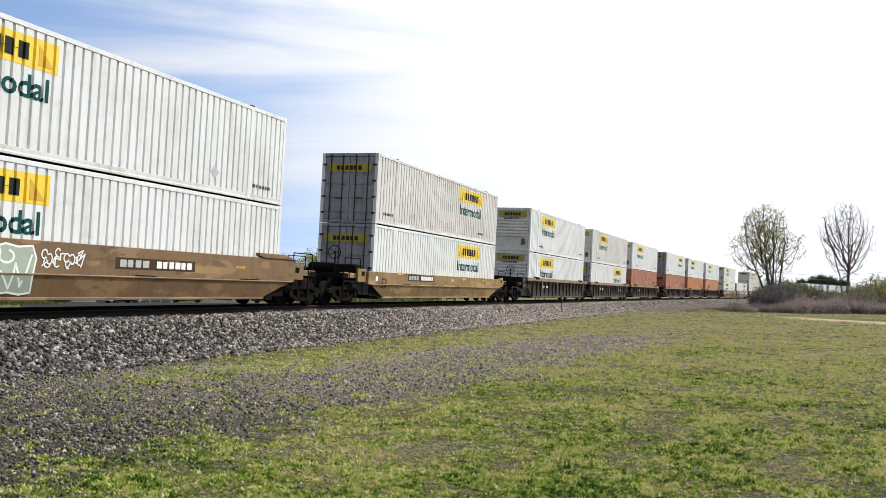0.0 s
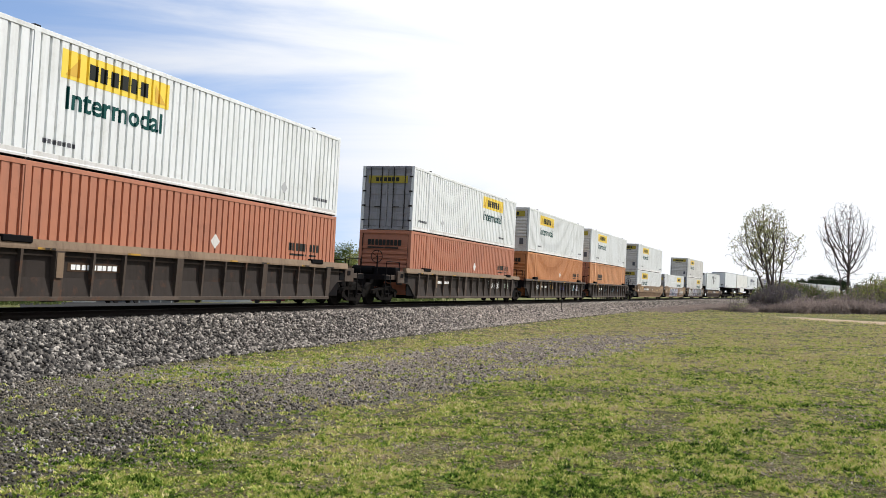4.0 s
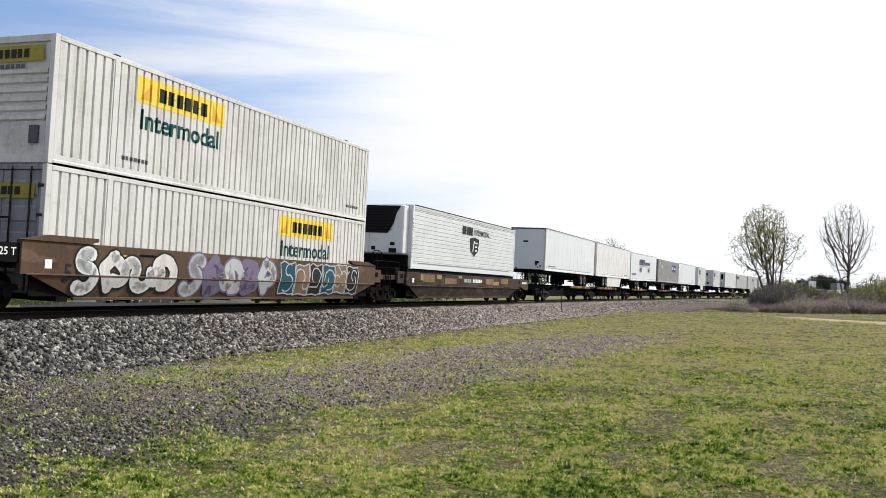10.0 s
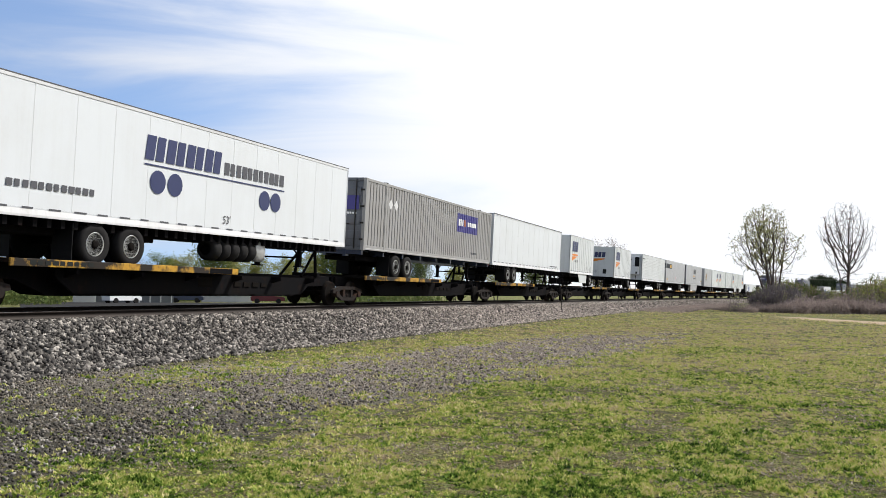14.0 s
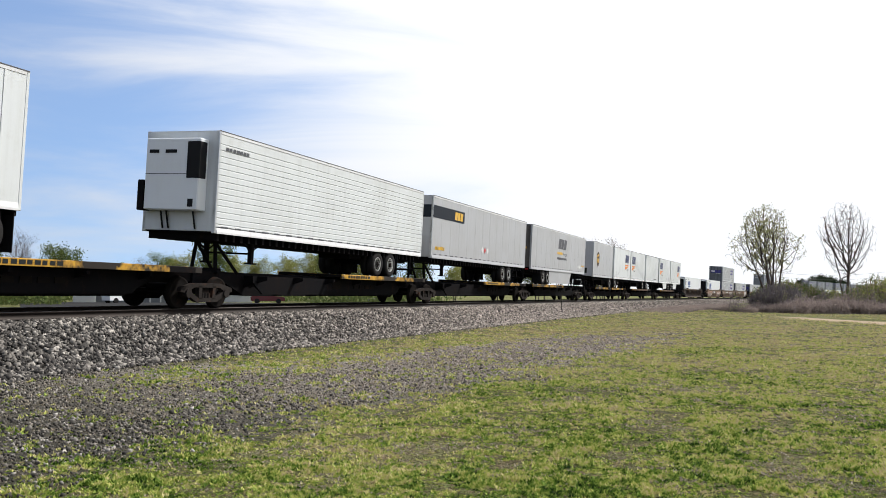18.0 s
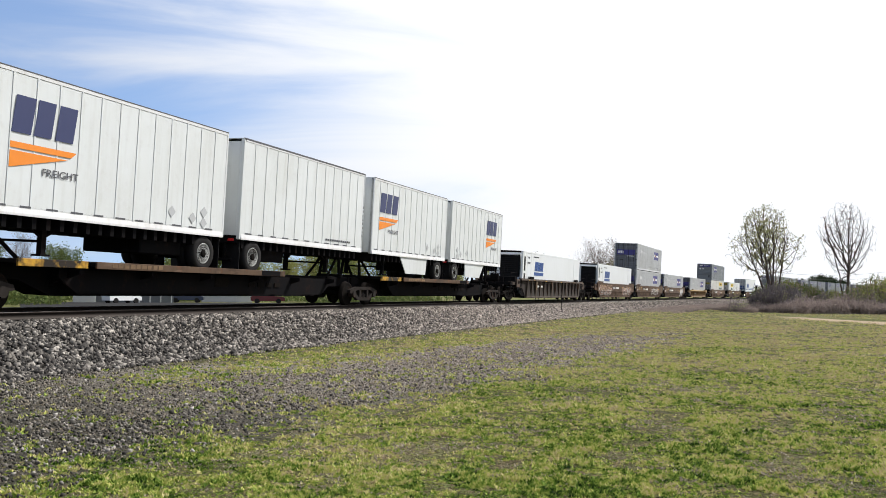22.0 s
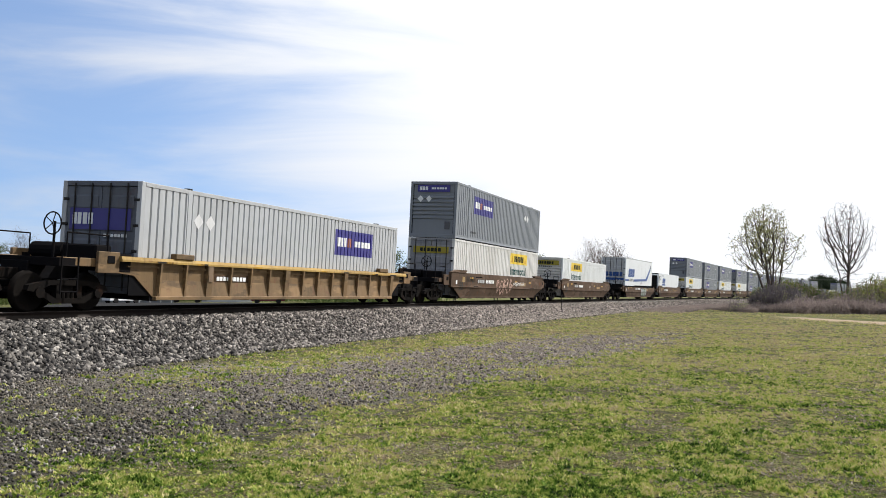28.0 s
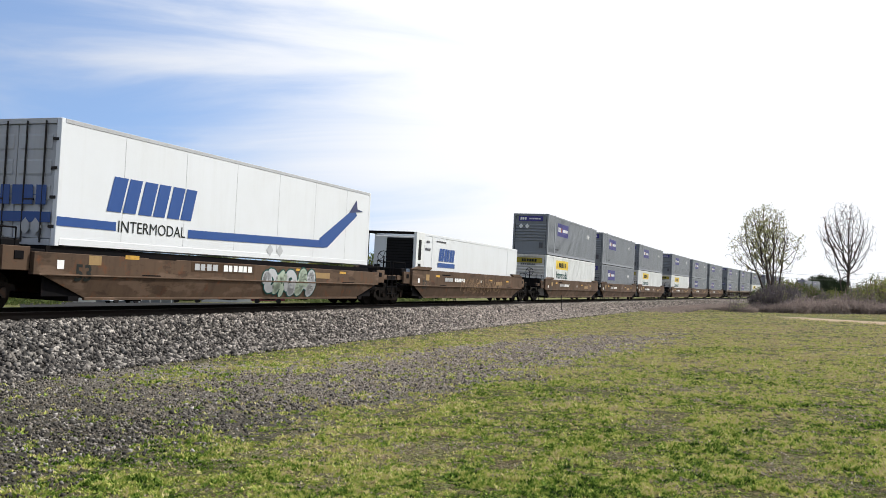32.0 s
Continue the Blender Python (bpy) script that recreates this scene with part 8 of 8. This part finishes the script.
first_stems = ((0.7, 0, -0.7, 0.2, 4.4), (0.9, 0.1, 0.4, 0.2, 3.6), (0.4, 0, -1.1, -0.1, 3.6), (0.6, -0.3, 0.0, -0.7, 3.8), (0.5, 0.3, 0.0, 0.6, 3.4))
put(crown_tree("young tree with many stems and sparse spring leaves", 11, first_stems, first_crown, ((-4.2, -4.2, 2.6), (4.2, 4.2, 10.7)), 3000, "bud",
               lambda p: 0.95 if noise.noise((p[0] * 0.9, p[1] * 0.9, p[2] * 0.8)) > 0.22 - 0.13 * (p[2] - 4.6) else 0.25 if math.hypot(p[0], p[1]) < 2.2 else 0.06, 3, 0.11, 0.17, 0.0125, 0.35), *towards(0.95, 92), 0, 1.02)
second_stems = ((0, 0, 0.35, 0.1, 4.2), (-0.1, 0, -0.5, 0.2, 3.0))
put(crown_tree("bare slender tree with swelling buds", 5, second_stems, lambda p, rng: oval(p, rng, 2.4, 11.2, 3.1, 0.58), ((-3.6, -3.6, 2.0), (3.6, 3.6, 11.2)), 2000, "scrub",
               lambda p: 0.55, 1, 0.07, 0.10, 0.0105, 0.45), *towards(5.5, 96), 40, 1.0)


def shrub(seed, h, r, twig, leaf, n_twig, n_leaf, label):
    """A thicket: many thin twigs rising from the ground, with leaf flecks."""
    rng = random.Random(seed)
    vs, fs = [], []
    for _ in range(n_twig):
        a, d = rng.random() * 2 * math.pi, r * math.sqrt(rng.random())
        p = Vector((d * math.cos(a), d * math.sin(a), 0))
        for k in range(3):
            q = p + Vector((rng.gauss(0, 0.16), rng.gauss(0, 0.16), h / 3 * rng.uniform(0.5, 1.15) * (1.15 - 0.5 * d / r)))
            w = Vector((rng.uniform(-1, 1), rng.uniform(-1, 1), 0)).normalized() * 0.026
            i = len(vs)
            vs += [p - w, p + w, q + w * 0.6, q - w * 0.6]
            fs.append((i, i + 1, i + 2, i + 3))
            p = q
    t = thing("shrub", label, "shrub", "scrub along the field edge")
    part("brushwood", mesh_np("brushwood", np.array(vs), np.array(fs), M[twig]), None, t)
    tips = []
    for _ in range(n_leaf):
        a, d = rng.random() * 2 * math.pi, r * math.sqrt(rng.random())
        tips.append((d * math.cos(a), d * math.sin(a), h * rng.uniform(0.15, 1.0) * (1.1 - 0.5 * d / r)))
    part("leaves", leaves_mesh("leaves", rng, tips, 3, 0.10, 0.14, M[leaf]), None, t)
    return t


thicket_grey = shrub(21, 2.6, 2.2, "scrub_grey", "scrub_grey", 900, 700, "dense grey leafless thicket")
thicket_green = shrub(22, 3.0, 2.3, "scrub", "leaf", 350, 1300, "green-leaved thicket with bare twigs")
thicket_spring = shrub(23, 2.8, 2.2, "scrub", "spring", 350, 1400, "thicket with yellow-green spring leaves")
sapling = shrub(25, 3.4, 1.1, "scrub_grey", "bud", 46, 60, "thin bare saplings with a few buds")
brush = shrub(24, 1.5, 1.9, "scrub_pale", "scrub_pale", 520, 260, "low pinkish-brown dry brush")
rs = random.Random(4)
spots = [(1.4, 90, "g", 0.95), (1.75, 90.5, "g", 1.05), (2.1, 90, "g", 0.8), (2.5, 88.5, "g", 0.55), (2.2, 94, "s", 1.1), (2.7, 93, "e", 1.0), (3.3, 94, "s", 0.95), (1.7, 95, "e", 1.15), (3.8, 93, "e", 0.85),
         (4.3, 92, "g", 0.75), (4.8, 93, "s", 0.85), (5.6, 92, "g", 0.7), (6.3, 93, "s", 0.9), (7.0, 92, "e", 1.1), (7.5, 91, "s", 1.2), (8.3, 92, "e", 1.25), (9.1, 92, "s", 1.25), (10.0, 93, "e", 1.2), (11, 92, "g", 1.2)]
spots += [(-2.6 + 0.62 * k, (100 - 3.2 * (k - 0)) if k < 4 else 86.5 + rs.uniform(-1.5, 1.5), "b", (0.40 + 0.05 * k if k < 7 else 0.92) * rs.uniform(0.55, 1.15)) for k in range(23)]
spots += [(a + rs.uniform(-0.2, 0.2), 88 + rs.uniform(-1.5, 2), "t", rs.uniform(0.55, 1.0)) for a in (-0.9, 0.2, 1.0, 1.8, 2.5, 3.4, 4.2, 4.9, 6.2, 6.9, 7.8)]
used = set()
for ang, dist, kind, size in spots:
    src = {"g": thicket_grey, "e": thicket_green, "s": thicket_spring, "b": brush, "t": sapling}[kind]
    ob = src if kind not in used else copy_thing(src, Matrix())
    used.add(kind)
    put(ob, *towards(ang, dist), rs.uniform(0, 360), size * rs.uniform(0.92, 1.08))

# dark evergreens far behind the scrub, and the trees across the line
ever = tree("dark green broad evergreen tree", 31, 5.0, 2, 3, 0.12, 0.9, "evergreen", 26, 0.22, 0.45)
put(ever, *towards(4.1, 430), 0, 1.75)
for ang, dist, size in ((3.6, 425, 1.6), (4.7, 445, 1.65), (3.1, 400, 1.35), (5.3, 500, 1.6)):
    put(copy_thing(ever, Matrix()), *towards(ang, dist), rs.uniform(0, 360), size)
far_green = tree("leafy spring tree beyond the railway", 41, 8.5, 3, 3, 0.14, 0.8, "leaf", 14, 0.16, 0.4)
far_spring = tree("yellow-green spring tree beyond the railway", 42, 8.0, 3, 3, 0.14, 0.8, "spring", 14, 0.16, 0.4)
far_bare = tree("bare grey tree beyond the railway", 43, 9.0, 2, 4, 0.13, 0.7, "scrub", 1, 0.08, 0.2)
first_use = {"l": far_green, "s": far_spring, "b": far_bare}
row = [(-9.7, 150, "b", 1.0), (-8.9, 155, "b", 1.05), (-8.2, 158, "b", 0.95), (-9.2, 160, "s", 0.8), (-13.5, 140, "l", 0.75), (-19.0, 150, "s", 0.7), (-21.5, 148, "l", 0.8), (-23.5, 150, "l", 0.85),
       (-25.5, 150, "s", 0.95), (-28.6, 152, "s", 0.9), (-30.2, 160, "s", 0.85), (-31.8, 158, "s", 0.8), (-33.4, 160, "s", 0.85), (-35.0, 140, "l", 0.95), (-36.5, 146, "s", 0.8), (-37.8, 150, "l", 0.75),
       (-39.2, 150, "b", 0.65), (-40.6, 156, "l", 0.6), (-42, 168, "s", 0.55), (-44, 118, "l", 0.7), (-46, 118, "b", 0.8), (-48, 116, "l", 0.7), (-16.2, 135, "s", 0.7), (-27, 130, "l", 0.85), (-51, 116, "s", 0.7)]
for ang, dist, kind, size in row:
    src = first_use.pop(kind, None)
    ob = src or copy_thing({"l": far_green, "s": far_spring, "b": far_bare}[kind], Matrix())
    put(ob, *towards(ang, dist), rs.uniform(0, 360), size)


def hedge():
    """Low continuous growth beyond the railway."""
    rng = random.Random(8)
    tips = []
    for _ in range(5200):
        ang, dist = rng.uniform(-56, -3), rng.uniform(95, 112)
        if -43.8 < ang < -28.5:
            dist += 38
        x, y = towards(ang, dist)
        if TRACK_R - math.hypot(CENTRE_X - x, y) > -22:
            continue
        h = 1.5 + 1.0 * noise.noise((ang * 0.35, dist * 0.05, 0)) + 0.8 * noise.noise((ang * 1.3, 0, 4))
        tips.append((x, y, max(0.2, h) * rng.uniform(0.05, 1.25)))
    ob = new("hedge", leaves_mesh("hedge", rng, tips, 6, 0.2, 0.35, M["leaf"]))
    return tagged(ob, "low green hedge growth beyond the railway", "hedge", kind="stuff")


hedge()


def utility_pole(x, y, h=9.0, turn=20):
    t = thing("utility_pole", "grey wooden utility pole with crossarm", "utility pole", "poles beyond the railway")
    bm = bmesh.new()
    tube(bm, (0, 0, 0), (0, 0, h), 0.16, 10, 0.11)
    part("pole", bm, M["wood"], t)
    bm = bmesh.new()
    box(bm, -1.2, 1.2, -0.06, 0.06, h - 0.75, h - 0.62)
    part("crossarm", bm, M["wood"], t)
    for xs in (-1.05, 0, 1.05):
        bm = bmesh.new()
        tube(bm, (xs, 0, h - 0.62), (xs, 0, h - 0.45), 0.05, 6)
        part("insulator", bm, M["steel"], t)
    put(t, x, y, turn)
    return t


pole_spots = [towards(-26.0, 140), towards(-13.0, 190), towards(8.5, 240), towards(1.5, 260)]
for x, y in pole_spots:
    utility_pole(x, y)


def wires():
    bm = bmesh.new()
    for a, c in zip(pole_spots[2:], pole_spots[3:]):
        for dz in (8.4, 7.2):
            for k in range(8):
                u, w = k / 8, (k + 1) / 8
                sag = lambda q: -1.2 * 4 * q * (1 - q)
                tube(bm, (a[0] + (c[0] - a[0]) * u, a[1] + (c[1] - a[1]) * u, dz + sag(u)), (a[0] + (c[0] - a[0]) * w, a[1] + (c[1] - a[1]) * w, dz + sag(w)), 0.03, 4)
    return solo("power_line", bm, M["steel"], "thin power lines between poles", "power line")


wires()


def low_building(x, y, turn, length, depth, wall, label, posts=8):
    """A low building with a pitched roof, windows and a row of porch posts."""
    t = thing("house", label, "building")
    bm = bmesh.new()
    box(bm, -length / 2, length / 2, 0, depth, 0, 2.7)
    part("wall", bm, M[wall], t)
    bm = bmesh.new()
    prism(bm, [(-0.8, 2.65), (depth + 0.4, 2.65), (depth / 2, 4.2)], "x", -length / 2 - 0.4, length / 2 + 0.4)
    part("roof", bm, M["roof"], t)
    for k in range(posts):
        px = -length / 2 + 0.3 + k * (length - 0.6) / (posts - 1)
        bm = bmesh.new()
        box(bm, px - 0.07, px + 0.07, -0.75, -0.6, 0, 2.65)
        part("porch_post", bm, M["wall_white"], t)
        if k < posts - 1:
            wx = px + (length - 0.6) / (posts - 1) / 2
            bm = bmesh.new()
            box(bm, wx - 0.6, wx + 0.6, -0.05, 0.02, 0.9, 2.2)
            win = part("window", bm, M["wall_white"], t)
            bm = bmesh.new()
            box(bm, wx - 0.5, wx + 0.5, -0.07, -0.04, 1.0, 2.1)
            part("pane", bm, M["glass"], win)
    put(t, x, y, turn)
    return t


low_building(*towards(-39.6, 120), 40, 10, 7, "wall_grey", "grey house with white porch posts beyond the railway", 8)
low_building(*towards(-42.5, 118), 40, 2.6, 3, "wall_white", "small white shed beyond the railway", 2)
low_building(*towards(-33.9, 126), 34, 7, 6, "wall_white", "long white house beyond the railway", 6)


def yard():
    """A level dark sheet, added before the houses to darken the far ground."""
    bm = bmesh.new()
    ring = [towards(-46 + 2 * k, 74) for k in range(13)] + [towards(-22 - 2 * k, 117) for k in range(13)]
    top = [bm.verts.new((x, y, 0.05)) for x, y in ring]
    low = [bm.verts.new((x, y, -0.25)) for x, y in ring]
    bm.faces.new(top)
    for k in range(len(ring)):
        j = (k + 1) % len(ring)
        bm.faces.new((top[k], low[k], low[j], top[j]))
    bmesh.ops.recalc_face_normals(bm, faces=bm.faces[:])
    return tagged(new("pavement", mesh_of("pavement", bm, M["yard_dark"])), "worn dark asphalt yard before the houses", "pavement", kind="structure")


yard()


def parked_car(x, y, turn, mat, label):
    t = thing("parked_car", label, "car", "cars parked beyond the railway")
    bm = bmesh.new()
    prism(bm, [(-2.2, 0.35), (2.2, 0.35), (2.25, 0.75), (1.9, 0.92), (0.95, 0.98), (0.35, 1.42), (-1.2, 1.45), (-1.9, 1.02), (-2.25, 0.9)], "y", -0.85, 0.85)
    part("body", bm, M[mat], t)
    bm = bmesh.new()
    prism(bm, [(0.82, 0.99), (0.32, 1.36), (-1.15, 1.39), (-1.7, 1.02)], "y", -0.86, 0.86)
    part("window", bm, M["glass"], t)
    for wx in (-1.4, 1.4):
        for wy in (-0.8, 0.8):
            bm = bmesh.new()
            tube(bm, (wx, wy - 0.1, 0.33), (wx, wy + 0.1, 0.33), 0.33, 14)
            part("wheel", bm, M["rubber"], t)
    put(t, x, y, turn)
    return t


for ang, dist, turn, mat, label in ((-40.3, 112, 75, "car_white", "white car parked on grass"), (-36.4, 122, 30, "car_blue", "dark blue car parked by a house"),
                                    (-31.3, 116, 30, "car_red", "red car parked by a house"), (-25.2, 124, 30, "car_grey", "silver car parked beyond the railway")):
    parked_car(*towards(ang, dist), turn, mat, label)

# marker post at the foot of the ballast
post_at = on_track(57.0, 3.1)
bm = bmesh.new()
tube(bm, (0, 0, -0.3), (0, 0, 1.0), 0.035, 8)
marker = solo("marker_post", bm, M["post"], "thin dark steel marker post in the ballast", "post")
marker.location = (post_at.x, post_at.y, ground_height(57, 3.1))


# ---- loose ground cover ----
def rocks(rng, n, s0, s1, o0, o1, size, keep=None):
    """Angular stones strewn over the ballast between the arc lengths s0, s1 and the offsets o0, o1."""
    base = np.array([(1, 0, 0), (-1, 0, 0), (0, 1, 0), (0, -1, 0), (0, 0, 1), (0, 0, -1)], float)
    tri = np.array([(0, 2, 4), (2, 1, 4), (1, 3, 4), (3, 0, 4), (2, 0, 5), (1, 2, 5), (3, 1, 5), (0, 3, 5)])
    s = s0 + (s1 - s0) * rng.random(n) ** 1.35
    o = o0 + (o1 - o0) * rng.random(n)
    if keep is not None:
        ok = keep(s, o, rng)
        s, o = s[ok], o[ok]
        n = len(s)
    a = s / FACE_R
    r = TRACK_R - o
    z = np.array([ground_height(p, q) for p, q in zip(s, o)])
    centre = np.stack([CENTRE_X - r * np.cos(a), r * np.sin(a), z + size * 0.4], 1)
    sc = size * (0.55 + 0.9 * rng.random((n, 1, 1)) ** 2)
    shape = base[None] * (0.65 + 0.7 * rng.random((n, 6, 1))) + rng.normal(0, 0.16, (n, 6, 3))
    # random turn
    q = rng.normal(size=(n, 4))
    q /= np.linalg.norm(q, axis=1, keepdims=True)
    w, x, y, zq = q.T
    R = np.stack([1 - 2 * (y * y + zq * zq), 2 * (x * y - zq * w), 2 * (x * zq + y * w), 2 * (x * y + zq * w), 1 - 2 * (x * x + zq * zq), 2 * (y * zq - x * w),
                  2 * (x * zq - y * w), 2 * (y * zq + x * w), 1 - 2 * (x * x + y * y)], 1).reshape(n, 3, 3)
    vs = np.einsum("nij,nkj->nki", R, shape * sc) + centre[:, None]
    fs = tri[None] + 6 * np.arange(n)[:, None, None]
    return vs.reshape(-1, 3), fs.reshape(-1, 3)


rng_np = np.random.default_rng(12)
v1, f1 = rocks(rng_np, 50000, 6, 78, 0.9, 5.0, 0.046)
v3, f3 = rocks(rng_np, 14000, 6, 60, 1.2, 4.9, 0.058)
v4, f4 = rocks(rng_np, 9000, 72, 170, 1.2, 4.9, 0.075)
f1 = np.concatenate([f1, f3 + len(v1), f4 + len(v1) + len(v3)])
v1 = np.concatenate([v1, v3, v4])
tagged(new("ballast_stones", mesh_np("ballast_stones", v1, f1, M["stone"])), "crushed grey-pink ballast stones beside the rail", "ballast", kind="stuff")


def patches(x, y, k, z):
    return np.array([noise.noise((a * k, c * k, z)) for a, c in zip(x, y)])


def plan_of(s, o):
    a, r = s / FACE_R, TRACK_R - o
    return CENTRE_X - r * np.cos(a), r * np.sin(a)


def road_share(s, o, x, y):
    """How bare the worn field road is at a place, 0 to 1."""
    n = 0.9 * patches(x, y, 0.55, 1.0) + 0.6 * patches(x, y, 1.9, 5.0)
    near = np.clip((12 - s) / 4, 0, 1)
    mid = 8.5 + 0.4 * n + 0.105 * np.clip(s - 6, 0, 24) - 0.9 * near
    half = 2.75 + 0.9 * n + 0.8 * near
    across = np.clip((half - np.abs(o - mid)) / 1.2, 0, 1)
    along = np.clip((38 + 7 * n - s) / 9, 0, 1)
    return across * along


def spread_keep(s, o, rng):
    x, y = plan_of(s, o)
    reach = 4.7 + 2.0 * np.clip((16 - s) / 8, 0, 1)
    return (o < reach + rng.normal(0, 0.6, len(s))) | (rng.random(len(s)) < 0.75 * road_share(s, o, x, y))


v2, f2 = rocks(rng_np, 84000, 4, 46, 4.6, 15.5, 0.019, spread_keep)
v3, f3 = rocks(rng_np, 12000, 4, 46, 4.6, 14.0, 0.028, spread_keep)
v2, f2 = np.concatenate([v2, v3]), np.concatenate([f2, f3 + len(v2)])
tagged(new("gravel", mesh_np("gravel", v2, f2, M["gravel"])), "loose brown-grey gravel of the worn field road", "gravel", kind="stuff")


def blades(rng, n, reach, h, mat, name, label, dense, k=4, turn=(-62, 24), wide=1.0, limp=0.75):
    """Small grass tufts over the field, thinning with distance."""
    dist = reach[0] * (reach[1] / reach[0]) ** rng.random(n)
    ang = np.radians(turn[0] + (turn[1] - turn[0]) * rng.random(n))
    x, y = dist * np.sin(ang), dist * np.cos(ang)
    o = TRACK_R - np.hypot(CENTRE_X - x, y)
    s = FACE_R * np.arctan2(y, CENTRE_X - x)
    near = (o > 4.3) & (o < 90)
    x, y, s, o, dist = x[near], y[near], s[near], o[near], dist[near]
    p, tall = dense(s, o, x, y)
    ok = rng.random(len(s)) < p
    x, y, s, o, dist, tall = x[ok], y[ok], s[ok], o[ok], dist[ok], tall[ok]
    n = len(x)
    z = np.array([ground_height(p, q) for p, q in zip(s, o)])
    a = rng.random((n, k)) * 2 * np.pi
    lean = rng.normal(0, limp, (n, k, 2))
    broad = np.clip(dist / 8, 0.8, 4.5) ** 0.62
    hh = h * tall[:, None] * (0.45 + 0.9 * rng.random((n, k))) * (np.clip(dist / 10, 1, 2)[:, None] ** 0.5)
    wd = wide * (0.009 + 0.010 * rng.random((n, k))) * broad[:, None]
    scatter = rng.normal(0, 0.02, (n, k, 2)) * broad[:, None, None]
    base = np.stack([x, y, z - 0.006], 1)[:, None] + np.concatenate([scatter, np.zeros((n, k, 1))], 2)
    side = np.stack([np.cos(a), np.sin(a), np.zeros_like(a)], 2) * wd[..., None]
    tip = base + np.concatenate([lean, np.ones((n, k, 1))], 2) * hh[..., None]
    vs = np.stack([base - side, base + side, tip], 2).reshape(-1, 3)
    fs = np.arange(len(vs)).reshape(-1, 3)
    return tagged(new(name, mesh_np(name, vs, fs, M[mat])), label, "grass", kind="stuff")


def is_track(x, y):
    line = 0.90 * x + 0.436 * y
    return (line > 30.6) & (line < 36.0) & (x > 2.0)


def lush(s, o, x, y):
    n1, n2, n3 = patches(x, y, 0.4, 7.0), patches(x, y, 1.5, 2.0), patches(x, y, 4.5, 9.0)
    n5 = patches(x, y, 11.0, 21.0)
    p = np.clip(0.51 + 0.5 * n1 + 0.65 * n2 + 0.8 * n3 + 1.2 * n5, 0.06, 1)
    p = p * (1 - 0.90 * road_share(s, o, x, y)) * np.clip((o - 4.6 - 1.6 * np.clip((16 - s) / 8, 0, 1) + 0.6 * n2) / 2.4, 0, 1)
    clumps = (n3 + 0.6 * n2 > 0.34) * np.clip((o - 4.7) / 1.0, 0, 1) * 0.6 * (1 - 0.5 * road_share(s, o, x, y))
    p = np.maximum(p, clumps) * ~is_track(x, y)
    return p, np.clip(0.8 + 0.7 * n2 + 0.5 * n3, 0.35, 1.7)


def dry(s, o, x, y):
    n1, n2, n3 = patches(x, y, 0.4, 7.0), patches(x, y, 1.3, 12.0), patches(x, y, 4.5, 9.0)
    p = np.clip(0.27 - 0.5 * n1 + 0.8 * n2 - 0.4 * n3, 0.02, 1)
    p = np.maximum(p, 0.95 * road_share(s, o, x, y) * np.clip((s - 5) / 6, 0.15, 1)) * np.clip((o - 4.9) / 1.0, 0, 1) * ~is_track(x, y)
    return p, np.clip(0.8 + 0.5 * n2, 0.4, 1.4)


blades(rng_np, 250000, (4.2, 100), 0.036, "blade", "grass", "short green spring grass", lush, wide=1.6, limp=0.55)
blades(rng_np, 56000, (0.7, 13), 0.046, "blade", "grass", "short green spring grass around the viewpoint", lush, turn=(-180, 180))
blades(rng_np, 105000, (4.2, 80), 0.026, "straw", "dry_grass", "dry straw-coloured grass blades", dry, limp=0.9)


def weed_field(s, o, x, y):
    return ((o > 4.6) & (o < 8.5) & (s > 76)) * np.clip((s - 76) / 40, 0, 1), np.ones(len(s))


blades(rng_np, 60000, (58, 150), 0.16, "scrub_pale", "weeds", "tall dry brown weeds along the ballast", weed_field, 6, (-12, 2))

# ---- sleepers ----
bm = bmesh.new()
box(bm, -1.3, 1.3, -0.115, 0.115, -0.36, -0.19, 0.01)
sleeper = mesh_of("sleeper", bm, M["tie"])
for i in range(150):
    s = 2 + i * 0.52
    ob = part("sleeper", sleeper, None, track)
    ob.matrix_basis = track_pose(s)
rest = []
for i in range(420):
    s = -120 + i * 0.52 if i < 234 else 80 + (i - 234) * 0.52
    m = track_pose(s)
    rest += [m @ Vector(p) for p in ((-1.3, -0.115, -0.19), (1.3, -0.115, -0.19), (1.3, 0.115, -0.19), (-1.3, 0.115, -0.19), (1.3, -0.115, -0.36), (1.3, 0.115, -0.36))]
quads = []
for i in range(420):
    b = i * 6
    quads += [(b, b + 1, b + 2, b + 3), (b + 1, b + 4, b + 5, b + 2)]
tagged(part("sleepers", mesh_np("sleepers", np.array(rest), np.array(quads), M["tie"]), None, track), kind="stuff")


# ---- what moves: the whole train ----
def motions():
    for ob, mid, lift, pitch in ROLLING:
        walk(ob, [(t, track_pose(mid + d, lift) @ pose(0, 0, 0, pitch)) for t, d in ADVANCE])


motions()
